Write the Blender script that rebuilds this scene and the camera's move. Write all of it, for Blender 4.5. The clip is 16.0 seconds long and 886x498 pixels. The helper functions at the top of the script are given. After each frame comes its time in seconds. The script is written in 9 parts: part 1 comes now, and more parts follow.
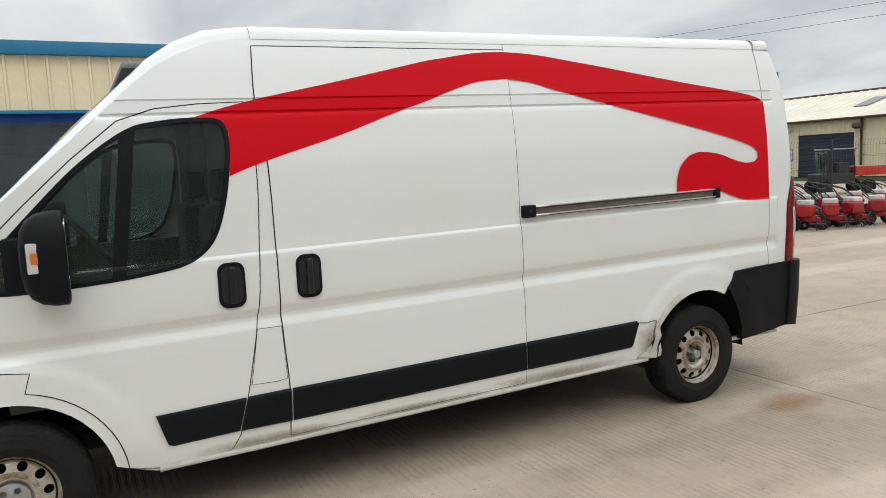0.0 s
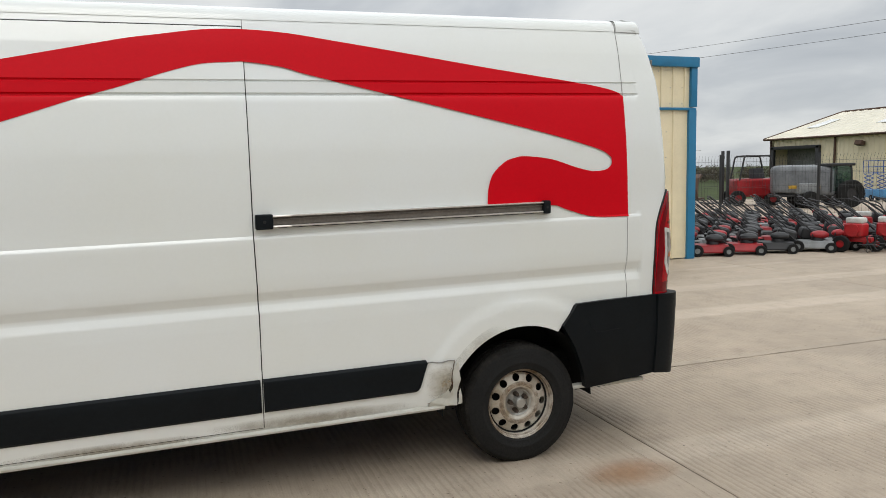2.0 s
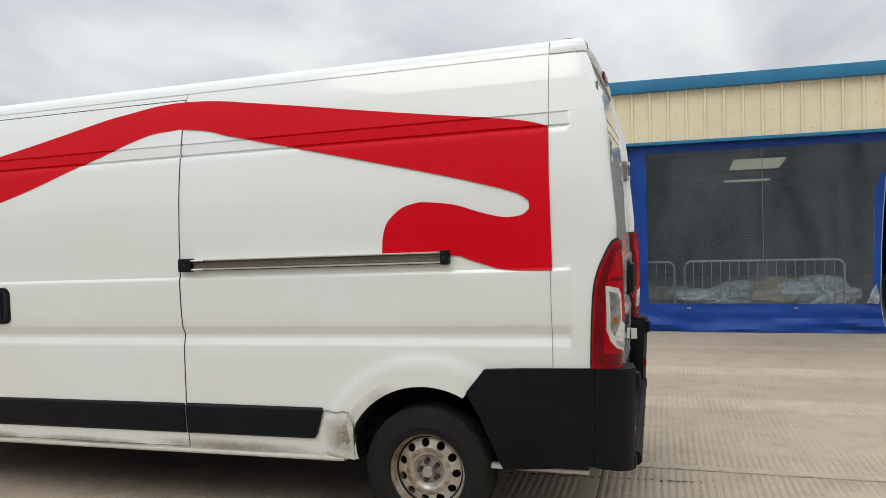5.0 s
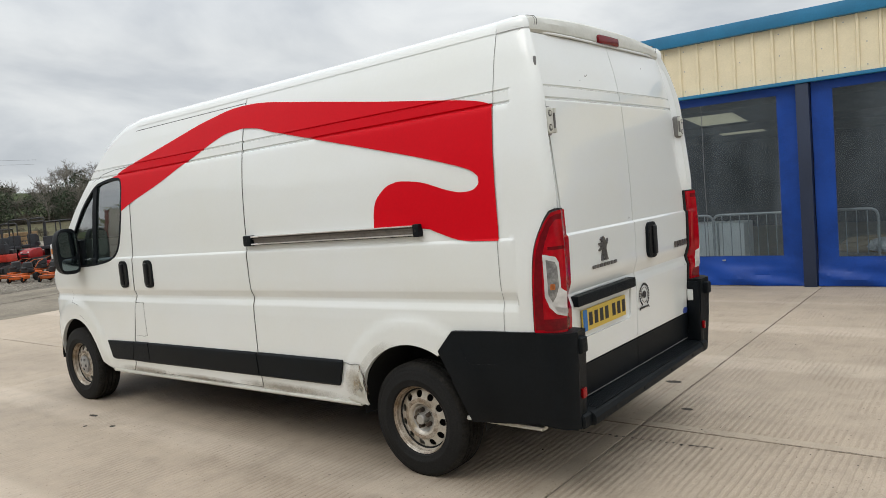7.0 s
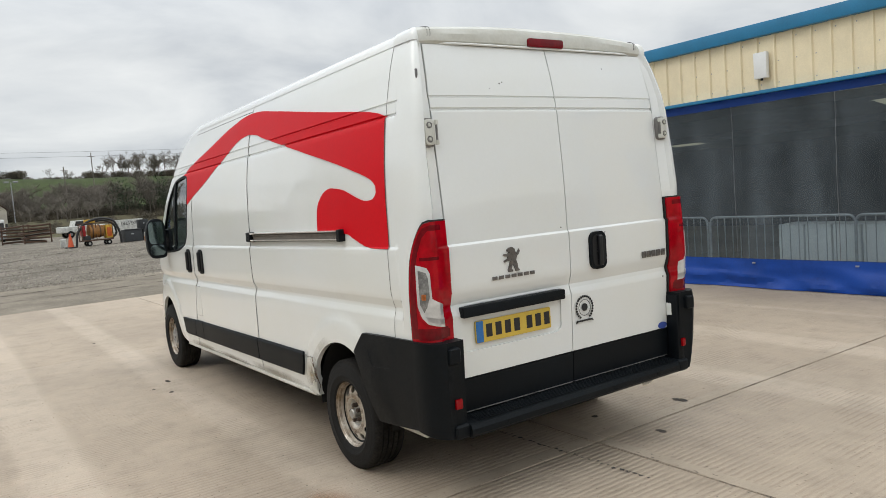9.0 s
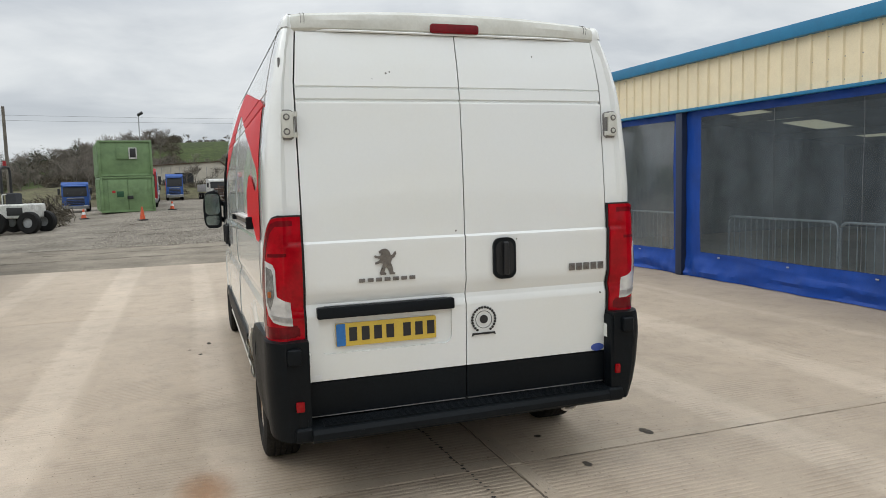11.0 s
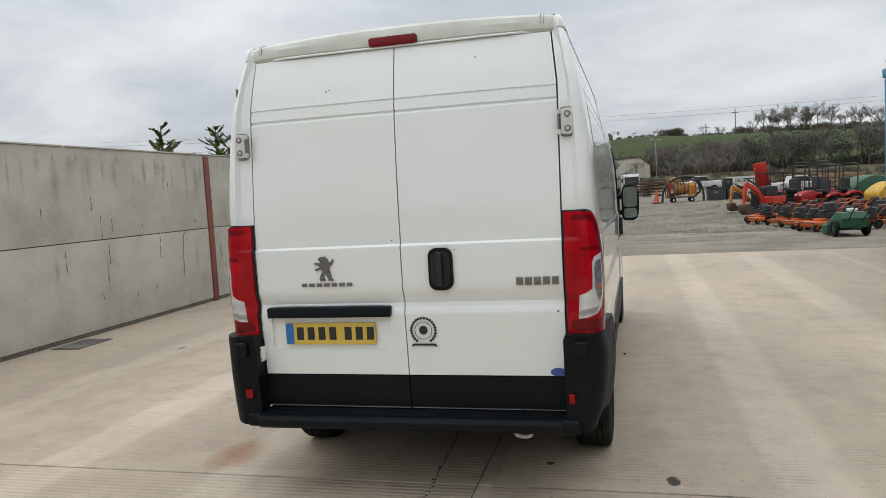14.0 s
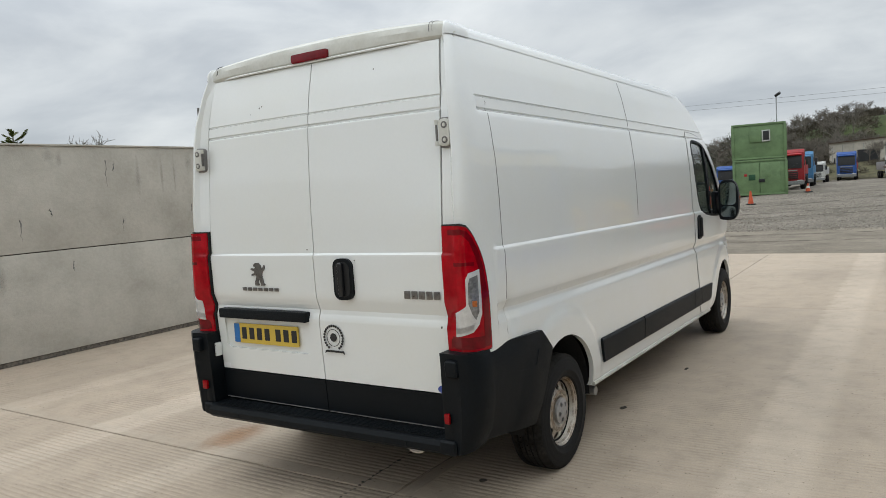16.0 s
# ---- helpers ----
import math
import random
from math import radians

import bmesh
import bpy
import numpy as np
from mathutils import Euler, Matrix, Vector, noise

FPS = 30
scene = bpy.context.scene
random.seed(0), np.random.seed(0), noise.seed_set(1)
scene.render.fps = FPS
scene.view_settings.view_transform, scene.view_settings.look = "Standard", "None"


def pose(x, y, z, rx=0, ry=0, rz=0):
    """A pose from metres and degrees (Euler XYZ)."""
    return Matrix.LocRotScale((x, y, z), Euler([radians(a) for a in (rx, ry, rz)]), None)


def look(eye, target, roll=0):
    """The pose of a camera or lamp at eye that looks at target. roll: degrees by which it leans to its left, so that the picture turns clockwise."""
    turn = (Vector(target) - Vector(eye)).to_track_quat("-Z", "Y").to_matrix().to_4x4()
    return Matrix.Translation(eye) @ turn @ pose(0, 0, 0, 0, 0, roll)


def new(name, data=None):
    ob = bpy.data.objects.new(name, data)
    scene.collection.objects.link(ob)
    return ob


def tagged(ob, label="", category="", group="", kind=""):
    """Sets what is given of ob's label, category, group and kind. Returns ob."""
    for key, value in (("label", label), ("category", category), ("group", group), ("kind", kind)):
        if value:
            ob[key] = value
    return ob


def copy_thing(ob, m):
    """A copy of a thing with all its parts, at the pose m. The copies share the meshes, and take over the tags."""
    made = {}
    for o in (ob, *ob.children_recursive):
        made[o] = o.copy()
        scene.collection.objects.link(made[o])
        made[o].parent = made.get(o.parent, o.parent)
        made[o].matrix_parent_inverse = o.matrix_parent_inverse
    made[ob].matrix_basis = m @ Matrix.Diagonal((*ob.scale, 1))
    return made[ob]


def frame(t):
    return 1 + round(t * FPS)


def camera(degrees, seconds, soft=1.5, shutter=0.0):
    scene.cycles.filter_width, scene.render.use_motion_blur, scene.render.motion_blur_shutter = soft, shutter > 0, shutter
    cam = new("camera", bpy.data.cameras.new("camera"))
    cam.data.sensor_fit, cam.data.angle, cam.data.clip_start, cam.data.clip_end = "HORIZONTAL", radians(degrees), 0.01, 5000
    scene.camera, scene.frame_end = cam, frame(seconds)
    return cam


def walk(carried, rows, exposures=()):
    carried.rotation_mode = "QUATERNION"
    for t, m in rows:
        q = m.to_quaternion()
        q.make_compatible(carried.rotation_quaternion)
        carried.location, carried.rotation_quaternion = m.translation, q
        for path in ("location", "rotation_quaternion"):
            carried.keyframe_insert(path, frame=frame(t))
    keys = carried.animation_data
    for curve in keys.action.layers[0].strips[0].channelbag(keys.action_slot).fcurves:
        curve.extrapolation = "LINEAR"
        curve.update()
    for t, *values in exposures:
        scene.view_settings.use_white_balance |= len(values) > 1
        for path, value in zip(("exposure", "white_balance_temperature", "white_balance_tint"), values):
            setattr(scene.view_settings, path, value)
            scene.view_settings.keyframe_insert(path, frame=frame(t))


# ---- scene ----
cam = camera(62.4, 16.0, soft=0.5)
PATH = [
    (0, (-0.09, -0.093, 1.739), (0.815, 1.676, 1.516), -2.8),
    (0.5, (0.465, -0.063, 1.715), (1.315, 1.731, 1.469), -2.0),
    (1, (0.977, -0.118, 1.715), (1.798, 1.697, 1.531), -2.2),
    (1.5, (1.503, -0.192, 1.702), (2.196, 1.669, 1.471), -1.6),
    (2, (1.998, -0.136, 1.678), (2.66, 1.739, 1.468), -1.2),
    (2.5, (2.528, -0.224, 1.656), (3.019, 1.704, 1.448), -1.1),
    (3, (3.024, -0.166, 1.629), (3.34, 1.797, 1.413), -1.4),
    (3.5, (3.525, -0.112, 1.651), (3.697, 1.871, 1.456), -1.6),
    (4, (4.021, -0.157, 1.661), (3.917, 1.83, 1.463), -1.8),
    (4.5, (4.478, -0.028, 1.629), (4.154, 1.944, 1.535), -2.6),
    (5, (4.979, -0.018, 1.631), (4.405, 1.897, 1.567), -1.8),
    (5.2, (5.21, -0.009, 1.652), (4.525, 1.866, 1.526), -1.9),
    (7.5, (6.956, 0.581, 1.674), (5.604, 2.047, 1.52), -4.5),
    (8, (7.375, 0.842, 1.674), (5.89, 2.17, 1.502), -3.6),
    (8.5, (7.635, 1.187, 1.652), (6.064, 2.416, 1.511), -4.1),
    (9, (7.847, 1.556, 1.674), (6.209, 2.694, 1.522), -4.4),
    (9.5, (8.139, 1.945, 1.691), (6.41, 2.938, 1.531), -3.6),
    (10, (8.265, 2.381, 1.67), (6.467, 3.237, 1.477), -3.4),
    (10.2, (8.276, 2.538, 1.712), (6.468, 3.373, 1.529), -2.7),
    (12.3, (8.713, 4.329, 1.677), (6.725, 4.448, 1.495), -3.0),
    (12.5, (8.722, 4.495, 1.684), (6.729, 4.526, 1.519), -3.2),
    (13, (8.624, 4.907, 1.674), (6.635, 4.776, 1.514), -3.4),
    (13.5, (8.593, 5.378, 1.65), (6.624, 5.054, 1.518), -3.1),
    (14, (8.509, 5.806, 1.67), (6.578, 5.31, 1.514), -3.3),
    (14.5, (8.273, 6.214, 1.675), (6.376, 5.596, 1.539), -3.1),
    (15, (8.16, 6.707, 1.668), (6.327, 5.917, 1.552), -3.7),
    (15.5, (7.993, 7.104, 1.677), (6.234, 6.165, 1.524), -3.9),
    (16, (7.776, 7.44, 1.709), (6.106, 6.352, 1.549), -3.6),
]
walk(cam, [(t, look(eye, target, roll)) for t, eye, target, roll in PATH], [(0.0, -0.02, 6590, 10), (2.2, -0.12, 6590, 10), (4.5, -0.03, 6590, 10), (8.0, 0.02, 6590, 10), (10.2, 0.04, 6540, 10), (12.5, -0.01, 6490, 10), (16.0, -0.06, 6440, 9)])

# ---- world, sun and exposure ----
def nd(nt, kind, **kw):
    n = nt.nodes.new(kind)
    for k, v in kw.items():
        if k == "op":
            n.operation = v
        elif k == "blend":
            n.blend_type = v
        elif k == "dtype":
            n.data_type = v
        elif k == "vals":
            for key, val in v.items():
                n.inputs[key].default_value = val
    return n


def ramp(nt, fac, stops):
    r = nt.nodes.new("ShaderNodeValToRGB")
    r.color_ramp.elements[0].position, r.color_ramp.elements[0].color = stops[0][0], (*stops[0][1], 1)
    r.color_ramp.elements[1].position, r.color_ramp.elements[1].color = stops[-1][0], (*stops[-1][1], 1)
    for p, c in stops[1:-1]:
        e = r.color_ramp.elements.new(p)
        e.color = (*c, 1)
    nt.links.new(fac, r.inputs[0])
    return r.outputs[0]


SUN_EL, SUN_AZ = 50, -108
world = bpy.data.worlds.new("overcast")
scene.world = world
world.use_nodes = True
wt = world.node_tree
wt.nodes.clear()
sky = wt.nodes.new("ShaderNodeTexSky")
sky.sky_type, sky.sun_disc = "NISHITA", False
sky.sun_elevation, sky.sun_rotation = radians(SUN_EL), radians(90 - SUN_AZ)
tc = wt.nodes.new("ShaderNodeTexCoord")
sep = wt.nodes.new("ShaderNodeSeparateXYZ")
wt.links.new(tc.outputs["Generated"], sep.inputs[0])
den = nd(wt, "ShaderNodeMath", op="ADD", vals={1: 0.26})
wt.links.new(sep.outputs[2], den.inputs[0])
mx = nd(wt, "ShaderNodeMath", op="MAXIMUM", vals={1: 0.05})
wt.links.new(den.outputs[0], mx.inputs[0])
div = nd(wt, "ShaderNodeVectorMath", op="DIVIDE")
wt.links.new(tc.outputs["Generated"], div.inputs[0])
comb = wt.nodes.new("ShaderNodeCombineXYZ")
for k in range(3):
    wt.links.new(mx.outputs[0], comb.inputs[k])
wt.links.new(comb.outputs[0], div.inputs[1])
cn = nd(wt, "ShaderNodeTexNoise", vals={"Scale": 1.9, "Detail": 9.0, "Roughness": 0.52, "Distortion": 0.35})
mp = nd(wt, "ShaderNodeMapping")
mp.inputs["Scale"].default_value = (1.0, 0.75, 0.3)
mp.inputs["Rotation"].default_value = (0, 0, radians(20))
wt.links.new(div.outputs[0], mp.inputs[0])
wt.links.new(mp.outputs[0], cn.inputs["Vector"])
cloud = ramp(wt, cn.outputs[0], [(0.30, (0.57, 0.615, 0.665)), (0.43, (0.68, 0.722, 0.765)), (0.55, (0.82, 0.858, 0.885)), (0.70, (0.97, 1.0, 1.01))])
skym = nd(wt, "ShaderNodeMix", dtype="RGBA", blend="MIX")
skym.inputs[0].default_value = 0.93
skys = nd(wt, "ShaderNodeVectorMath", op="SCALE", vals={"Scale": 0.10})
wt.links.new(sky.outputs[0], skys.inputs[0])
wt.links.new(skys.outputs[0], skym.inputs[6])
wt.links.new(cloud, skym.inputs[7])
zen = nd(wt, "ShaderNodeMapRange", vals={1: 0.20, 2: 0.90, 3: 1.0, 4: 2.40})
wt.links.new(sep.outputs[2], zen.inputs[0])
zs = nd(wt, "ShaderNodeVectorMath", op="SCALE")
wt.links.new(skym.outputs[2], zs.inputs[0])
wt.links.new(zen.outputs[0], zs.inputs["Scale"])
bg = nd(wt, "ShaderNodeBackground", vals={"Strength": 0.875})
wt.links.new(zs.outputs[0], bg.inputs[0])
wo = wt.nodes.new("ShaderNodeOutputWorld")
wt.links.new(bg.outputs[0], wo.inputs[0])

sun = new("sun", bpy.data.lights.new("sun", "SUN"))
sun.data.energy, sun.data.angle, sun.data.color = 0.60, radians(30), (1.0, 0.98, 0.93)
az, el = radians(SUN_AZ), radians(SUN_EL)
sun.matrix_world = look((30 * math.cos(az) * math.cos(el), 30 * math.sin(az) * math.cos(el), 30 * math.sin(el)), (0, 0, 0))


# ---- materials ----
def mat(name, base, rough=0.5, metal=0.0, grain=0.06, gscale=60.0, stain=0.12, sscale=1.5, bump=0.0, bscale=200.0, coat=0.0, spec=0.5, dirt=None, island=0.0, rvar=0.22):
    """A surface with grain and stains at two scales in object space."""
    m = bpy.data.materials.new(name)
    m.use_nodes = True
    nt = m.node_tree
    b = nt.nodes["Principled BSDF"]
    b.inputs["Roughness"].default_value, b.inputs["Metallic"].default_value = rough, metal
    b.inputs["Coat Weight"].default_value, b.inputs["Specular IOR Level"].default_value = coat, spec
    b.inputs["Coat Roughness"].default_value = 0.035
    t = nt.nodes.new("ShaderNodeTexCoord")
    n1 = nd(nt, "ShaderNodeTexNoise", vals={"Scale": gscale, "Detail": 4.0, "Roughness": 0.6})
    n2 = nd(nt, "ShaderNodeTexNoise", vals={"Scale": sscale, "Detail": 6.0, "Roughness": 0.65})
    for n in (n1, n2):
        nt.links.new(t.outputs["Object"], n.inputs["Vector"])
    lo = [max(0, c * (1 - grain * 2)) for c in base]
    hi = [min(1, c * (1 + grain * 2)) for c in base]
    c1 = ramp(nt, n1.outputs[0], [(0.3, lo), (0.7, hi)])
    mixn = nd(nt, "ShaderNodeMix", dtype="RGBA", blend="MULTIPLY")
    mixn.inputs[0].default_value = 1.0
    nt.links.new(c1, mixn.inputs[6])
    d = dirt or (1, 1, 1)
    c2 = ramp(nt, n2.outputs[0], [(0.3, [(1 - stain * 1.6) * k for k in d]), (0.62, (1, 1, 1))])
    nt.links.new(c2, mixn.inputs[7])
    out = mixn.outputs[2]
    if island:
        oi = nt.nodes.new("ShaderNodeObjectInfo")
        v = ramp(nt, oi.outputs["Random"], [(0, [1 - island] * 3), (1, [1 + island] * 3)])
        m2 = nd(nt, "ShaderNodeMix", dtype="RGBA", blend="MULTIPLY")
        m2.inputs[0].default_value = 1.0
        nt.links.new(out, m2.inputs[6])
        nt.links.new(v, m2.inputs[7])
        out = m2.outputs[2]
    nt.links.new(out, b.inputs["Base Color"])
    rr = nd(nt, "ShaderNodeMath", op="MULTIPLY_ADD", vals={1: rvar, 2: rough - rvar / 2})
    nt.links.new(n2.outputs[0], rr.inputs[0])
    nt.links.new(rr.outputs[0], b.inputs["Roughness"])
    if bump:
        n3 = nd(nt, "ShaderNodeTexNoise", vals={"Scale": bscale, "Detail": 3.0})
        nt.links.new(t.outputs["Object"], n3.inputs["Vector"])
        bp = nd(nt, "ShaderNodeBump", vals={"Strength": bump, "Distance": 0.01})
        nt.links.new(n3.outputs[0], bp.inputs["Height"])
        nt.links.new(bp.outputs[0], b.inputs["Normal"])
    return m


def glass(name, tint=(0.6, 0.68, 0.66), clear=0.75, rough=0.02, haze=0.0, hcol=(0.5, 0.5, 0.5), gloss=1.0):
    """Thin glass or clear sheet: mostly see-through, with gloss and an optional diffuse haze."""
    m = bpy.data.materials.new(name)
    m.use_nodes = True
    nt = m.node_tree
    nt.nodes.clear()
    o = nt.nodes.new("ShaderNodeOutputMaterial")
    tr = nd(nt, "ShaderNodeBsdfTransparent", vals={"Color": (*[clear * c / max(tint) for c in tint], 1)})
    gl = nd(nt, "ShaderNodeBsdfGlossy", vals={"Roughness": rough, "Color": (1, 1, 1, 1)})
    fr = nd(nt, "ShaderNodeFresnel", vals={"IOR": 1.5})
    fs = nd(nt, "ShaderNodeMath", op="MULTIPLY", vals={1: gloss})
    nt.links.new(fr.outputs[0], fs.inputs[0])
    mixs = nt.nodes.new("ShaderNodeMixShader")
    nt.links.new(fs.outputs[0], mixs.inputs[0])
    nt.links.new(tr.outputs[0], mixs.inputs[1])
    nt.links.new(gl.outputs[0], mixs.inputs[2])
    last = mixs.outputs[0]
    if haze:
        t = nt.nodes.new("ShaderNodeTexCoord")
        # haze varied in thin upright streaks
        sm = nd(nt, "ShaderNodeMapping")
        sm.inputs["Scale"].default_value = (2.6, 2.6, 0.7)
        nt.links.new(t.outputs["Object"], sm.inputs[0])
        n = nd(nt, "ShaderNodeTexNoise", vals={"Scale": 1.0, "Detail": 9.0, "Roughness": 0.62, "Distortion": 0.15})
        nt.links.new(sm.outputs[0], n.inputs["Vector"])
        mm = nd(nt, "ShaderNodeMapRange", vals={1: 0.32, 2: 0.72, 3: haze * 0.6, 4: haze * 1.5})
        nt.links.new(n.outputs[0], mm.inputs[0])
        df = nd(nt, "ShaderNodeBsdfDiffuse", vals={"Color": (*hcol, 1)})
        m2 = nt.nodes.new("ShaderNodeMixShader")
        nt.links.new(mm.outputs[0], m2.inputs[0])
        nt.links.new(last, m2.inputs[1])
        nt.links.new(df.outputs[0], m2.inputs[2])
        last = m2.outputs[0]
    nt.links.new(last, o.inputs[0])
    return m


M = {
    "white": mat("white_paint", (0.760, 0.778, 0.762), 0.26, grain=0.004, stain=0.010, sscale=0.7, coat=0.85, dirt=(1.0, 0.99, 0.95), rvar=0.04),
    "red_vinyl": mat("red_vinyl", (0.60, 0.001, 0.009), 0.42, grain=0.015, stain=0.03, spec=0.12),
    "black_plastic": mat("black_plastic", (0.0052, 0.0076, 0.0098), 0.50, grain=0.1, stain=0.25, bump=0.15, bscale=500, spec=0.16),
    "black_gloss": mat("black_gloss", (0.009, 0.010, 0.012), 0.34, grain=0.05),
    "seal": mat("black_rubber_and_gaps", (0.010, 0.010, 0.010), 0.75),
    "tyre": mat("tyre_rubber", (0.0135, 0.0135, 0.0132), 0.72, grain=0.15, gscale=90, stain=0.2, sscale=5, bump=0.15, bscale=120, spec=0.2),
    "rim": mat("worn_steel_rim", (0.58, 0.55, 0.49), 0.34, 0.35, grain=0.05, gscale=40, stain=0.36, sscale=7, dirt=(1.0, 0.76, 0.48)),
    "hubsteel": mat("dull_steel", (0.46, 0.45, 0.42), 0.42, 0.6, stain=0.2, sscale=20),
    "silver": mat("silver_plastic", (0.42, 0.42, 0.42), 0.35, 0.6, stain=0.15, sscale=10),
    "alu": mat("aluminium_rail", (0.74, 0.70, 0.66), 0.30, 0.55, stain=0.1, sscale=3),
    "lamp_red": mat("red_lamp_lens", (0.40, 0.001, 0.008), 0.12, grain=0.05, gscale=60, stain=0.3, sscale=9, coat=0.1, spec=0.22),
    "lamp_mid": mat("reflector_red", (0.27, 0.002, 0.005), 0.2, grain=0.1, gscale=80, stain=0.1, spec=0.3),
    "aged_white": mat("aged_white_plastic", (0.60, 0.60, 0.55), 0.4, grain=0.02, stain=0.15, sscale=3, dirt=(1, 0.98, 0.92)),
    "lamp_dark": mat("dark_red_lens", (0.17, 0.001, 0.006), 0.14, grain=0.05, gscale=40, stain=0.25, sscale=10, coat=0.1, spec=0.25),
    "lamp_black": mat("dark_lamp_rim", (0.035, 0.004, 0.006), 0.3),
    "lamp_clear": mat("clear_lamp_lens", (0.70, 0.70, 0.69), 0.15, 0.25, grain=0.06, gscale=22, stain=0.18, sscale=8, coat=0.8),
    "lamp_grey": mat("reflector_bowl", (0.34, 0.34, 0.335), 0.2, 0.5, grain=0.15, gscale=60, stain=0.35, sscale=25, coat=0.5),
    "bulb_amber": mat("amber_bulb", (0.45, 0.13, 0.03), 0.3, stain=0.4, sscale=30),
    "rusty_nut": mat("rusty_bolt", (0.075, 0.055, 0.042), 0.6, 0.4, stain=0.3, sscale=40),
    "amber": mat("amber_lens", (0.65, 0.18, 0.03), 0.2, coat=0.6),
    "plate_yellow": mat("plate_yellow", (0.60, 0.42, 0.06), 0.4, grain=0.02, stain=0.05),
    "plate_blue": mat("plate_blue", (0.02, 0.15, 0.42), 0.4),
    "ink": mat("black_ink", (0.015, 0.015, 0.016), 0.5),
    "badge": mat("badge_grey", (0.22, 0.21, 0.20), 0.3, 0.8, stain=0.2, sscale=40),
    "sticker_blue": mat("sticker_blue", (0.05, 0.09, 0.35), 0.4),
    "sticker_white": mat("sticker_white", (0.74, 0.75, 0.74), 0.4, grain=0.012, stain=0.06),
    "cab_dark": mat("cab_plastic", (0.03, 0.03, 0.018), 0.7),
    "cab_grey": mat("cab_lining", (0.24, 0.26, 0.26), 0.7),
    "seat": mat("seat_cloth", (0.035, 0.037, 0.042), 0.9, grain=0.2, gscale=200),
    "rail_slot": mat("brown_rail_slot", (0.20, 0.175, 0.15), 0.5, 0.3, grain=0.1, stain=0.2, sscale=6),
    "rust_flake": mat("flaking_rust", (0.16, 0.085, 0.045), 0.9, grain=0.3, gscale=70, stain=0.4, sscale=20),
    "seam": mat("shaded_seam", (0.22, 0.21, 0.20), 0.6),
    "tread": mat("dusty_tread", (0.028, 0.026, 0.023), 0.9, grain=0.2, gscale=60, stain=0.45, sscale=6, bump=0.3, bscale=90, spec=0.15),
    "underbody": mat("underbody", (0.008, 0.008, 0.008), 0.9, grain=0.2),
    # the greenish haze stands in for reflections on the side glass
    "glass": glass("window_glass", (0.50, 0.60, 0.56), 0.66, 0.02, 0.03, (0.30, 0.40, 0.37), 0.4),
    # darker pane, so that less sky light shows through the cab
    "dark_glass": glass("windscreen_glass", (0.46, 0.60, 0.55), 0.45, 0.02, 0.05, (0.2, 0.26, 0.24)),
    "cream": mat("cream_cladding", (0.78, 0.68, 0.47), 0.42, grain=0.02, stain=0.07, sscale=2.0, coat=0.1),
    "blue": mat("blue_trim", (0.012, 0.17, 0.33), 0.45, grain=0.03, stain=0.12, sscale=2.5),
    "navy_post": mat("navy_post", (0.014, 0.024, 0.055), 0.5, stain=0.2),
    "pvc": mat("blue_pvc_sheet", (0.006, 0.052, 0.29), 0.42, grain=0.04, stain=0.18, sscale=2.5, bump=0.25, bscale=8, spec=0.28),
    "notice_blue": mat("notice_blue", (0.012, 0.018, 0.045), 0.4),
    "clear_pvc": glass("clear_pvc", (0.60, 0.67, 0.70), 0.74, 0.12, 0.21, (0.24, 0.285, 0.32), 0.16),
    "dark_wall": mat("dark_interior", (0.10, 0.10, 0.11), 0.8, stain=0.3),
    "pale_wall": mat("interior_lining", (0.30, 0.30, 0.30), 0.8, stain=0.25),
    "galv": mat("galvanised_steel", (0.42, 0.43, 0.44), 0.45, 0.6, stain=0.2, sscale=8),
    "wood": mat("timber", (0.28, 0.18, 0.09), 0.8, grain=0.2, gscale=25, stain=0.3),
    "card": mat("cardboard", (0.42, 0.30, 0.17), 0.85, stain=0.15),
    "wrap": mat("shrink_wrap", (0.55, 0.55, 0.54), 0.3, grain=0.15, gscale=14, stain=0.25, sscale=9, bump=0.5, bscale=25),
    "red_oxide": mat("red_oxide_steel", (0.20, 0.055, 0.038), 0.65, stain=0.3, sscale=4),
}


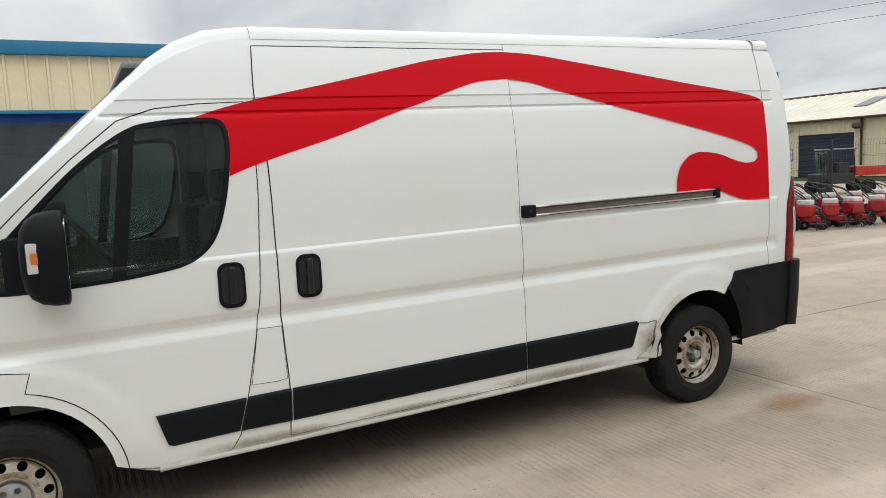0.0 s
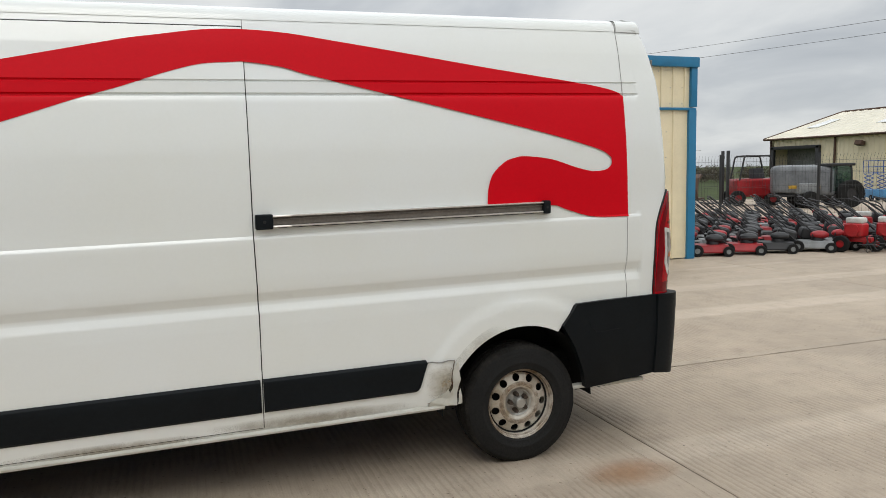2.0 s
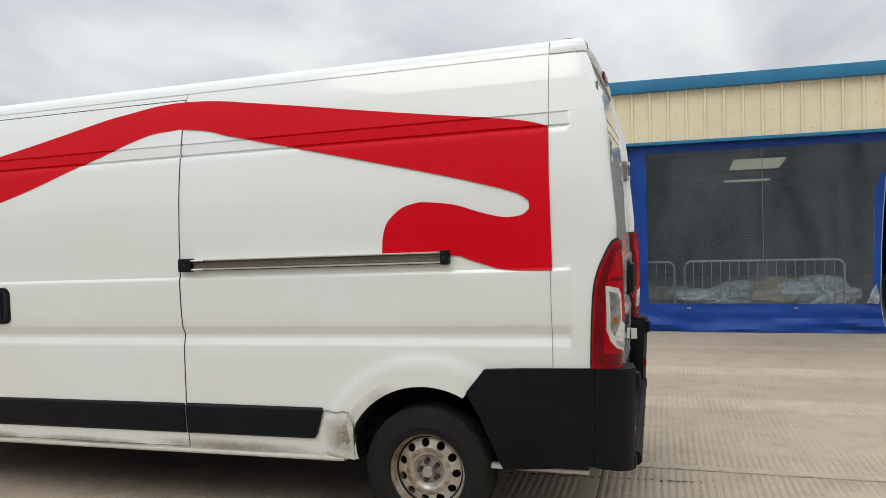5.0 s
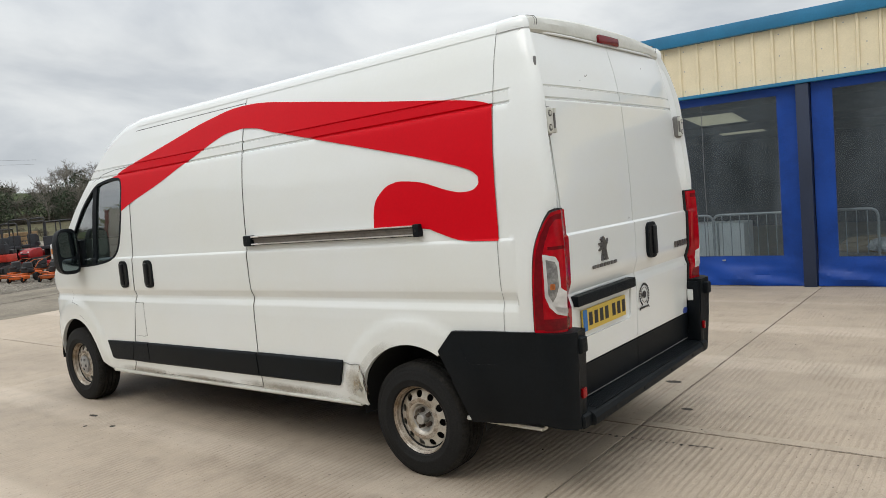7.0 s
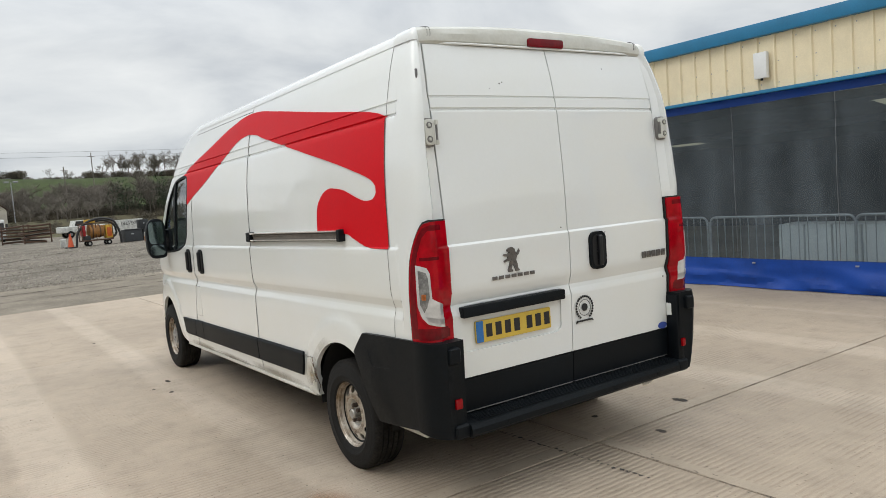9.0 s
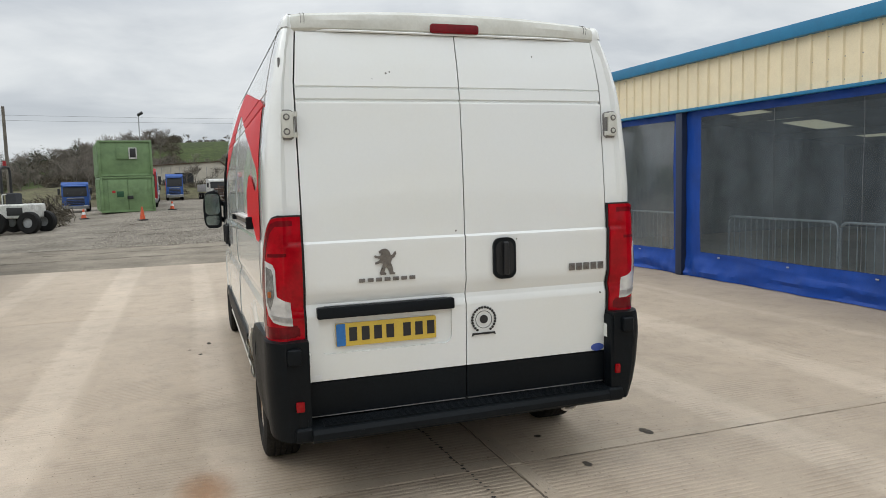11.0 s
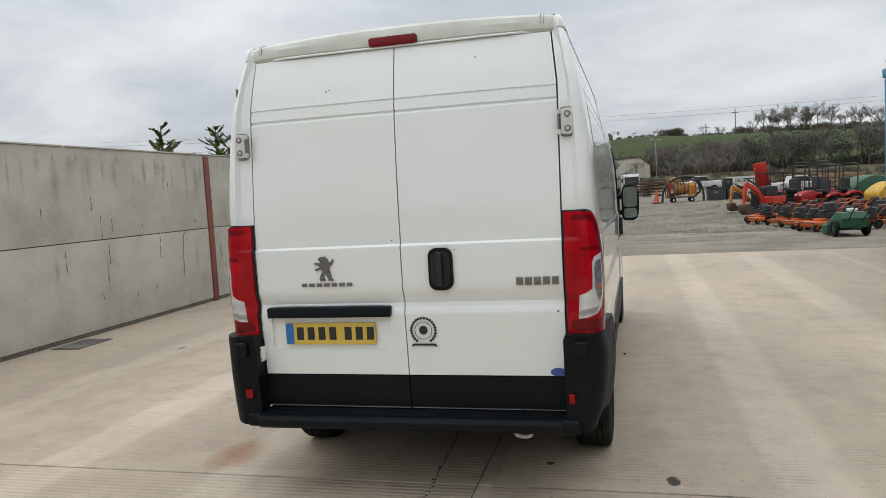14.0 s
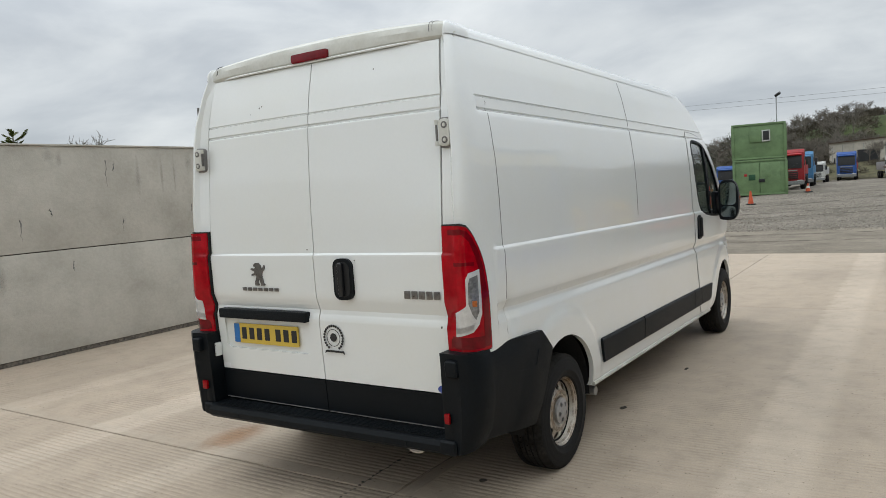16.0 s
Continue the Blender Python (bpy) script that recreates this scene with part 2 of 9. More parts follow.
def soft_stain(name, col, strength=0.8, scale=6.0, upright=False, edge=(0.08, 0.42)):
    """A worn-in stain that thins out towards its edge and breaks up in patches."""
    m = bpy.data.materials.new(name)
    m.use_nodes = True
    nt = m.node_tree
    b = nt.nodes["Principled BSDF"]
    b.inputs["Base Color"].default_value, b.inputs["Roughness"].default_value = (*col, 1), 0.9
    b.inputs["Specular IOR Level"].default_value = 0.2
    t = nt.nodes.new("ShaderNodeTexCoord")
    gr = nt.nodes.new("ShaderNodeTexGradient")
    gr.gradient_type = "SPHERICAL"
    mp_ = nd(nt, "ShaderNodeMapping")
    mp_.inputs["Location"].default_value = (-1, 0, -1) if upright else (-1, -1, 0)
    mp_.inputs["Scale"].default_value = (2, 0, 2) if upright else (2, 2, 0)
    nt.links.new(t.outputs["Generated"], mp_.inputs[0])
    nt.links.new(mp_.outputs[0], gr.inputs[0])
    n = nd(nt, "ShaderNodeTexNoise", vals={"Scale": scale, "Detail": 6.0, "Roughness": 0.7})
    nt.links.new(t.outputs["Object"], n.inputs["Vector"])
    mu = nd(nt, "ShaderNodeMath", op="MULTIPLY")
    nt.links.new(gr.outputs["Fac"], mu.inputs[0])
    nt.links.new(n.outputs[0], mu.inputs[1])
    mr = nd(nt, "ShaderNodeMapRange", vals={1: edge[0], 2: edge[1], 3: 0.0, 4: strength})
    nt.links.new(mu.outputs[0], mr.inputs[0])
    nt.links.new(mr.outputs[0], b.inputs["Alpha"])
    return m


# ---- mesh helpers ----
def empty(name, loc=(0, 0, 0), label="", category="", group="", kind=""):
    e = new(name)
    e.empty_display_size = 0.2
    e.location = loc
    return tagged(e, label, category, group, kind)


def part(name, bm, material, parent=None, label="", sharp=28, kind="", category="", group=""):
    """Links a bmesh as one mesh object, placed so that its coordinates are in the parent's space."""
    bmesh.ops.recalc_face_normals(bm, faces=bm.faces[:])
    lim = radians(sharp)
    for f in bm.faces:
        f.smooth = True
    for e in bm.edges:
        if len(e.link_faces) == 2 and e.calc_face_angle(0) > lim:
            e.smooth = False
    me = bpy.data.meshes.new(name)
    bm.to_mesh(me)
    bm.free()
    for mm in (material if isinstance(material, (list, tuple)) else [material]):
        me.materials.append(M[mm] if isinstance(mm, str) else mm)
    ob = new(name, me)
    if parent is not None:
        ob.parent = parent
    return tagged(ob, label, category, group, kind)


def B():
    return bmesh.new()


def box(bm, c, s, bevel=0.0, seg=2, rot=None):
    """A box at centre c of size s with rounded edges, added to bm."""
    r = bmesh.ops.create_cube(bm, size=1.0)
    vs = r["verts"]
    bmesh.ops.scale(bm, vec=s, verts=vs)
    if bevel:
        es = list({e for v in vs for e in v.link_edges})
        rb = bmesh.ops.bevel(bm, geom=es, offset=min(bevel, min(s) * 0.49), segments=seg, affect="EDGES", profile=0.6)
        vs = list({v for f in rb["faces"] for v in f.verts} | {v for v in vs if v.is_valid})
    if rot is not None:
        bmesh.ops.rotate(bm, verts=vs, cent=(0, 0, 0), matrix=Euler([radians(a) for a in rot]).to_matrix())
    bmesh.ops.translate(bm, vec=c, verts=vs)
    return bm


def cyl(bm, p0, p1, r0, r1=None, seg=16, caps=True):
    p0, p1 = Vector(p0), Vector(p1)
    r1 = r0 if r1 is None else r1
    d = p1 - p0
    m = Matrix.Translation((p0 + p1) / 2) @ d.to_track_quat("Z", "Y").to_matrix().to_4x4()
    bmesh.ops.create_cone(bm, cap_ends=caps, segments=seg, radius1=r0, radius2=max(r1, 1e-4), depth=d.length, matrix=m)
    return bm


def tube(bm, pts, r, seg=8):
    """A round bar bent along pts."""
    pts = [Vector(p) for p in pts]
    rings = []
    for i, p in enumerate(pts):
        d = (pts[min(i + 1, len(pts) - 1)] - pts[max(i - 1, 0)]).normalized()
        up = Vector((0, 0, 1)) if abs(d.z) < 0.9 else Vector((1, 0, 0))
        a = d.cross(up).normalized()
        b = d.cross(a).normalized()
        rr = r[i] if isinstance(r, (list, tuple)) else r
        rings.append([bm.verts.new(p + (a * math.cos(2 * math.pi * k / seg) + b * math.sin(2 * math.pi * k / seg)) * rr) for k in range(seg)])
    for u, v in zip(rings, rings[1:]):
        for k in range(seg):
            bm.faces.new((u[k], u[(k + 1) % seg], v[(k + 1) % seg], v[k]))
    bm.faces.new(rings[0][::-1])
    bm.faces.new(rings[-1])
    return bm


def bend(pts, r=0.1, n=5):
    """pts with rounded corners."""
    pts = [Vector(p) for p in pts]
    out = [pts[0]]
    for a, b, c in zip(pts, pts[1:], pts[2:]):
        u, v = (a - b), (c - b)
        k = min(r, u.length * 0.45, v.length * 0.45)
        p, q = b + u.normalized() * k, b + v.normalized() * k
        for i in range(n + 1):
            s = i / n
            out.append((1 - s) ** 2 * p + 2 * s * (1 - s) * b + s * s * q)
    return out + [pts[-1]]


def prism(bm, poly, axis, a, b, bevel=0.0):
    """A plate with the outline poly, from a to b along an axis ('x': poly is y,z; 'y': x,z; 'z': x,y)."""
    def at(p, w):
        return {"x": (w, p[0], p[1]), "y": (p[0], w, p[1]), "z": (p[0], p[1], w)}[axis]
    v0 = [bm.verts.new(at(p, a)) for p in poly]
    v1 = [bm.verts.new(at(p, b)) for p in poly]
    n = len(poly)
    fs = [bm.faces.new(v0), bm.faces.new(v1[::-1])]
    for k in range(n):
        fs.append(bm.faces.new((v0[k], v1[k], v1[(k + 1) % n], v0[(k + 1) % n])))
    bmesh.ops.recalc_face_normals(bm, faces=fs)
    if bevel:
        es = [e for f in fs[:2] for e in f.edges]
        bmesh.ops.bevel(bm, geom=es, offset=bevel, segments=2, affect="EDGES", profile=0.6)
    return bm


def revolve(bm, prof, centre, axis="y", seg=48, closed=False):
    """Turns prof, a list of (radius, along), round an axis."""
    rings = []
    for r, h in prof:
        ring = []
        for k in range(seg):
            a = 2 * math.pi * k / seg
            p = {"y": (r * math.cos(a), h, r * math.sin(a)), "x": (h, r * math.cos(a), r * math.sin(a)), "z": (r * math.cos(a), r * math.sin(a), h)}[axis]
            ring.append(bm.verts.new(Vector(p) + Vector(centre)))
        rings.append(ring)
    pairs = list(zip(rings, rings[1:])) + ([(rings[-1], rings[0])] if closed else [])
    for u, v in pairs:
        for k in range(seg):
            bm.faces.new((u[k], u[(k + 1) % seg], v[(k + 1) % seg], v[k]))
    return bm


def rrect(x0, x1, z0, z1, r, n=6):
    """A rounded rectangle's outline."""
    out = []
    for cx, cz, a0 in ((x1 - r, z1 - r, 0), (x0 + r, z1 - r, 90), (x0 + r, z0 + r, 180), (x1 - r, z0 + r, 270)):
        for k in range(n + 1):
            a = radians(a0 + 90 * k / n)
            out.append((cx + r * math.cos(a), cz + r * math.sin(a)))
    return out


def smooth_line(pts, n=6, closed=False):
    """A Catmull-Rom curve through pts."""
    out = []
    m = len(pts)
    for i in range(m if closed else m - 1):
        p0, p1, p2, p3 = (pts[(i + k) % m] if closed else pts[min(max(i + k, 0), m - 1)] for k in (-1, 0, 1, 2))
        for j in range(n):
            s = j / n
            out.append(tuple(0.5 * (2 * b + (c - a) * s + (2 * a - 5 * b + 4 * c - d) * s * s + (3 * b - a - 3 * c + d) * s ** 3) for a, b, c, d in zip(p0, p1, p2, p3)))
    return out if closed else out + [tuple(pts[-1])]


def interp(x, tab):
    return float(np.interp(x, [p[0] for p in tab], [p[1] for p in tab]))


def sstep(a, b, x):
    t = min(1, max(0, (x - a) / (b - a)))
    return t * t * (3 - 2 * t)


# ---- the van ----
YC, RAKE, XREF = 4.605, 0.013, 4.45
HUB_R, HUB_F, HUB_Z = 3.771, -0.43, 0.335
HALF = [(0.389, 1.022), (0.42, 1.036), (0.51, 1.046), (0.675, 1.055), (0.95, 1.054), (1.012, 1.0505), (1.020, 1.049), (1.050, 1.0385), (1.056, 1.0365), (1.074, 1.0340), (1.080, 1.0350), (1.118, 1.0525), (1.126, 1.0550), (1.19, 1.060), (1.375, 1.060), (1.393, 1.058), (1.408, 1.049), (1.45, 1.047), (1.65, 1.044), (1.85, 1.034), (2.0, 1.017), (2.090, 1.004), (2.096, 1.000), (2.102, 0.987), (2.108, 0.986), (2.114, 0.996), (2.165, 0.990), (2.169, 0.981), (2.174, 0.981), (2.178, 0.988), (2.25, 0.973), (2.35, 0.952), (2.43, 0.929), (2.482, 0.912)]
REAR_X = [(0.3, 4.706), (0.49, 4.711), (0.675, 4.721), (1.02, 4.738), (1.055, 4.726), (1.078, 4.722), (1.15, 4.746), (1.375, 4.75), (1.388, 4.749), (1.400, 4.7385), (1.6, 4.738), (1.8, 4.731), (2.094, 4.713), (2.1, 4.711), (2.106, 4.699), (2.112, 4.698), (2.118, 4.708), (2.169, 4.702), (2.173, 4.694), (2.178, 4.694), (2.182, 4.700), (2.3, 4.678), (2.482, 4.632)]
REAR_HALF = [(0.30, 0.868), (2.0, 0.872), (2.2, 0.872), (2.482, 0.845)]
SMOOTH_HALF = [(2.0, 1.017), (2.09, 1.004), (2.19, 0.987), (2.25, 0.973)]
CORNER_BULGE = [(0.40, 0.036), (0.90, 0.036), (0.93, 0.030), (1.50, 0.036), (1.62, 0.046), (2.20, 0.050), (2.40, 0.040), (2.482, 0.030)]
SMOOTH_REAR = [(1.8, 4.731), (2.094, 4.713), (2.19, 4.699), (2.30, 4.678)]


def bow(y, v):
    """How far the rear doors curve forward towards their outer edges."""
    return 0.024 * sstep(1.35, 2.0, v) * (abs(y - YC) / 0.865) ** 4


def rise(x, z):
    return z + RAKE * (x - XREF)


def side(x, z):
    """Half the van's width at a place of its flank."""
    h = interp(z, HALF)
    if x < 0.2:
        h -= 0.10 * ((0.2 - x) / 1.4) ** 2
    if x < -0.8:
        h -= 0.34 * ((-0.8 - x) / 0.42) ** 2.4
    for hx in (HUB_R, HUB_F):
        r = math.hypot(x - hx, z - HUB_Z - RAKE * (XREF - hx))
        if r < 0.68 and z < 1.06:
            h += 0.014 * (1 - sstep(0.575, 0.65, r)) * sstep(0.36, 0.60, z)
    return h


def plain_half(z):
    """Half the width behind the pressed lines, where the flank is smooth."""
    if 0.93 < z < 1.46:
        return interp(z, [(0.93, 1.054), (1.18, 1.060), (1.46, 1.047)])
    return interp(z, SMOOTH_HALF) if 2.0 < z < 2.25 else interp(z, HALF)


def dented(x, z):
    """The crumpled sill ahead of the rear wheel on the near flank."""
    k = math.exp(-((x - 3.345) / 0.040) ** 2 - ((z - 0.50) / 0.12) ** 2)
    n = noise.noise((x * 16, z * 16, 3.1)) + 0.5 * noise.noise((x * 40, z * 40, 1.7))
    w = math.exp(-((x - 3.55) / 0.6) ** 2 - ((z - 1.75) / 0.3) ** 2) * 0.004 * noise.noise((x * 3, z * 3, 0))
    return -0.016 * k + 0.016 * k * n + w


def left(off=0.0, dent=True):
    return lambda u, v, d: Vector((u, YC - (side(u, v) + (dented(u, v) if dent else 0) + off + d), rise(u, v)))


def right(off=0.0):
    def far_dent(u, v):
        return -0.02 * math.exp(-((u - 4.40) / 0.05) ** 2 - ((v - 1.05) / 0.10) ** 2)
    return lambda u, v, d: Vector((u, YC + side(u, v) + far_dent(u, v) + off + d, rise(u, v)))


def corner(sgn, off=0.0, grow=0.0):
    """The rear corner: u runs from the flank (0) to the rear door's edge (1), v is the height."""
    def at(u, v, d):
        a = u * math.pi / 2
        hd, xr = interp(v, REAR_HALF), interp(v, REAR_X)
        if 0.93 < v < 1.46:
            xr += (interp(v, [(0.93, 4.733), (1.18, 4.747), (1.46, 4.741)]) - xr) * (1 - sstep(0.9, 1.0, u))
        if 1.8 < v < 2.3:
            xr = interp(v, SMOOTH_REAR)
        xr -= bow(YC + 0.865, v)
        e = 2 / 4.6
        ca, sa = max(0, math.cos(a)) ** e, max(0, math.sin(a)) ** e
        x = 4.457 + (xr - 4.457) * sa + interp(v, CORNER_BULGE) * sstep(0.0, 0.45, u) * (1 - sstep(0.84, 1.0, u))
        hs = side(4.457, v)
        hs += (plain_half(v) - hs) * sstep(4.535, 4.560, x)
        h = hd + (hs - hd) * ca
        o = off + d + grow * u
        return Vector((x + o * math.sin(a), YC + sgn * (h + o * math.cos(a)), rise(x, v)))
    return at


def rear(off=0.0):
    return lambda u, v, d: Vector((interp(v, REAR_X) - bow(u, v) + off + d, u, rise(4.7, v)))


def sheet(loops, place, us=(), vs=(), rim=0.008):
    """A pressed panel: the first loop is its outline, the others are holes; place() bends it to the body."""
    bm = B()
    edges = []
    for lp in loops:
        vv = [bm.verts.new((p[0], p[1], 0)) for p in lp]
        edges += [bm.edges.new((vv[k], vv[(k + 1) % len(vv)])) for k in range(len(vv))]
    bmesh.ops.triangle_fill(bm, use_beauty=True, use_dissolve=False, edges=edges, normal=(0, 0, 1))
    xs, zs = [p[0] for p in loops[0]], [p[1] for p in loops[0]]
    for vals, no, lo, hi in ((us, (1, 0, 0), min(xs), max(xs)), (vs, (0, 1, 0), min(zs), max(zs))):
        for w in vals:
            if lo + 1e-4 < w < hi - 1e-4:
                bmesh.ops.bisect_plane(bm, geom=bm.verts[:] + bm.edges[:] + bm.faces[:], dist=1e-5, plane_co=(w if no[0] else 0, w if no[1] else 0, 0), plane_no=no)
    if rim:
        bd = [e for e in bm.edges if len(e.link_faces) == 1]
        r = bmesh.ops.extrude_edge_only(bm, edges=bd)
        for g in r["geom"]:
            if isinstance(g, bmesh.types.BMVert):
                g.co.z = -rim
    for v in bm.verts:
        v.co = place(v.co.x, v.co.y, v.co.z)
    return bm


def grown(poly, d):
    """poly pushed outward by d."""
    n = len(poly)
    area = sum(poly[k][0] * poly[(k + 1) % n][1] - poly[(k + 1) % n][0] * poly[k][1] for k in range(n))
    s = 1 if area > 0 else -1
    out = []
    for k in range(n):
        a, b, c = Vector(poly[k - 1]), Vector(poly[k]), Vector(poly[(k + 1) % n])
        n1, n2 = (b - a).normalized(), (c - b).normalized()
        m = Vector((n1.y + n2.y, -n1.x - n2.x))
        m = m.normalized() * s if m.length > 1e-6 else Vector((0, 0))
        out.append((b.x + m.x * d, b.y + m.y * d))
    return out


ZC = sorted({round(p[0], 4) for p in HALF + REAR_X[1:]} | {round(0.45 + 0.07 * k, 4) for k in range(30)})
XG = sorted([round(-1.2 + 0.09 * k, 3) for k in range(64)] + [4.425, 4.432, 4.438, 4.444, 4.450, 4.455])
XARCH = sorted(set(XG) | {round(3.05 + 0.045 * k, 3) for k in range(33)} | {round(-0.95 + 0.06 * k, 3) for k in range(24)} | {round(3.2 + 0.015 * k, 3) for k in range(15)})
ZARCH = sorted(set(ZC) | {round(0.40 + 0.03 * k, 3) for k in range(22)})


def arch(hx, r, a0, a1, n=22):
    hz = HUB_Z + RAKE * (XREF - hx)
    return [(hx + r * math.cos(radians(a0 + (a1 - a0) * k / n)), hz + r * math.sin(radians(a0 + (a1 - a0) * k / n))) for k in range(n + 1)]


van = empty("van", (0, 0, 0), "white high-roof panel van with black bumpers and trims, parked on concrete", "van")

WINDOW = smooth_line([(-0.40, 1.50), (-0.212, 1.70), (-0.02, 1.885), (0.19, 2.030), (0.34, 2.066), (0.52, 2.078), (0.622, 2.062), (0.648, 1.98), (0.640, 1.86), (0.613, 1.70), (0.564, 1.54), (0.50, 1.445), (0.40, 1.388), (0.25, 1.362), (0.05, 1.345), (-0.25, 1.335), (-0.42, 1.345), (-0.47, 1.40)], 4, True)
NOSE = [(-1.02, 0.42), (-1.03, 0.62), (-1.02, 0.88), (-0.98, 1.08), (-0.90, 1.22), (-0.62, 1.47), (-0.50, 1.60), (-0.345, 1.735), (-0.198, 1.865), (0.03, 2.06), (0.20, 2.215), (0.33, 2.325), (0.45, 2.395), (0.60, 2.452), (0.72, 2.476), (0.82, 2.482)]
FLANK = [(0.19, 0.389), (3.31, 0.389)] + arch(HUB_R, 0.465, 173, 62) + [(4.10, 0.90), (4.457, 0.90), (4.457, 2.482)] + NOSE[::-1] + [(-0.93, 0.42)] + arch(HUB_F, 0.445, 168, 8)[0:]
FLANK = [p for i, p in enumerate(FLANK) if i == 0 or (Vector(p) - Vector(FLANK[i - 1])).length > 0.004]
BIGWIN = grown(WINDOW, 0.012)
for sgn, place in ((-1, left(-0.004)), (1, right(-0.004))):
    part("body_side", sheet([FLANK, BIGWIN], place, XARCH, ZARCH, 0.03), "white", van)

# doors and flaps, each over a black sheet painting the rubber and shade of its gap
DOOR = smooth_line([(0.742, 2.155), (0.772, 1.82), (0.748, 1.35), (0.722, 1.085), (0.640, 0.68), (0.592, 0.49)], 4) + [(0.55, 0.425), (0.50, 0.402), (0.215, 0.402)] + arch(HUB_F, 0.50, 5, 78, 12) + [(-0.30, 0.975), (-0.46, 1.00), (-0.47, 1.30), (-0.545, 1.40), (-0.50, 1.475), (-0.262, 1.712), (-0.055, 1.905), (0.155, 2.075), (0.32, 2.128), (0.52, 2.148)]
SLIDE = smooth_line([(0.820, 2.440), (0.805, 2.15), (0.838, 1.82), (0.846, 1.037), (0.862, 0.69), (0.852, 0.425)], 4) + [(2.322, 0.425), (2.322, 1.0), (2.312, 1.4), (2.312, 2.440)]
FUEL = [(0.716, 1.014), (0.838, 1.012), (0.848, 0.738), (0.80, 0.732), (0.668, 0.736)]
for sgn, mk in ((-1, left), (1, right)):
    part("door_seal", sheet([grown(DOOR, 0.006), grown(WINDOW, 0.004)], mk(-0.0025), XARCH, ZARCH, 0), "seal", van)
    d = part("front_door", sheet([DOOR, grown(WINDOW, 0.008)], mk(0.001), XARCH, ZARCH, 0.006), "white", van)
    part("window_frame", sheet([grown(WINDOW, 0.006), grown(WINDOW, -0.014)], mk(0.004), XG, ZC, 0.02), "black_plastic", d, "black window rubber")
    part("window_divider", sheet([[(0.160, 2.01), (0.228, 2.03), (0.132, 1.354), (0.070, 1.352)]], mk(0.001), XG, ZC, 0.02), "black_plastic", d)
    g = part("window_pane", sheet([grown(WINDOW, -0.015)], mk(-0.012), XG, ZC, 0), "glass", d, "tinted side glass")
    g.visible_shadow = False
slide_gap = part("sliding_door_seal", sheet([grown(SLIDE, 0.006)], left(-0.0025), XG, ZC, 0), "seal", van)
slide_door = part("sliding_door", sheet([SLIDE], left(0.001), XG, ZC, 0.006), "white", van, "white sliding side door")
part("fuel_flap_seal", sheet([grown(FUEL, 0.0035)], left(-0.0025), XG, ZC, 0), "seal", van)
part("fuel_flap", sheet([FUEL], left(0.0), XG, ZC, 0.004), "white", van)
for sgn, mk in ((-1, left), (1, right)):
    part("wing_gap", sheet([[(-0.475, 1.30), (-0.470, 0.995), (-0.463, 0.995), (-0.468, 1.30)]], mk(-0.0015), XG, ZC, 0), "seal", van)
# thin seams in the pressed flank, their shade painted as grey tubes
for mk, lines in ((left, [[(4.452, 2.478), (4.452, 0.91)], [(0.83, 2.445), (2.31, 2.445)], [(2.317, 2.478), (2.317, 2.44)]]), (right, [[(4.452, 2.17), (4.452, 0.95)], [(2.31, 2.46), (2.31, 1.46)]])):
    for a, b in lines:
        bm = B()
        pl = mk(-0.002)
        n = 40
        tube(bm, [pl(a[0] + (b[0] - a[0]) * k / n, a[1] + (b[1] - a[1]) * k / n, 0) for k in range(n + 1)], 0.0013, 5)
        part("panel_seam", bm, "seam", van)

# the seam runs on over the roof's edge
part("panel_seam", tube(B(), [(4.452, YC - 0.9125 * u, rise(4.452, 2.4825 + 0.110 * h)) for u, h in ((1.0, -0.03), (0.999, 0.0), (0.993, 0.17), (0.980, 0.38), (0.960, 0.54), (0.935, 0.635), (0.90, 0.69), (0.83, 0.735))], 0.0016, 5), "seam", van)

# red sweep on the near flank
TOP = [(0.495, 2.085), (0.742, 2.155), (1.25, 2.258), (1.647, 2.342), (1.78, 2.370), (1.92, 2.392), (2.127, 2.422), (2.332, 2.428), (2.549, 2.413), (2.80, 2.376), (3.085, 2.333), (3.637, 2.247), (4.149, 2.174), (4.323, 2.144), (4.40, 2.124), (4.450, 2.104)]
LOW = [(4.461, 1.396), (4.30, 1.400), (4.187, 1.413), (4.042, 1.460), (3.95, 1.485), (3.568, 1.492), (3.574, 1.583), (3.602, 1.667), (3.676, 1.734), (3.74, 1.756), (3.805, 1.763), (3.962, 1.743), (4.105, 1.697), (4.18, 1.676), (4.236, 1.667), (4.309, 1.672), (4.350, 1.70), (4.352, 1.730), (4.34, 1.752), (4.253, 1.798), (3.909, 1.895), (3.35, 2.030), (2.809, 2.159), (2.60, 2.210), (2.50, 2.240), (2.331, 2.264), (2.24, 2.262), (2.10, 2.250), (1.93, 2.203), (1.756, 2.143), (1.555, 2.082), (1.223, 1.971), (0.827, 1.859), (0.640, 1.794)]
LOWC = [LOW[0]] + smooth_line(LOW[1:6], 3) + smooth_line(LOW[6:], 4)
FRONTEDGE = [(0.652, 1.90), (0.655, 2.00), (0.635, 2.062), (0.60, 2.078)]
part("red_graphic", sheet([smooth_line(TOP, 4) + LOWC + FRONTEDGE], left(0.0035), XG, ZC, 0.0), "red_vinyl", van, "glossy red vinyl sweep")

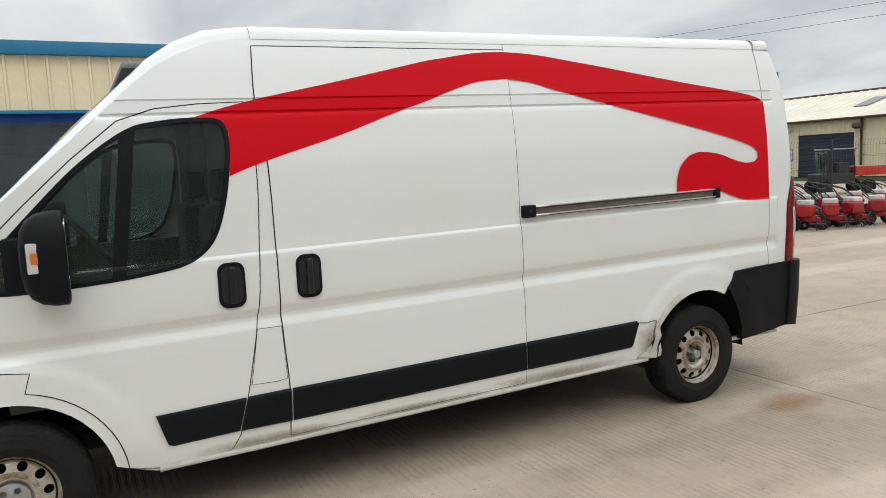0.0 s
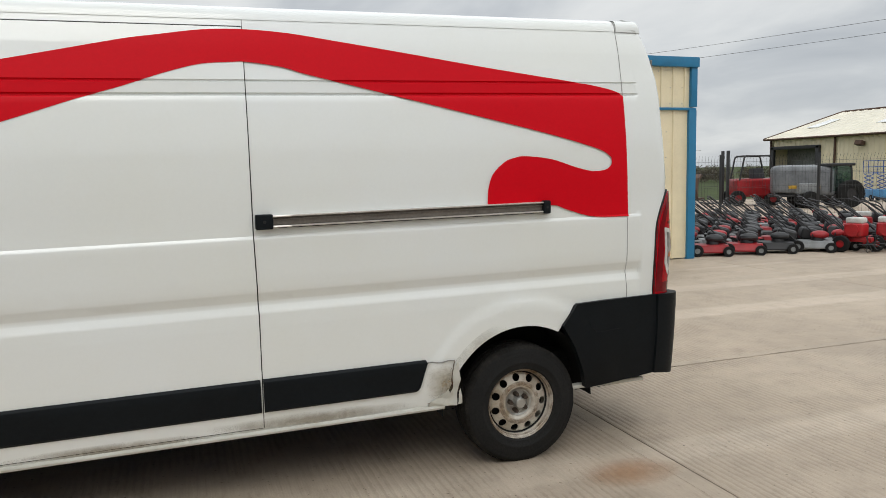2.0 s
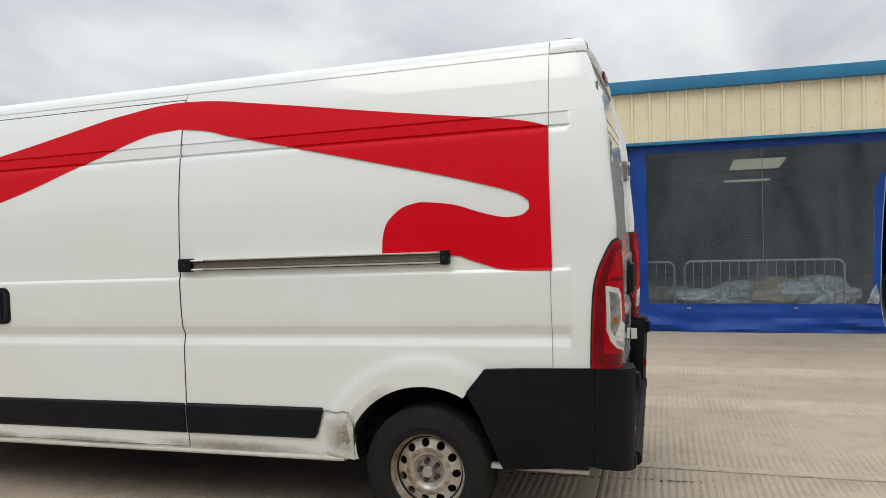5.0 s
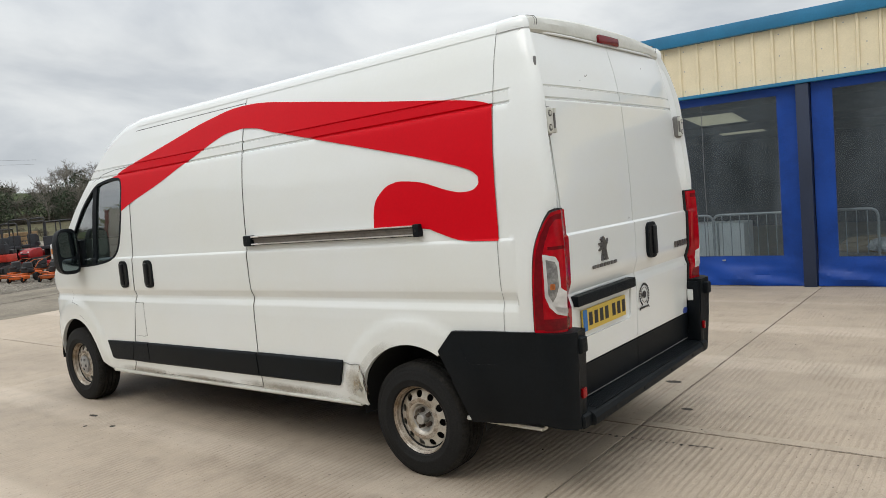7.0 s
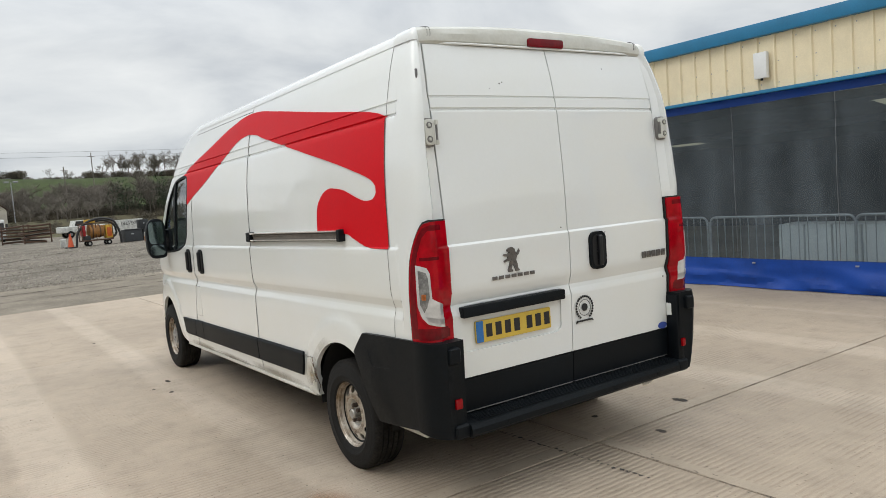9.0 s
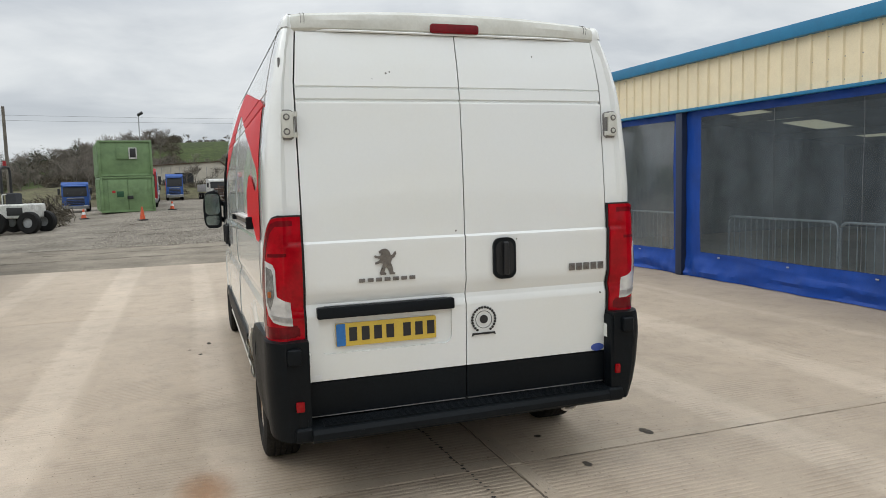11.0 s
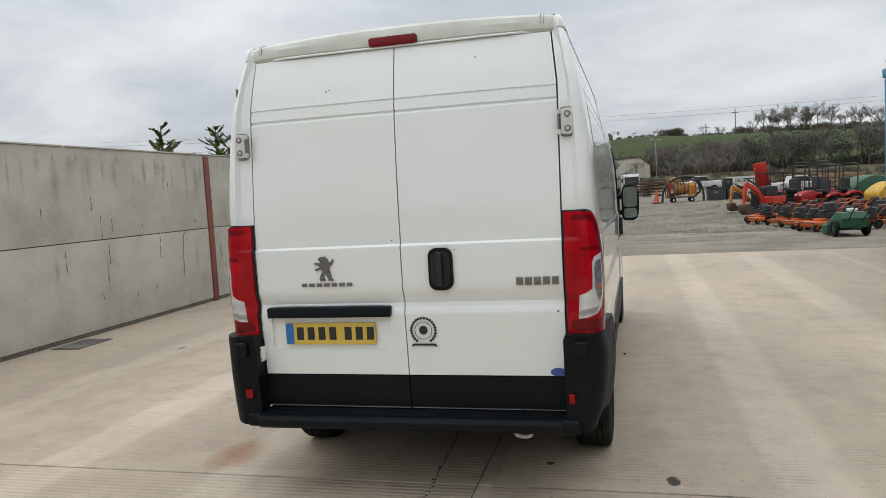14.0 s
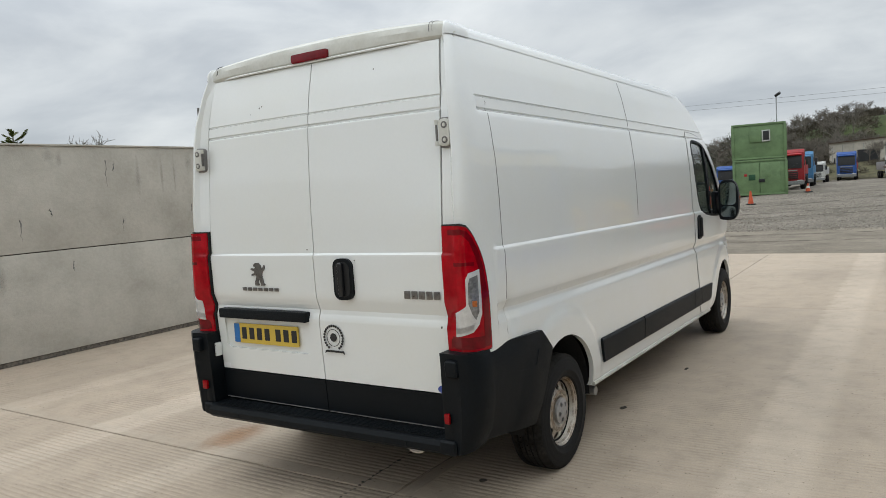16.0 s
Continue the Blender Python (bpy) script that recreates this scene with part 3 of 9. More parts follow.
# black side mouldings
for sgn, mk in ((-1, left), (1, right)):
    for poly in ([(0.200, 0.672), (0.632, 0.678), (0.588, 0.512), (0.27, 0.505), (0.245, 0.52)], [(0.640, 0.678), (0.862, 0.680), (0.858, 0.505), (0.595, 0.509)], [(0.872, 0.680), (2.314, 0.682), (2.316, 0.508), (0.866, 0.506)], [(2.328, 0.682), (3.190, 0.680), (3.198, 0.665), (3.155, 0.530), (3.135, 0.508), (2.330, 0.508)]):
        base_at = mk(0.016, False) if mk is left else mk(0.016)
        soft = (lambda f: (lambda u, v, d: f(u, v, d - 0.010 * (1 - sstep(0.0, 0.016, min(0.682 - v, v - 0.505))))))(base_at)
        part("side_moulding", sheet([poly], soft, XG, [0.509, 0.513, 0.519, 0.56, 0.62, 0.666, 0.671, 0.675, 0.678], 0.016), "black_plastic", van)
    # sill lip under the doors
    bm = B()
    pl = mk(-0.004)
    tube(bm, [pl(0.20 + 3.10 * k / 60, 0.398, 0.004) for k in range(61)], 0.016, 8)
    part("sill", bm, "aged_white", van, "dirty white sill lip")

GRIME = soft_stain("grime", (0.34, 0.27, 0.17), 0.62, 14.0, True)
SCUFF = soft_stain("dark_scuff", (0.07, 0.062, 0.055), 0.8, 34.0, True)
SILLDIRT = soft_stain("sill_dirt", (0.30, 0.25, 0.18), 0.55, 7.0, True)
for x0, x1, z1 in ((0.22, 1.3, 0.47), (1.0, 2.2, 0.455), (1.9, 3.3, 0.48)):
    part("sill_dirt", sheet([[(x0, 0.392), (x1, 0.392), (x1, z1), (x0, z1)]], left(0.0022), XG, ZARCH, 0), SILLDIRT, van, "brown road dirt")
part("sill_grime", sheet([rrect(3.16, 3.42, 0.40, 0.68, 0.05)], left(0.0025), XARCH, ZARCH, 0), GRIME, van, "rusty scraped dirt")
for x0, x1, z0, z1 in ((3.352, 3.372, 0.45, 0.66), (3.22, 3.36, 0.418, 0.437), (3.375, 3.392, 0.42, 0.52)):
    part("scuff", sheet([rrect(x0, x1, z0, z1, 0.012)], left(0.0035), XARCH, ZARCH, 0), SCUFF, van)
part("arch_grime", sheet([[(p[0], p[1]) for p in arch(HUB_R, 0.468, 165, 75, 12)] + [(p[0], p[1]) for p in arch(HUB_R, 0.52, 75, 165, 12)]], left(0.002), XARCH, ZARCH, 0), soft_stain("arch_dirt", (0.34, 0.30, 0.23), 0.4, 9.0, True), van)

# sill end bent and torn in front of the rear wheel
for poly, lift in (([(3.285, 0.405), (3.372, 0.398), (3.368, 0.47), (3.382, 0.56), (3.366, 0.66), (3.340, 0.60), (3.348, 0.50), (3.30, 0.44)], 0.016), ([(3.20, 0.402), (3.30, 0.400), (3.345, 0.445), (3.318, 0.50), (3.27, 0.46), (3.215, 0.44)], 0.010), ([(3.376, 0.405), (3.398, 0.41), (3.386, 0.50), (3.377, 0.48)], 0.020)):
    def torn(u, v, d, lift=lift):
        k = max(0.0, min(1.0, (u - 3.20) / 0.17))
        return left(0.004)(u, v, d) + Vector((0, -lift * k * k - 0.004 * math.sin(v * 70 + u * 30), 0))
    part("torn_sill", sheet([poly], torn, XARCH, ZARCH, 0.003), "aged_white", van, "bent white sill metal")

# split paint, rust and a pressed line, its shade painted grey, on the crumpled sill
pl = left(0.0015)
part("sill_line", tube(B(), [pl(3.20 + 0.15 * k / 10, 0.662 + 0.003 * math.sin(k), 0) for k in range(11)], 0.0028, 6), "seam", van)
for k, (x0, z0, x1, z1, w_) in enumerate(((3.352, 0.665, 3.338, 0.55, 0.0035), (3.338, 0.56, 3.356, 0.47, 0.0045), (3.356, 0.47, 3.33, 0.42, 0.0040), (3.374, 0.60, 3.380, 0.49, 0.0030), (3.20, 0.432, 3.33, 0.418, 0.0032), (3.33, 0.62, 3.355, 0.60, 0.0025))):
    part("split_paint", tube(B(), [left(0.003)(x0 + (x1 - x0) * q / 9 + 0.006 * noise.noise((q * 0.9, k * 3.1, 0)), z0 + (z1 - z0) * q / 9 + 0.004 * noise.noise((q * 1.1, k, 5)), 0) for q in range(10)], [w_ * (0.35 + 0.9 * abs(noise.noise((q * 1.7, k, 2)))) for q in range(10)], 5), "rust_flake", van, "rusty split in the paint")

# sliding door rail
def rail_piece(z0, z1, y0, y1, x0=2.40, x1=3.90, round_=0.004):
    bm = prism(B(), [(YC - 1.045 - y0, z0), (YC - 1.045 - y1, z0), (YC - 1.045 - y1, z1), (YC - 1.045 - y0, z1)], "x", x0, x1)
    bmesh.ops.bevel(bm, geom=[e for e in bm.edges if abs(e.verts[0].co.x - e.verts[1].co.x) > 0.5], offset=round_, segments=2, affect="EDGES")
    for v in bm.verts:
        v.co.z = rise(v.co.x, v.co.z)
    return bm


rl = part("door_rail", rail_piece(1.4985, 1.5065, -0.01, 0.036), "alu", van, "aluminium sliding door rail")
part("lower_lip", rail_piece(1.4475, 1.4555, -0.01, 0.036), "alu", rl)
part("slot", rail_piece(1.4560, 1.4980, -0.01, 0.010), "rail_slot", rl, "dark brown rail slot")
part("track", rail_piece(1.4825, 1.4880, 0.008, 0.020, round_=0.001), "rail_slot", rl)
part("rubber_strip", rail_piece(1.4430, 1.4470, -0.01, 0.022, round_=0.001), "seal", rl)
for x0, x1 in ((2.326, 2.412), (3.895, 3.940)):
    part("rail_end", box(B(), ((x0 + x1) / 2, YC - 1.058, rise(x0, 1.4765)), (x1 - x0, 0.052, 0.074), 0.010, 3), "black_plastic", rl)
    part("end_screw", cyl(B(), ((x0 + x1) / 2, YC - 1.082, rise(x0, 1.4765)), ((x0 + x1) / 2, YC - 1.0865, rise(x0, 1.4765)), 0.009, 0.007, 10), "seal", rl)
for z in (1.4515, 1.5025):
    part("lip_end", tube(B(), bend([(2.395, YC - 1.062, rise(2.4, z)), (2.42, YC - 1.082, rise(2.4, z)), (2.50, YC - 1.082, rise(2.5, z))], 0.02), 0.0055, 6), "alu", rl)


def handle(parent, centre, facing):
    """A black door handle: rounded bezel, hollow and grip."""
    e = sheet([rrect(-0.066, 0.066, -0.113, 0.113, 0.045)], lambda u, v, d: Vector((u, 0.012 + d - 0.05 * abs(u) ** 1.5, v)), [-0.04, 0, 0.04], [-0.06, 0, 0.06], 0.02)
    g = sheet([rrect(-0.052, 0.052, -0.095, 0.095, 0.04)], lambda u, v, d: Vector((u, 0.0135 + d, v)), [], [], 0.004)
    b = box(B(), (0, 0.024, 0.0), (0.034, 0.03, 0.185), 0.013, 3)
    t = Matrix.Translation(centre) @ Matrix.Rotation(facing, 4, "Z")
    for bm in (e, g, b):
        bmesh.ops.transform(bm, matrix=t, verts=bm.verts[:])
    h = part("door_handle", e, "black_plastic", parent, "black plastic handle")
    part("hollow", g, "seal", h)
    part("grip", b, "black_gloss", h)


fdoor = [o for o in van.children if o.name.startswith("front_door")]
handle(fdoor[0], (0.605, YC - 1.058, rise(0.6, 1.258)), math.pi)
handle(slide_door, (0.998, YC - 1.058, rise(1.0, 1.258)), math.pi)
handle(fdoor[1], (0.605, YC + 1.058, rise(0.6, 1.258)), 0)

# roof, cab front and windscreen
CROWN = [(0, 1.0), (0.24, 0.985), (0.48, 0.92), (0.70, 0.80), (0.83, 0.735), (0.90, 0.69), (0.935, 0.635), (0.960, 0.54), (0.980, 0.38), (0.993, 0.17), (0.999, 0.0), (1.0, -0.03)]
US = [-p[0] for p in CROWN[::-1]] + [p[0] for p in CROWN[1:]]
rf = B()
rows = []
for x in [0.82, 1.2, 1.8, 2.3, 2.9, 3.5, 4.1, 4.45, 4.558]:
    rows.append([rf.verts.new((x, YC + 0.912 * u, rise(x, 2.482 + 0.110 * interp(abs(u), CROWN)))) for u in US])
for a, b in zip(rows, rows[1:]):
    for k in range(len(US) - 1):
        rf.faces.new((a[k], a[k + 1], b[k + 1], b[k]))
part("roof", rf, "white", van)
cap = B()
rows = []
for x, k in ((4.556, 0), (4.598, 0.06), (4.630, 0.22), (4.648, 0.5), (4.648, 0.85), (4.634, 1.0), (4.598, 1.0)):
    row = []
    for u in US:
        zt = 2.484 + 0.110 * max(0.06, interp(abs(u), CROWN))
        xx = x - 0.052 * abs(u) ** 8 * (x - 4.556) / 0.09
        row.append(cap.verts.new((xx, YC + 0.914 * u, rise(4.6, zt + (2.462 - zt) * k))))
    rows.append(row)
for a, b in zip(rows, rows[1:]):
    for k in range(len(US) - 1):
        cap.faces.new((a[k], a[k + 1], b[k + 1], b[k]))
spoiler = part("roof_cap", cap, "aged_white", van, "off-white rear roof cap")
bl = prism(B(), [(YC + p, 2.497 + q) for p, q in rrect(-0.137, 0.137, -0.025, 0.025, 0.016)], "x", 4.633, 4.664, 0.005)
part("high_brake_light", bl, "lamp_dark", van, "dark red high-level brake light")
FRONT = [((0.82, 2.592), (0.82, 2.482)), ((0.60, 2.568), (0.60, 2.452)), ((0.45, 2.505), (0.45, 2.395)), ((0.31, 2.405), (0.33, 2.325)), ((-0.66, 1.55), (-0.50, 1.60)), ((-0.74, 1.46), (-0.62, 1.47)), ((-1.04, 1.21), (-0.90, 1.22)), ((-1.14, 1.08), (-0.98, 1.08)), ((-1.20, 0.88), (-1.02, 0.88)), ((-1.22, 0.62), (-1.03, 0.62)), ((-1.19, 0.42), (-1.02, 0.42))]
UF = [-1, -0.985, -0.955, -0.92, -0.83, -0.7, -0.48, -0.24, 0, 0.24, 0.48, 0.7, 0.83, 0.92, 0.955, 0.985, 1]


def front_row(i, bm):
    (xc, zc), (xe, ze) = FRONT[i]
    h = side(xe, ze) - 0.004
    row = []
    for u in UF:
        c = max(0.0, interp(abs(u), CROWN)) if i < 4 else 1 - u * u
        row.append(bm.verts.new((xe + (xc - xe) * c, YC + h * u, rise(xe, ze + (zc - ze) * c))))
    return row


cabm, wsm, bon = B(), B(), B()
for bm, idx, keep in ((cabm, [0, 1, 2, 3, 4], 1), (bon, [4, 5, 6, 7, 8, 9, 10], 0), (wsm, [3, 4], 2)):
    rws = [front_row(i, bm) for i in idx]
    for j, (a, b) in enumerate(zip(rws, rws[1:])):
        for k in range(len(UF) - 1):
            inner = 3 <= k <= 12
            if (keep == 1 and j == 3 and inner) or (keep == 2 and not inner):
                continue
            bm.faces.new((a[k], a[k + 1], b[k + 1], b[k]))
for v in [v for v in wsm.verts if not v.link_faces]:
    wsm.verts.remove(v)
part("cab_roof", cabm, "white", van)
part("bonnet", bon, "white", van)
ws = part("windscreen", wsm, "dark_glass", van, "tinted windscreen")
ws.visible_shadow = False
part("windscreen_edge", tube(B(), [(0.34, YC - 0.86, rise(0.3, 2.345)), (-0.08, YC - 0.90, rise(-0.1, 1.98)), (-0.50, YC - 0.955, rise(-0.5, 1.615))], 0.012, 6), "black_plastic", van)
bm = box(B(), (-1.12, YC, 0.44), (0.22, 1.62, 0.26), 0.05)
part("front_bumper", bm, "black_plastic", van)
for s in (-1, 1):
    part("headlight", box(B(), (-0.985, YC + s * 0.66, 1.03), (0.16, 0.30, 0.20), 0.05), "lamp_clear", van)

# cab inside, floor and bulkhead
part("dashboard", box(B(), (-0.42, YC, 1.14), (0.46, 1.72, 0.34), 0.10, 3), "cab_dark", van)
# added partition that closes the cab, so no light enters from behind
part("bulkhead", box(B(), (0.86, YC, 1.40), (0.03, 1.86, 1.90), 0.01), "cab_grey", van)
part("cab_ceiling", box(B(), (0.52, YC, 2.30), (0.62, 1.70, 0.03), 0.01), "cab_grey", van)
for s in (-1, 1):
    part("door_lining", box(B(), (0.15, YC + s * 0.985, 1.02), (1.10, 0.03, 0.60), 0.01), "cab_dark", van)
    part("pillar_lining", box(B(), (0.70, YC + s * 0.93, 1.70), (0.10, 0.06, 0.95), 0.02), "cab_grey", van)
    seat = box(B(), (0.45, YC + s * 0.50, 0.93), (0.50, 0.48, 0.18), 0.06, 3)
    box(seat, (0.66, YC + s * 0.50, 1.27), (0.16, 0.46, 0.62), 0.06, 3, None)
    box(seat, (0.69, YC + s * 0.50, 1.70), (0.10, 0.26, 0.18), 0.04, 3)
    part("cab_seat", seat, "seat", van)
sw = B()
tube(sw, [(0.02 - 0.13 * math.sin(2 * math.pi * k / 28), YC + 0.48 + 0.20 * math.cos(2 * math.pi * k / 28), 1.38 + 0.16 * math.sin(2 * math.pi * k / 28)) for k in range(29)], 0.016, 8)
box(sw, (-0.03, YC + 0.48, 1.36), (0.06, 0.16, 0.12), 0.02)
tube(sw, [(0.0, YC + 0.30, 1.37), (0.0, YC + 0.66, 1.37)], 0.014, 6)
part("steering_wheel", sw, "cab_dark", van)
part("cargo_floor", box(B(), (1.75, YC, 0.50), (5.6, 1.50, 0.10), 0.01), "underbody", van)
part("chassis_rail", box(B(), (1.75, YC - 0.45, 0.40), (4.9, 0.10, 0.14), 0.01), "underbody", van)
part("chassis_rail", box(B(), (1.75, YC + 0.45, 0.40), (4.9, 0.10, 0.14), 0.01), "underbody", van)
# added boxes that block light under the van and deepen its shadow
part("underbody_pan", box(B(), (1.80, YC, 0.46), (5.30, 1.54, 0.09), 0.02), "underbody", van)
for s in (-1, 1):
    part("inner_sill", box(B(), (1.72, YC + s * 0.885, 0.43), (2.95, 0.23, 0.10), 0.02), "underbody", van)
part("rear_axle", tube(B(), [(HUB_R, YC - 0.85, HUB_Z), (HUB_R, YC + 0.85, HUB_Z)], 0.05, 12), "underbody", van)
part("exhaust_pipe", tube(B(), bend([(2.2, YC + 0.55, 0.30), (2.95, YC + 0.62, 0.27), (3.02, YC + 0.80, 0.25), (3.02, YC + 0.93, 0.25)], 0.06), 0.032, 12), "hubsteel", van, "dirty exhaust tailpipe")
for sx in (HUB_R, HUB_F):
    for s in (-1, 1):
        bm = B()
        R = 0.47 if sx == HUB_R else 0.45
        hz = HUB_Z + 0.01 if sx == HUB_R else HUB_Z + 0.06
        ring0, ring1 = [], []
        for k in range(25):
            a = radians(-2 + 186 * k / 24)
            p = (sx + R * math.cos(a), hz + R * math.sin(a))
            ring0.append(bm.verts.new((p[0], YC + s * 1.0, p[1])))
            ring1.append(bm.verts.new((p[0], YC + s * 0.62, p[1])))
        for k in range(24):
            bm.faces.new((ring0[k], ring0[k + 1], ring1[k + 1], ring1[k]))
        bm.faces.new(ring1)
        part("arch_liner", bm, "underbody", van)

# rear corners, doors, lamps
UC = sorted([k / 14 for k in range(1, 14)] + [0.012, 0.024, 0.034, 0.044, 0.050, 0.056, 0.062, 0.068, 0.085, 0.105, 0.18, 0.25])
for sgn in (-1, 1):
    part("rear_pillar", sheet([[(0, 0.88), (1, 0.88), (1, 2.478), (0, 2.482)]], corner(sgn, -0.003), UC, ZC, 0.02), "white", van)
    lens = smooth_line([(0.205, 0.914), (0.205, 1.05), (0.212, 1.20), (0.245, 1.33), (0.325, 1.42), (0.44, 1.48), (0.58, 1.52)], 5) + [(0.75, 1.530), (0.9995, 1.530), (0.9995, 0.905)]
    lamp = part("tail_lamp", sheet([lens], corner(sgn, 0.007, 0.018), UC, ZC, 0.045), "lamp_red", van, "red and clear tail lamp")
    part("lens_edge", sheet([[(0.222, 0.93), (0.222, 1.05), (0.235, 1.20), (0.275, 1.33), (0.345, 1.41), (0.45, 1.465), (0.58, 1.50), (0.74, 1.513), (0.995, 1.513), (0.995, 1.485), (0.70, 1.485), (0.54, 1.45), (0.42, 1.38), (0.35, 1.30), (0.335, 1.10), (0.34, 0.93)]], corner(sgn, 0.0083, 0.018), UC, ZC, 0.002), "lamp_dark", lamp, "deep red lens border")
    part("fog_lens", sheet([rrect(0.34, 0.99, 0.925, 0.985, 0.01)], corner(sgn, 0.0083, 0.018), UC, ZC, 0.002), "lamp_dark", lamp, "deep red lower lens")
    part("brake_lens", sheet([rrect(0.46, 0.90, 1.335, 1.352, 0.006)], corner(sgn, 0.0083, 0.018), UC, ZC, 0.002), "lamp_dark", lamp, "deep red lens rib")
    part("lamp_surround", sheet([grown(lens, 0.010)], corner(sgn, 0.0005, 0.012), UC, ZC, 0.02), "seal", lamp)
    clear = [(0.36, 1.315), (0.62, 1.300), (0.69, 1.27), (0.715, 1.14), (0.93, 1.105), (0.945, 0.985), (0.60, 1.010), (0.45, 1.045), (0.37, 1.10)]
    rim_ = corner(sgn, 0.0062, 0.018)
    part("lens_outline", tube(B(), [rim_(u_, v_, 0) for u_, v_ in lens[:-2]], 0.0020, 6), "lamp_black", lamp, "dark lens edge")
    part("clear_lens", sheet([clear], corner(sgn, 0.0105, 0.018), UC, ZC, 0.004), "lamp_clear", lamp, "clear reversing lens")
    inner = [(0.41, 1.288), (0.60, 1.275), (0.645, 1.245), (0.665, 1.15), (0.60, 1.10), (0.52, 1.07), (0.43, 1.11)]
    part("bulb_chamber", sheet([inner], corner(sgn, 0.0113, 0.018), UC, ZC, 0.003), "lamp_grey", lamp, "grey reflector bowl")
    part("indicator_bulb", sheet([rrect(0.47, 0.58, 1.135, 1.165, 0.01)], corner(sgn, 0.0122, 0.018), UC, ZC, 0.003), "bulb_amber", lamp, "amber indicator bulb")
    part("lens_rib", sheet([[(0.56, 1.050), (0.935, 1.028), (0.945, 1.000), (0.60, 1.025)]], corner(sgn, 0.0125, 0.018), UC, ZC, 0.004), "silver", lamp)
# black sheet behind the rear doors, painting the shade in their gaps
part("rear_frame", sheet([[(YC - 0.875, 0.49), (YC + 0.875, 0.49), (YC + 0.835, 2.47), (YC - 0.835, 2.47)]], rear(-0.022), [], ZC, 0.0), "seal", van)
for s in (-1, 1):
    y0, y1 = (YC - 0.868, YC - 0.003) if s < 0 else (YC + 0.003, YC + 0.868)
    outline = [(YC + s * a_, z_) for a_, z_ in ((0.003, 0.676), (0.8615, 0.676), (0.8645, 2.0), (0.8640, 2.2), (0.8405, 2.458), (0.003, 2.458))]
    hole = [rrect(YC - 0.80, YC - 0.085, 0.815, 1.066, 0.04)] if s < 0 else []
    door = part("rear_door", sheet([outline] + hole, rear(0.0), [YC + s * q for q in (0.3, 0.5, 0.62, 0.7, 0.76, 0.81)], ZC, 0.015), "white", van, "white rear door")
    part("door_edge", box(B(), (rear(0.0)(0, 0.49, 0).x - 0.004, (y0 + y1) / 2, rise(4.7, 0.489)), (0.014, y1 - y0 - 0.01, 0.0035), 0.001), "seam", door)
    part("lower_panel", sheet([[(y0, 0.494), (y1, 0.494), (y1, 0.668), (y0, 0.668)]], rear(0.002), [], [], 0.012), "black_plastic", door, "black lower door trim")
    if s < 0:
        part("plate_recess", sheet([rrect(YC - 0.80, YC - 0.085, 0.815, 1.066, 0.04)], rear(-0.012), [], ZC, 0.0), "white", door)
        bar = prism(B(), rrect(YC - 0.812, YC - 0.076, 1.008, 1.066, 0.008), "x", 4.721, 4.768, 0.006)
        part("plate_light_bar", bar, "black_plastic", door, "black plate lamp bar")
        pl = prism(B(), [(p, q) for p, q in rrect(YC - 0.718, YC - 0.176, 0.854, 0.974, 0.008)], "x", 4.728, 4.738)
        plate = part("number_plate", pl, "plate_yellow", door, "yellow number plate with plain bars")
        part("plate_band", prism(B(), rrect(YC - 0.716, YC - 0.668, 0.856, 0.972, 0.006), "x", 4.7375, 4.7392), "plate_blue", plate)
        for cx in (0.052, 0.118, 0.184, 0.250, 0.342, 0.408, 0.474):
            x0 = YC - 0.668 + cx - 0.045
            part("plate_bar", prism(B(), [(x0 + 0.012, 0.879), (x0 + 0.054, 0.879), (x0 + 0.054, 0.951), (x0 + 0.012, 0.951)], "x", 4.7375, 4.739), "ink", plate)
        # maker's badge and name as plain shapes
        bd = B()
        beast = [(-0.030, 0.0), (-0.004, 0.0), (0.000, 0.008), (-0.010, 0.016), (0.000, 0.045), (0.010, 0.030), (0.020, 0.006), (0.018, 0.0), (0.046, 0.0), (0.048, 0.008), (0.038, 0.014), (0.034, 0.040), (0.026, 0.062), (0.034, 0.084), (0.048, 0.092), (0.056, 0.108), (0.052, 0.122), (0.044, 0.112), (0.034, 0.100), (0.026, 0.104), (0.020, 0.122), (0.004, 0.136), (-0.020, 0.134), (-0.036, 0.124), (-0.034, 0.114), (-0.022, 0.110), (-0.030, 0.098), (-0.056, 0.104), (-0.062, 0.096), (-0.052, 0.090), (-0.030, 0.084), (-0.034, 0.074), (-0.058, 0.066), (-0.056, 0.056), (-0.030, 0.062), (-0.014, 0.058), (-0.024, 0.034), (-0.034, 0.012)]
        prism(bd, [(YC - 0.445 + p, 1.214 + q) for p, q in beast], "x", 4.748, 4.757)
        part("maker_badge", bd, "badge", door, "grey metal badge")
        for k in range(7):
            part("name_bar", box(B(), (4.753, YC - 0.574 + 0.045 * k, rise(4.7, 1.188)), (0.006, 0.032, 0.020), 0.002), "badge", door)
        part("small_sticker", prism(B(), rrect(YC - 0.855, YC - 0.795, 0.690, 0.712, 0.003), "x", 4.716, 4.7245), "sticker_white", door)
    else:
        handle(door, (4.756, YC + 0.222, 1.262), -math.pi / 2)
        for k in range(5):
            part("name_bar", box(B(), (4.753, YC + 0.64 + 0.046 * k, rise(4.7, 1.183)), (0.006, 0.036, 0.042), 0.003), "badge", door)
        st = B()
        revolve(st, [(0.046, 0.0), (0.049, 0.0), (0.049, 0.0015), (0.046, 0.0015)], (4.7395, YC + 0.100, 0.928), "x", 36, True)
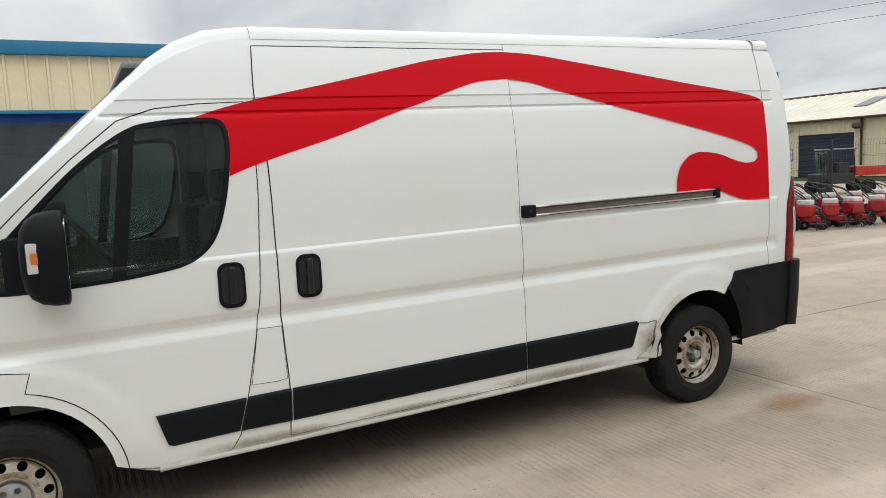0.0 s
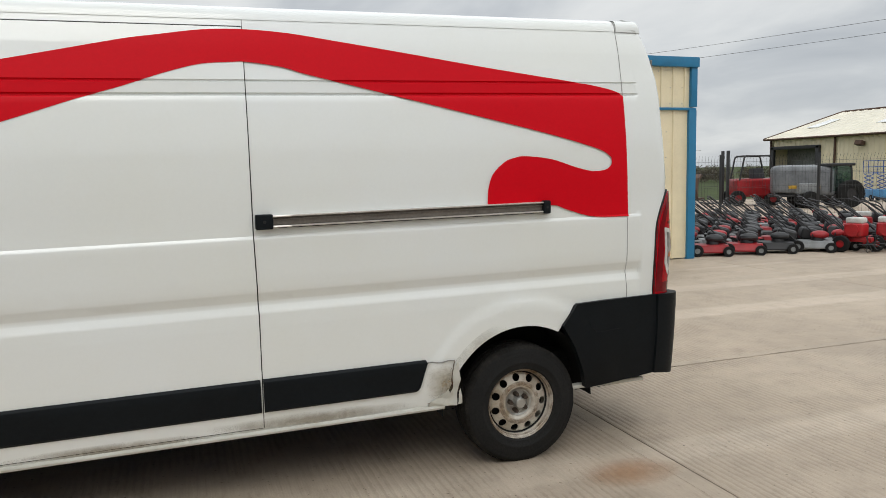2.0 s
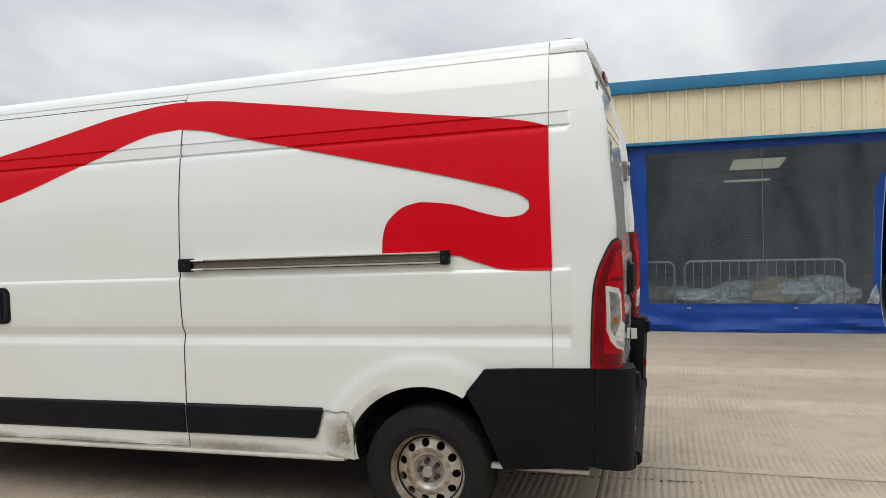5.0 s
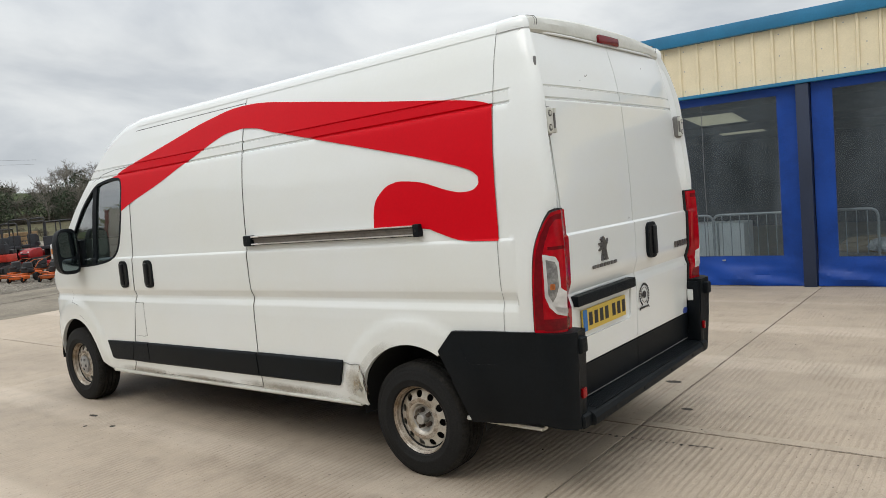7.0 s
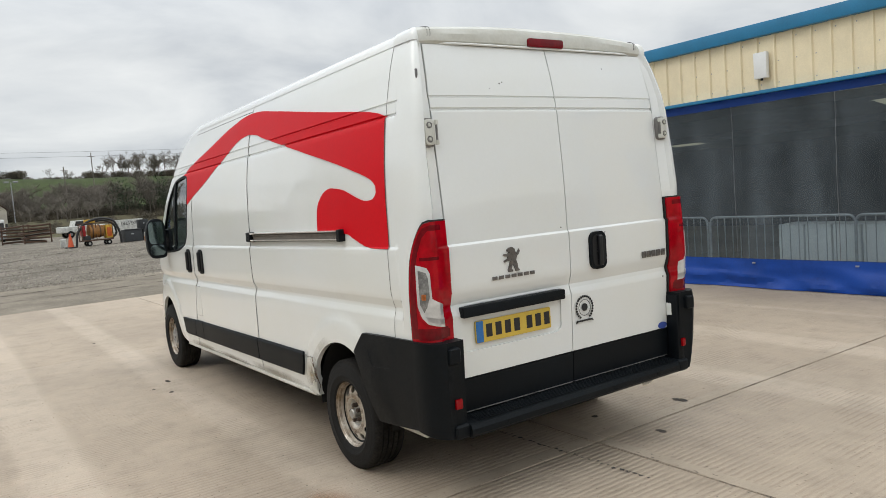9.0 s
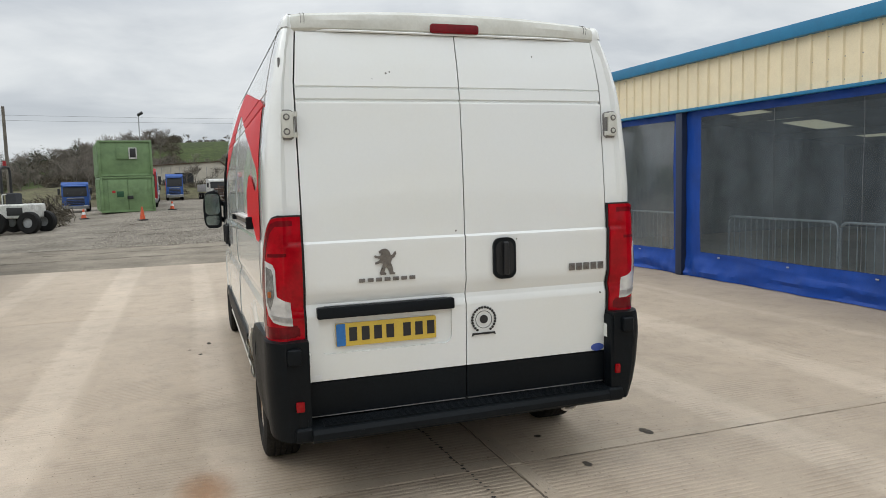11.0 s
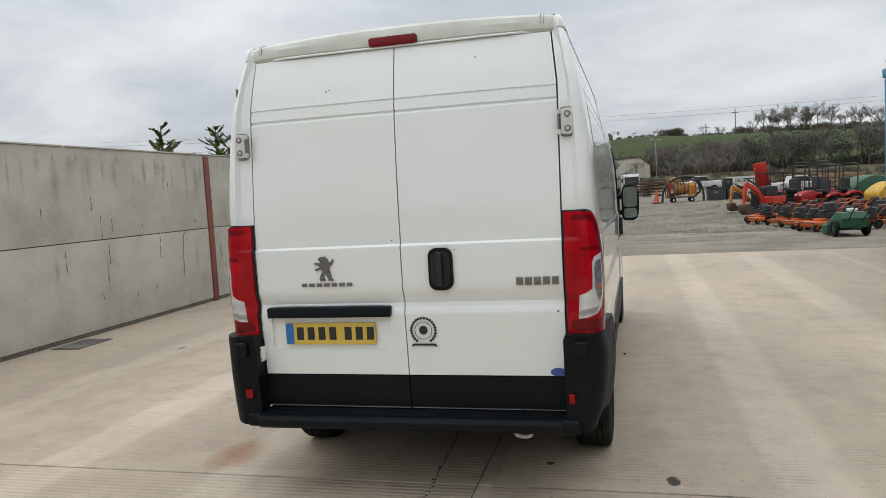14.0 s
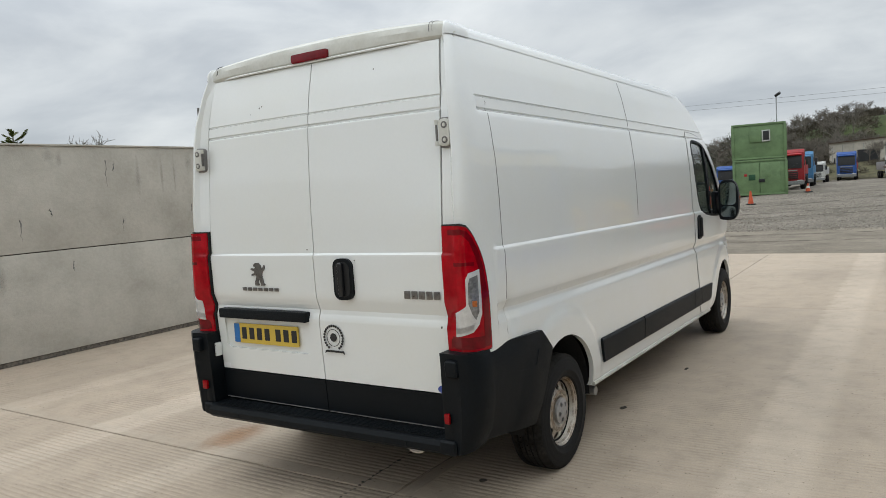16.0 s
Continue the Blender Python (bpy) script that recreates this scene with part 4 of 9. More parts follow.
        for k in range(22):
            a = radians(-55 + 290 * k / 21)
            c, s2 = math.cos(a), math.sin(a)
            cyl(st, (4.7395, YC + 0.100 + 0.068 * c, 0.928 + 0.068 * s2), (4.7415, YC + 0.100 + 0.068 * c, 0.928 + 0.068 * s2), 0.0076, None, 8)
        prism(st, [(YC + 0.035, 0.855), (YC + 0.165, 0.855), (YC + 0.172, 0.838), (YC + 0.155, 0.845), (YC + 0.045, 0.845), (YC + 0.028, 0.838)], "x", 4.734, 4.7385)
        cyl(st, (4.7395, YC + 0.100, 0.930), (4.7415, YC + 0.100, 0.930), 0.024, None, 14)
        part("round_sticker", st, "ink", door, "round black wreath sticker")
        ov = B()
        prism(ov, [(YC + 0.817 + 0.042 * math.cos(2 * math.pi * k / 24), 0.700 + 0.022 * math.sin(2 * math.pi * k / 24)) for k in range(24)], "x", 4.716, 4.7255)
        part("oval_sticker", ov, "sticker_blue", door)


def hinge(y, z, s, small=False):
    """Rear door hinge: leaf bolted over a grey plate that paints the pillar's shaded recess, two knuckles reaching the
    door.
    """
    zz = rise(4.7, z)
    if small:
        bm = prism(B(), [(y + p, zz + q) for p, q in rrect(-0.014, 0.014, -0.0425, 0.0425, 0.008)], "x", 4.731, 4.776, 0.006)
        hb = part("door_hinge", bm, "white", van, "white rear door hinge")
        for dz in (-0.026, 0.026):
            part("hinge_bolt", cyl(B(), (4.775, y, zz + dz), (4.781, y, zz + dz), 0.006, 0.005, 8), "badge", hb)
        return
    k0 = interp(z, SMOOTH_REAR) - bow(YC + 0.865, z) + 0.026
    hb = part("door_hinge", prism(B(), [(y + p, zz + q) for p, q in rrect(-0.030, 0.030, -0.066, 0.066, 0.020)], "x", k0 - 0.0300, k0 + 0.0195, 0.005), "aged_white", van, "white rear door hinge")
    part("recess", prism(B(), [(y + p, zz + q) for p, q in rrect(-0.037, 0.034, -0.076, 0.073, 0.022)], "x", k0 - 0.0350, k0 + 0.0035), "seam", hb, "grey plate painting a recess in shade")
    yk = y - s * 0.040
    for dz in (-0.052, 0.050):
        part("knuckle", cyl(B(), (k0 + 0.0190, yk, zz + dz - 0.012), (k0 + 0.0190, yk, zz + dz + 0.012), 0.0105, None, 12), "aged_white", hb)
        part("arm", box(B(), (k0 + 0.0140, y - s * 0.032, zz + dz), (0.012, 0.030, 0.020), 0.003), "aged_white", hb)
    part("pin", cyl(B(), (k0 + 0.0190, yk, zz - 0.046), (k0 + 0.0190, yk, zz + 0.046), 0.006, None, 10), "badge", hb)
    for dz in (-0.036, 0.036):
        part("bolt_ring", revolve(B(), [(0.0105, 0.0), (0.0105, 0.003), (0.0165, 0.003), (0.0175, 0.0)], (k0 + 0.0190, y + s * 0.004, zz + dz), "x", 16), "badge", hb)
        part("hinge_bolt", cyl(B(), (k0 + 0.0170, y + s * 0.004, zz + dz), (k0 + 0.0250, y + s * 0.004, zz + dz), 0.0100, 0.0085, 6), "aged_white", hb)


for s in (-1, 1):
    hinge(YC + s * 0.915, 1.985, s)
    hinge(YC + s * 0.866, 0.800, s, True)

# paint chips on the rear
for y_, z_, r_ in ((-0.395, 2.25, 0.006), (-0.375, 2.257, 0.005), (-0.47, 2.22, 0.003), (0.30, 1.36, 0.005), (0.45, 2.36, 0.005), (-0.05, 1.42, 0.006), (0.83, 1.02, 0.007)):
    p_ = rear(0.0)(YC + y_, z_, 0)
    part("paint_chip", cyl(B(), p_ + Vector((-0.002, 0, 0)), p_ + Vector((0.0012, 0, 0)), r_, r_ * 0.8, 7), "badge", van)
p_ = corner(-1, -0.002)(0.66, 2.29, 0)
part("paint_chip", box(B(), p_, (0.012, 0.012, 0.05), 0.004), "badge", van)
# rounded ends of the roof above the rear pillars
for sgn in (-1, 1):
    bm = B()
    rws = []
    for v, off in ((2.474, 0.001), (2.488, 0.003), (2.505, 0.001), (2.522, -0.005), (2.536, -0.015), (2.546, -0.030), (2.552, -0.055), (2.556, -0.090)):
        rws.append([bm.verts.new(corner(sgn, off)(k / 22, v, 0)) for k in range(23)])
    for a, b in zip(rws, rws[1:]):
        for k in range(22):
            bm.faces.new((a[k], a[k + 1], b[k + 1], b[k]))
    bmesh.ops.recalc_face_normals(bm, faces=bm.faces)
    part("roof_corner", bm, "white", van)
    part("gutter_seam", tube(B(), [corner(sgn, 0.0012)(k / 22, 2.476, 0) for k in range(20)], 0.0012, 5), "seam", van)
# cracked filler seams at the ends of the roof cap
for sgn in (-1, 1):
    for q, lab in ((0.795, "seal"), (0.812, "seam")):
        zt = 2.484 + 0.110 * interp(q / 0.914, CROWN)
        xo = 0.052 * (q / 0.914) ** 8
        line = [(4.558, zt), (4.598 - xo * 0.4, zt - 0.004), (4.632 - xo * 0.8, zt - 0.013), (4.6495 - xo, zt - 0.030), (4.6495 - xo, zt - 0.052), (4.636 - xo, 2.470)]
        part("cap_seam", tube(B(), [(x_, YC + sgn * (q + 0.004 * noise.noise((z_ * 60, q * 9, sgn))), rise(4.6, z_)) for x_, z_ in line], 0.0014, 5), lab, van)
part("cap_lip", tube(B(), [(4.648 - 0.05 * abs(u) ** 8, YC + 0.80 * u, rise(4.6, 2.4665)) for u in [k / 16 - 1 for k in range(33)]], 0.0065, 8), "white", van)

# rear bumper, its far corner pushed in by a knock
def dent(sgn, v):
    return interp(v, [(0.40, 0.075), (0.50, 0.036), (0.62, 0.013), (0.80, 0.004), (0.88, 0.014), (0.916, 0.028)]) if sgn > 0 else 0.0


for sgn, mk in ((-1, left), (1, right)):
    pl = (lambda f: (lambda u, v, d: f(u, v, d)))(mk(0.022, False) if mk is left else mk(0.022))
    cheek = [(4.012, 0.790), (4.11, 0.906), (4.30, 0.912), (4.652, 0.916), (4.648, 0.432), (4.40, 0.408), (4.185, 0.392), (4.150, 0.50), (4.085, 0.66)]

    def cheek_at(u, v, d, pl=pl, sgn=sgn):
        p = pl(min(u, 4.457), v, d)
        return Vector((u, p.y - sgn * 0.010 * sstep(4.25, 4.6, u) - sgn * dent(sgn, v) * max(0.0, min(1.0, (u - 4.25) / 0.35)), rise(u, v)))

    def post_at(u, v, d, sgn=sgn):
        p = corner(sgn, 0.012, 0.084)(u, v, d)
        ripple = 0.006 * noise.noise((v * 14, u * 3, 2.0)) if sgn > 0 else 0.0
        return p - Vector((0, sgn * (dent(sgn, v) + ripple) * (1 - 0.9 * u * u), 0))
    part("bumper_side", sheet([cheek], cheek_at, XG, [0.5, 0.6, 0.7, 0.8, 0.875], 0.05), "black_plastic", van)
    post = [(0.225, 0.432), (0.6, 0.415), (1.0, 0.40), (1.0, 0.912), (0.225, 0.916)]
    part("bumper_corner", sheet([post], post_at, UC, [0.44, 0.46, 0.5, 0.55, 0.6, 0.65, 0.7, 0.75, 0.8, 0.84, 0.86, 0.89], 0.10), "black_plastic", van)
    part("bumper_crease", tube(B(), [cheek_at(*q, 0.0) for q in ((4.125, 0.895), (4.155, 0.850), (4.185, 0.795), (4.215, 0.745), (4.232, 0.733), (4.27, 0.729), (4.33, 0.732), (4.40, 0.735))], 0.0016, 6), "black_plastic", van)
    part("bumper_cheek", box(B(), (4.771, YC + sgn * (0.917 if sgn < 0 else 0.886), 0.655), (0.09, 0.066, 0.49), 0.02), "black_plastic", van)
    part("bump_stop", box(B(), (4.832, YC + sgn * 0.945, 0.845), (0.060, 0.070, 0.085), 0.016, 3), "black_plastic", van)
    part("reflector", box(B(), (4.826, YC + sgn * (0.925 if sgn < 0 else 0.890), 0.588), (0.016, 0.042 if sgn < 0 else 0.030, 0.052), 0.005), "lamp_mid", van, "small red reflector")
part("body_lip", box(B(), (4.33, YC - 0.975, 0.386), (0.56, 0.05, 0.022), 0.006), "aged_white", van, "dirty white body edge")
for sgn in (-1, 1):
    part("corner_foot", box(B(), (4.772, YC + sgn * (0.905 if sgn < 0 else 0.880), 0.437), (0.125, 0.105, 0.080), 0.028, 3), "black_plastic", van)
step = prism(B(), [(4.60, 0.480), (4.822, 0.476), (4.846, 0.466), (4.858, 0.445), (4.858, 0.415), (4.842, 0.398), (4.60, 0.392)], "y", YC - 0.872, YC + 0.872, 0.008)
for v_ in step.verts:
    v_.co.x -= 0.028 * (v_.co.y - YC + 0.872) / 1.744
bumper = part("bumper_step", step, "black_plastic", van, "black plastic rear step")
for k in range(7):
    part("step_rib", box(B(), (4.707 + 0.018 * k, YC, 0.478), (0.007, 1.62, 0.006), 0.002, 2, (0, 0, 0.92)), "black_plastic", bumper)
for y in (-0.62, -0.22, 0.22, 0.62):
    part("parking_sensor", cyl(B(), (4.836 - 0.016 * y, YC + y, 0.430), (4.8465 - 0.016 * y, YC + y, 0.430), 0.014, None, 14), "black_plastic", bumper)
part("tow_eye", tube(B(), [(4.74 + 0.012 * math.sin(2 * math.pi * k / 14), YC + 0.62 + 0.042 * math.cos(2 * math.pi * k / 14), 0.372 + 0.020 * math.sin(2 * math.pi * k / 14)) for k in range(15)], 0.011, 6), "alu", van, "pale steel towing eye")


# wheels
def wheel_parts():
    ty = B()
    prof = [(0.200, 0.085), (0.210, 0.101), (0.214, 0.104), (0.217, 0.1035), (0.240, 0.113), (0.246, 0.1155), (0.252, 0.1155), (0.256, 0.1135), (0.285, 0.1125), (0.300, 0.109), (0.303, 0.1075), (0.306, 0.108), (0.322, 0.102), (0.337, 0.092)]
    tread = []
    w = 0.088
    for k in range(5):
        a, b = w - 2 * w * k / 5, w - 2 * w * (k + 1) / 5
        tread += [(0.344 - 0.004 * abs(a / w), a), (0.344 - 0.004 * abs(b / w), b + 0.007)]
        if k < 4:
            tread += [(0.335, b + 0.006), (0.335, b + 0.001)]
    revolve(ty, prof + tread + [(r, -h) for r, h in prof[::-1]], (0, 0, 0), "y", 72)
    tb = B()
    for k in range(5):
        ya, yb = w - 2 * w * k / 5 - 0.001, w - 2 * w * (k + 1) / 5 + 0.008
        n = 60
        for j in range(n):
            a0, a1 = 2 * math.pi * (j + 0.06 + 0.35 * (k % 2)) / n, 2 * math.pi * (j + 0.94 + 0.35 * (k % 2)) / n
            if k == 0:
                ring = [(0.3465, yb), (0.3445, ya - 0.004), (0.339, ya + 0.006), (0.325, ya + 0.0155)]
            elif k == 4:
                ring = [(0.325, yb - 0.0225), (0.339, yb - 0.012), (0.3445, yb - 0.003), (0.3465, ya)]
            else:
                ring = [(0.3465, yb), (0.3465, ya)]
            lo = [tb.verts.new((r * math.cos(a0), y, r * math.sin(a0))) for r, y in ring]
            hi = [tb.verts.new((r * math.cos(a1), y, r * math.sin(a1))) for r, y in ring]
            for q in range(len(ring) - 1):
                tb.faces.new((lo[q], lo[q + 1], hi[q + 1], hi[q]))
            base = [(0.338, yb), (0.338, ya)] if 0 < k < 4 else None
            if base:
                l2 = [tb.verts.new((r * math.cos(a0), y, r * math.sin(a0))) for r, y in base]
                h2 = [tb.verts.new((r * math.cos(a1), y, r * math.sin(a1))) for r, y in base]
                for s_, e_ in ((lo, l2), (h2, hi)):
                    tb.faces.new((s_[0], s_[1], e_[1], e_[0]))
                tb.faces.new((lo[0], hi[0], h2[0], l2[0]))
                tb.faces.new((lo[1], l2[1], h2[1], hi[1]))
    bmesh.ops.recalc_face_normals(tb, faces=tb.faces)
    rm = B()
    revolve(rm, [(0.150, -0.10), (0.186, -0.10), (0.188, 0.055), (0.193, 0.070), (0.202, 0.078), (0.208, 0.090), (0.203, 0.094), (0.194, 0.084), (0.188, 0.066), (0.185, 0.048), (0.181, 0.036)], (0, 0, 0), "y", 64)

    def dish(u, v, d):
        r = math.hypot(u, v)
        h = interp(r, [(0, 0.030), (0.068, 0.030), (0.078, 0.052), (0.092, 0.068), (0.108, 0.071), (0.124, 0.067), (0.140, 0.060), (0.165, 0.050), (0.182, 0.038)])
        return Vector((u, h + d, v))
    outer = [(0.182 * math.cos(2 * math.pi * k / 64), 0.182 * math.sin(2 * math.pi * k / 64)) for k in range(64)]
    holes = [[(0.150 * math.cos(2 * math.pi * j / 11) + 0.0225 * math.cos(2 * math.pi * k / 12), 0.150 * math.sin(2 * math.pi * j / 11) + 0.0225 * math.sin(2 * math.pi * k / 12)) for k in range(12)] for j in range(11)]
    gl = [-0.18 + 0.018 * k for k in range(21)]
    ds = sheet([outer] + holes, dish, gl, gl, 0.006)
    tmp = bpy.data.meshes.new("tmp")
    ds.to_mesh(tmp)
    ds.free()
    rm.from_mesh(tmp)
    bpy.data.meshes.remove(tmp)
    hub = B()
    revolve(hub, [(0.0005, 0.088), (0.026, 0.088), (0.030, 0.082), (0.031, 0.036), (0.066, 0.034), (0.068, 0.028)], (0, 0, 0), "y", 28)
    for j in range(5):
        a = 2 * math.pi * j / 5 + 0.3
        cyl(hub, (0.050 * math.cos(a), 0.03, 0.050 * math.sin(a)), (0.050 * math.cos(a), 0.062, 0.050 * math.sin(a)), 0.0135, 0.011, 6)
    capo = [(0.078 * math.cos(2 * math.pi * k / 40), 0.078 * math.sin(2 * math.pi * k / 40)) for k in range(40)]
    caph = [[(0.048 * math.cos(2 * math.pi * j / 5) + 0.015 * math.cos(2 * math.pi * k / 12), 0.048 * math.sin(2 * math.pi * j / 5) + 0.015 * math.sin(2 * math.pi * k / 12)) for k in range(12)] for j in range(5)]
    hc = sheet([capo] + caph, lambda u, v, d: Vector((u, 0.096 - 2.2 * (u * u + v * v) + d, v)), [-0.05, -0.02, 0.02, 0.05], [-0.05, -0.02, 0.02, 0.05], 0.014)
    revolve(hub, [(0.070, 0.0525), (0.0755, 0.0550), (0.079, 0.0565)], (0, 0, 0), "y", 40)
    bk = revolve(B(), [(0.0005, -0.02), (0.185, -0.02)], (0, 0, 0), "y", 24)
    return ty, rm, hub, hc, bk, tb


tyb, rmb, hubb, hcb, bkb, tdb = wheel_parts()
rim0 = part("wheel", rmb, "rim", van, "worn pale steel wheel with rust", 40)
ty0 = part("tyre", tyb, "tyre", rim0, "dusty black tyre", 40)
td0 = part("tread", tdb, "tread", rim0, "dusty grooved tread")
hub0 = part("hub", hubb, "hubsteel", rim0)
for j in range(5):
    a = 2 * math.pi * j / 5 + 0.3
    part("wheel_bolt", cyl(B(), (0.050 * math.cos(a), 0.034, 0.050 * math.sin(a)), (0.050 * math.cos(a), 0.072, 0.050 * math.sin(a)), 0.0150, 0.0120, 6), "rusty_nut", rim0, "rusty dark bolt")
bk0 = part("brake_drum", bkb, "underbody", rim0)
rfm = bpy.data.materials.new("rust_film")
rfm.use_nodes = True
rnt = rfm.node_tree
rb_ = rnt.nodes["Principled BSDF"]
rb_.inputs["Base Color"].default_value, rb_.inputs["Roughness"].default_value = (0.20, 0.115, 0.055, 1), 0.85
rtc = rnt.nodes.new("ShaderNodeTexCoord")
rn_ = nd(rnt, "ShaderNodeTexNoise", vals={"Scale": 18.0, "Detail": 6.0, "Roughness": 0.7})
rnt.links.new(rtc.outputs["Object"], rn_.inputs["Vector"])
rmr = nd(rnt, "ShaderNodeMapRange", vals={1: 0.38, 2: 0.68, 3: 0.05, 4: 0.75})
rnt.links.new(rn_.outputs[0], rmr.inputs[0])
rnt.links.new(rmr.outputs[0], rb_.inputs["Alpha"])
rust0 = part("rust_ring", revolve(B(), [(0.100, 0.0712), (0.108, 0.0722), (0.118, 0.0700), (0.126, 0.0674)], (0, 0, 0), "y", 64), rfm, rim0, "thin rust on the wheel")
edge0 = part("rim_rust", revolve(B(), [(0.1875, 0.0660), (0.1945, 0.0850), (0.2035, 0.0948), (0.2085, 0.0905)], (0, 0, 0), "y", 64), rfm, rim0, "rust on the rim edge")
# black ring painting the shade between the rim's lip and the dish
shade_ring0 = part("rim_gap", revolve(B(), [(0.1755, 0.0435), (0.1815, 0.0405), (0.1855, 0.0500)], (0, 0, 0), "y", 64), "underbody", rim0)
cap0 = part("wheel_cap", hcb, "silver", rim0, "silver centre cap")
spots = [(HUB_F, -1, True, 20), (HUB_R, 1, True, 8), (HUB_F, 1, True, 50)]
WY = 0.932
for x, s, capped, spin in spots:
    r = rim0.copy()
    scene.collection.objects.link(r)
    r.matrix_basis = pose(x, YC + s * WY, HUB_Z + 0.002, 0, spin, 180 if s < 0 else 0)
    for c in (ty0, td0, bk0, shade_ring0, rust0, edge0, cap0 if capped else hub0):
        q = c.copy()
        scene.collection.objects.link(q)
        q.parent = r
rim0.matrix_basis = pose(HUB_R, YC - WY, HUB_Z + 0.002, 0, 14, 180)
bpy.data.objects.remove(cap0)


# wing mirrors
def mirror(s, x, half, z):
    """Tall twin-glass mirror: housing narrowing forward, foot and arms on the door, glass facing back."""
    y = YC + s * half
    shell = smooth_line([(-0.080, -0.17), (-0.086, -0.02), (-0.082, 0.12), (-0.055, 0.188), (0.005, 0.205), (0.070, 0.185), (0.103, 0.10), (0.108, -0.02), (0.100, -0.13), (0.068, -0.195), (0.0, -0.208), (-0.055, -0.200)], 4, True)
    e = B()
    rings = []
    for dx, k in ((0.088, 0.93), (0.080, 1.0), (0.030, 1.0), (-0.02, 0.95), (-0.06, 0.82), (-0.085, 0.60), (-0.095, 0.30)):
        rings.append([e.verts.new((x + dx, y + s * p * k, z + q * k)) for p, q in shell])
    for a_, b_ in zip(rings, rings[1:]):
        for k in range(len(shell)):
            e.faces.new((a_[k], a_[(k + 1) % len(shell)], b_[(k + 1) % len(shell)], b_[k]))
    e.faces.new(rings[0])
    e.faces.new(rings[-1])
    h = part("wing_mirror", e, "black_plastic", van, "large black wing mirror")
    foot = YC + s * 1.01
    for dz in (-0.09, 0.09):
        part("mirror_arm", tube(B(), bend([(x - 0.04, foot, z + dz - 0.05), (x - 0.03, (foot + y) / 2, z + dz - 0.02), (x, y - s * 0.05, z + dz)], 0.04), 0.028, 10), "black_plastic", h)
    part("mirror_foot", box(B(), (x - 0.05, foot + s * 0.02, z - 0.03), (0.24, 0.05, 0.24), 0.02, 3), "black_plastic", h)
    part("mirror_glass", prism(B(), [(y + s * p, z + 0.045 + q) for p, q in rrect(-0.066, 0.088, -0.100, 0.130, 0.045)], "x", x + 0.080, x + 0.0905), MIRROR, h, "mirror glass")
    part("wide_glass", prism(B(), [(y + s * p, z - 0.118 + q) for p, q in rrect(-0.062, 0.082, -0.056, 0.052, 0.034)], "x", x + 0.080, x + 0.0905), MIRROR, h, "small wide-angle glass")
    lens = part("indicator", box(B(), (x - 0.03, y + s * 0.088, z + 0.01), (0.07, 0.026, 0.13), 0.008), "lamp_clear", h, "clear side indicator")
    part("amber_bulb", box(B(), (x - 0.035, y + s * 0.099, z + 0.01), (0.030, 0.008, 0.05), 0.004), "amber", lens)


MIRROR = mat("mirror_silver", (0.20, 0.25, 0.26), 0.10, 1.0, grain=0, stain=0)
mirror(-1, -0.19, 1.165, 1.43)
mirror(1, -0.19, 1.165, 1.43)
# the van stands slightly askew to the slabs
PIVOT = Vector((4.7, YC, 0))
van.matrix_basis = Matrix.Translation(PIVOT + Vector((0.010, 0, 0))) @ Matrix.Rotation(radians(-0.5), 4, "Z") @ Matrix.Translation(-PIVOT)


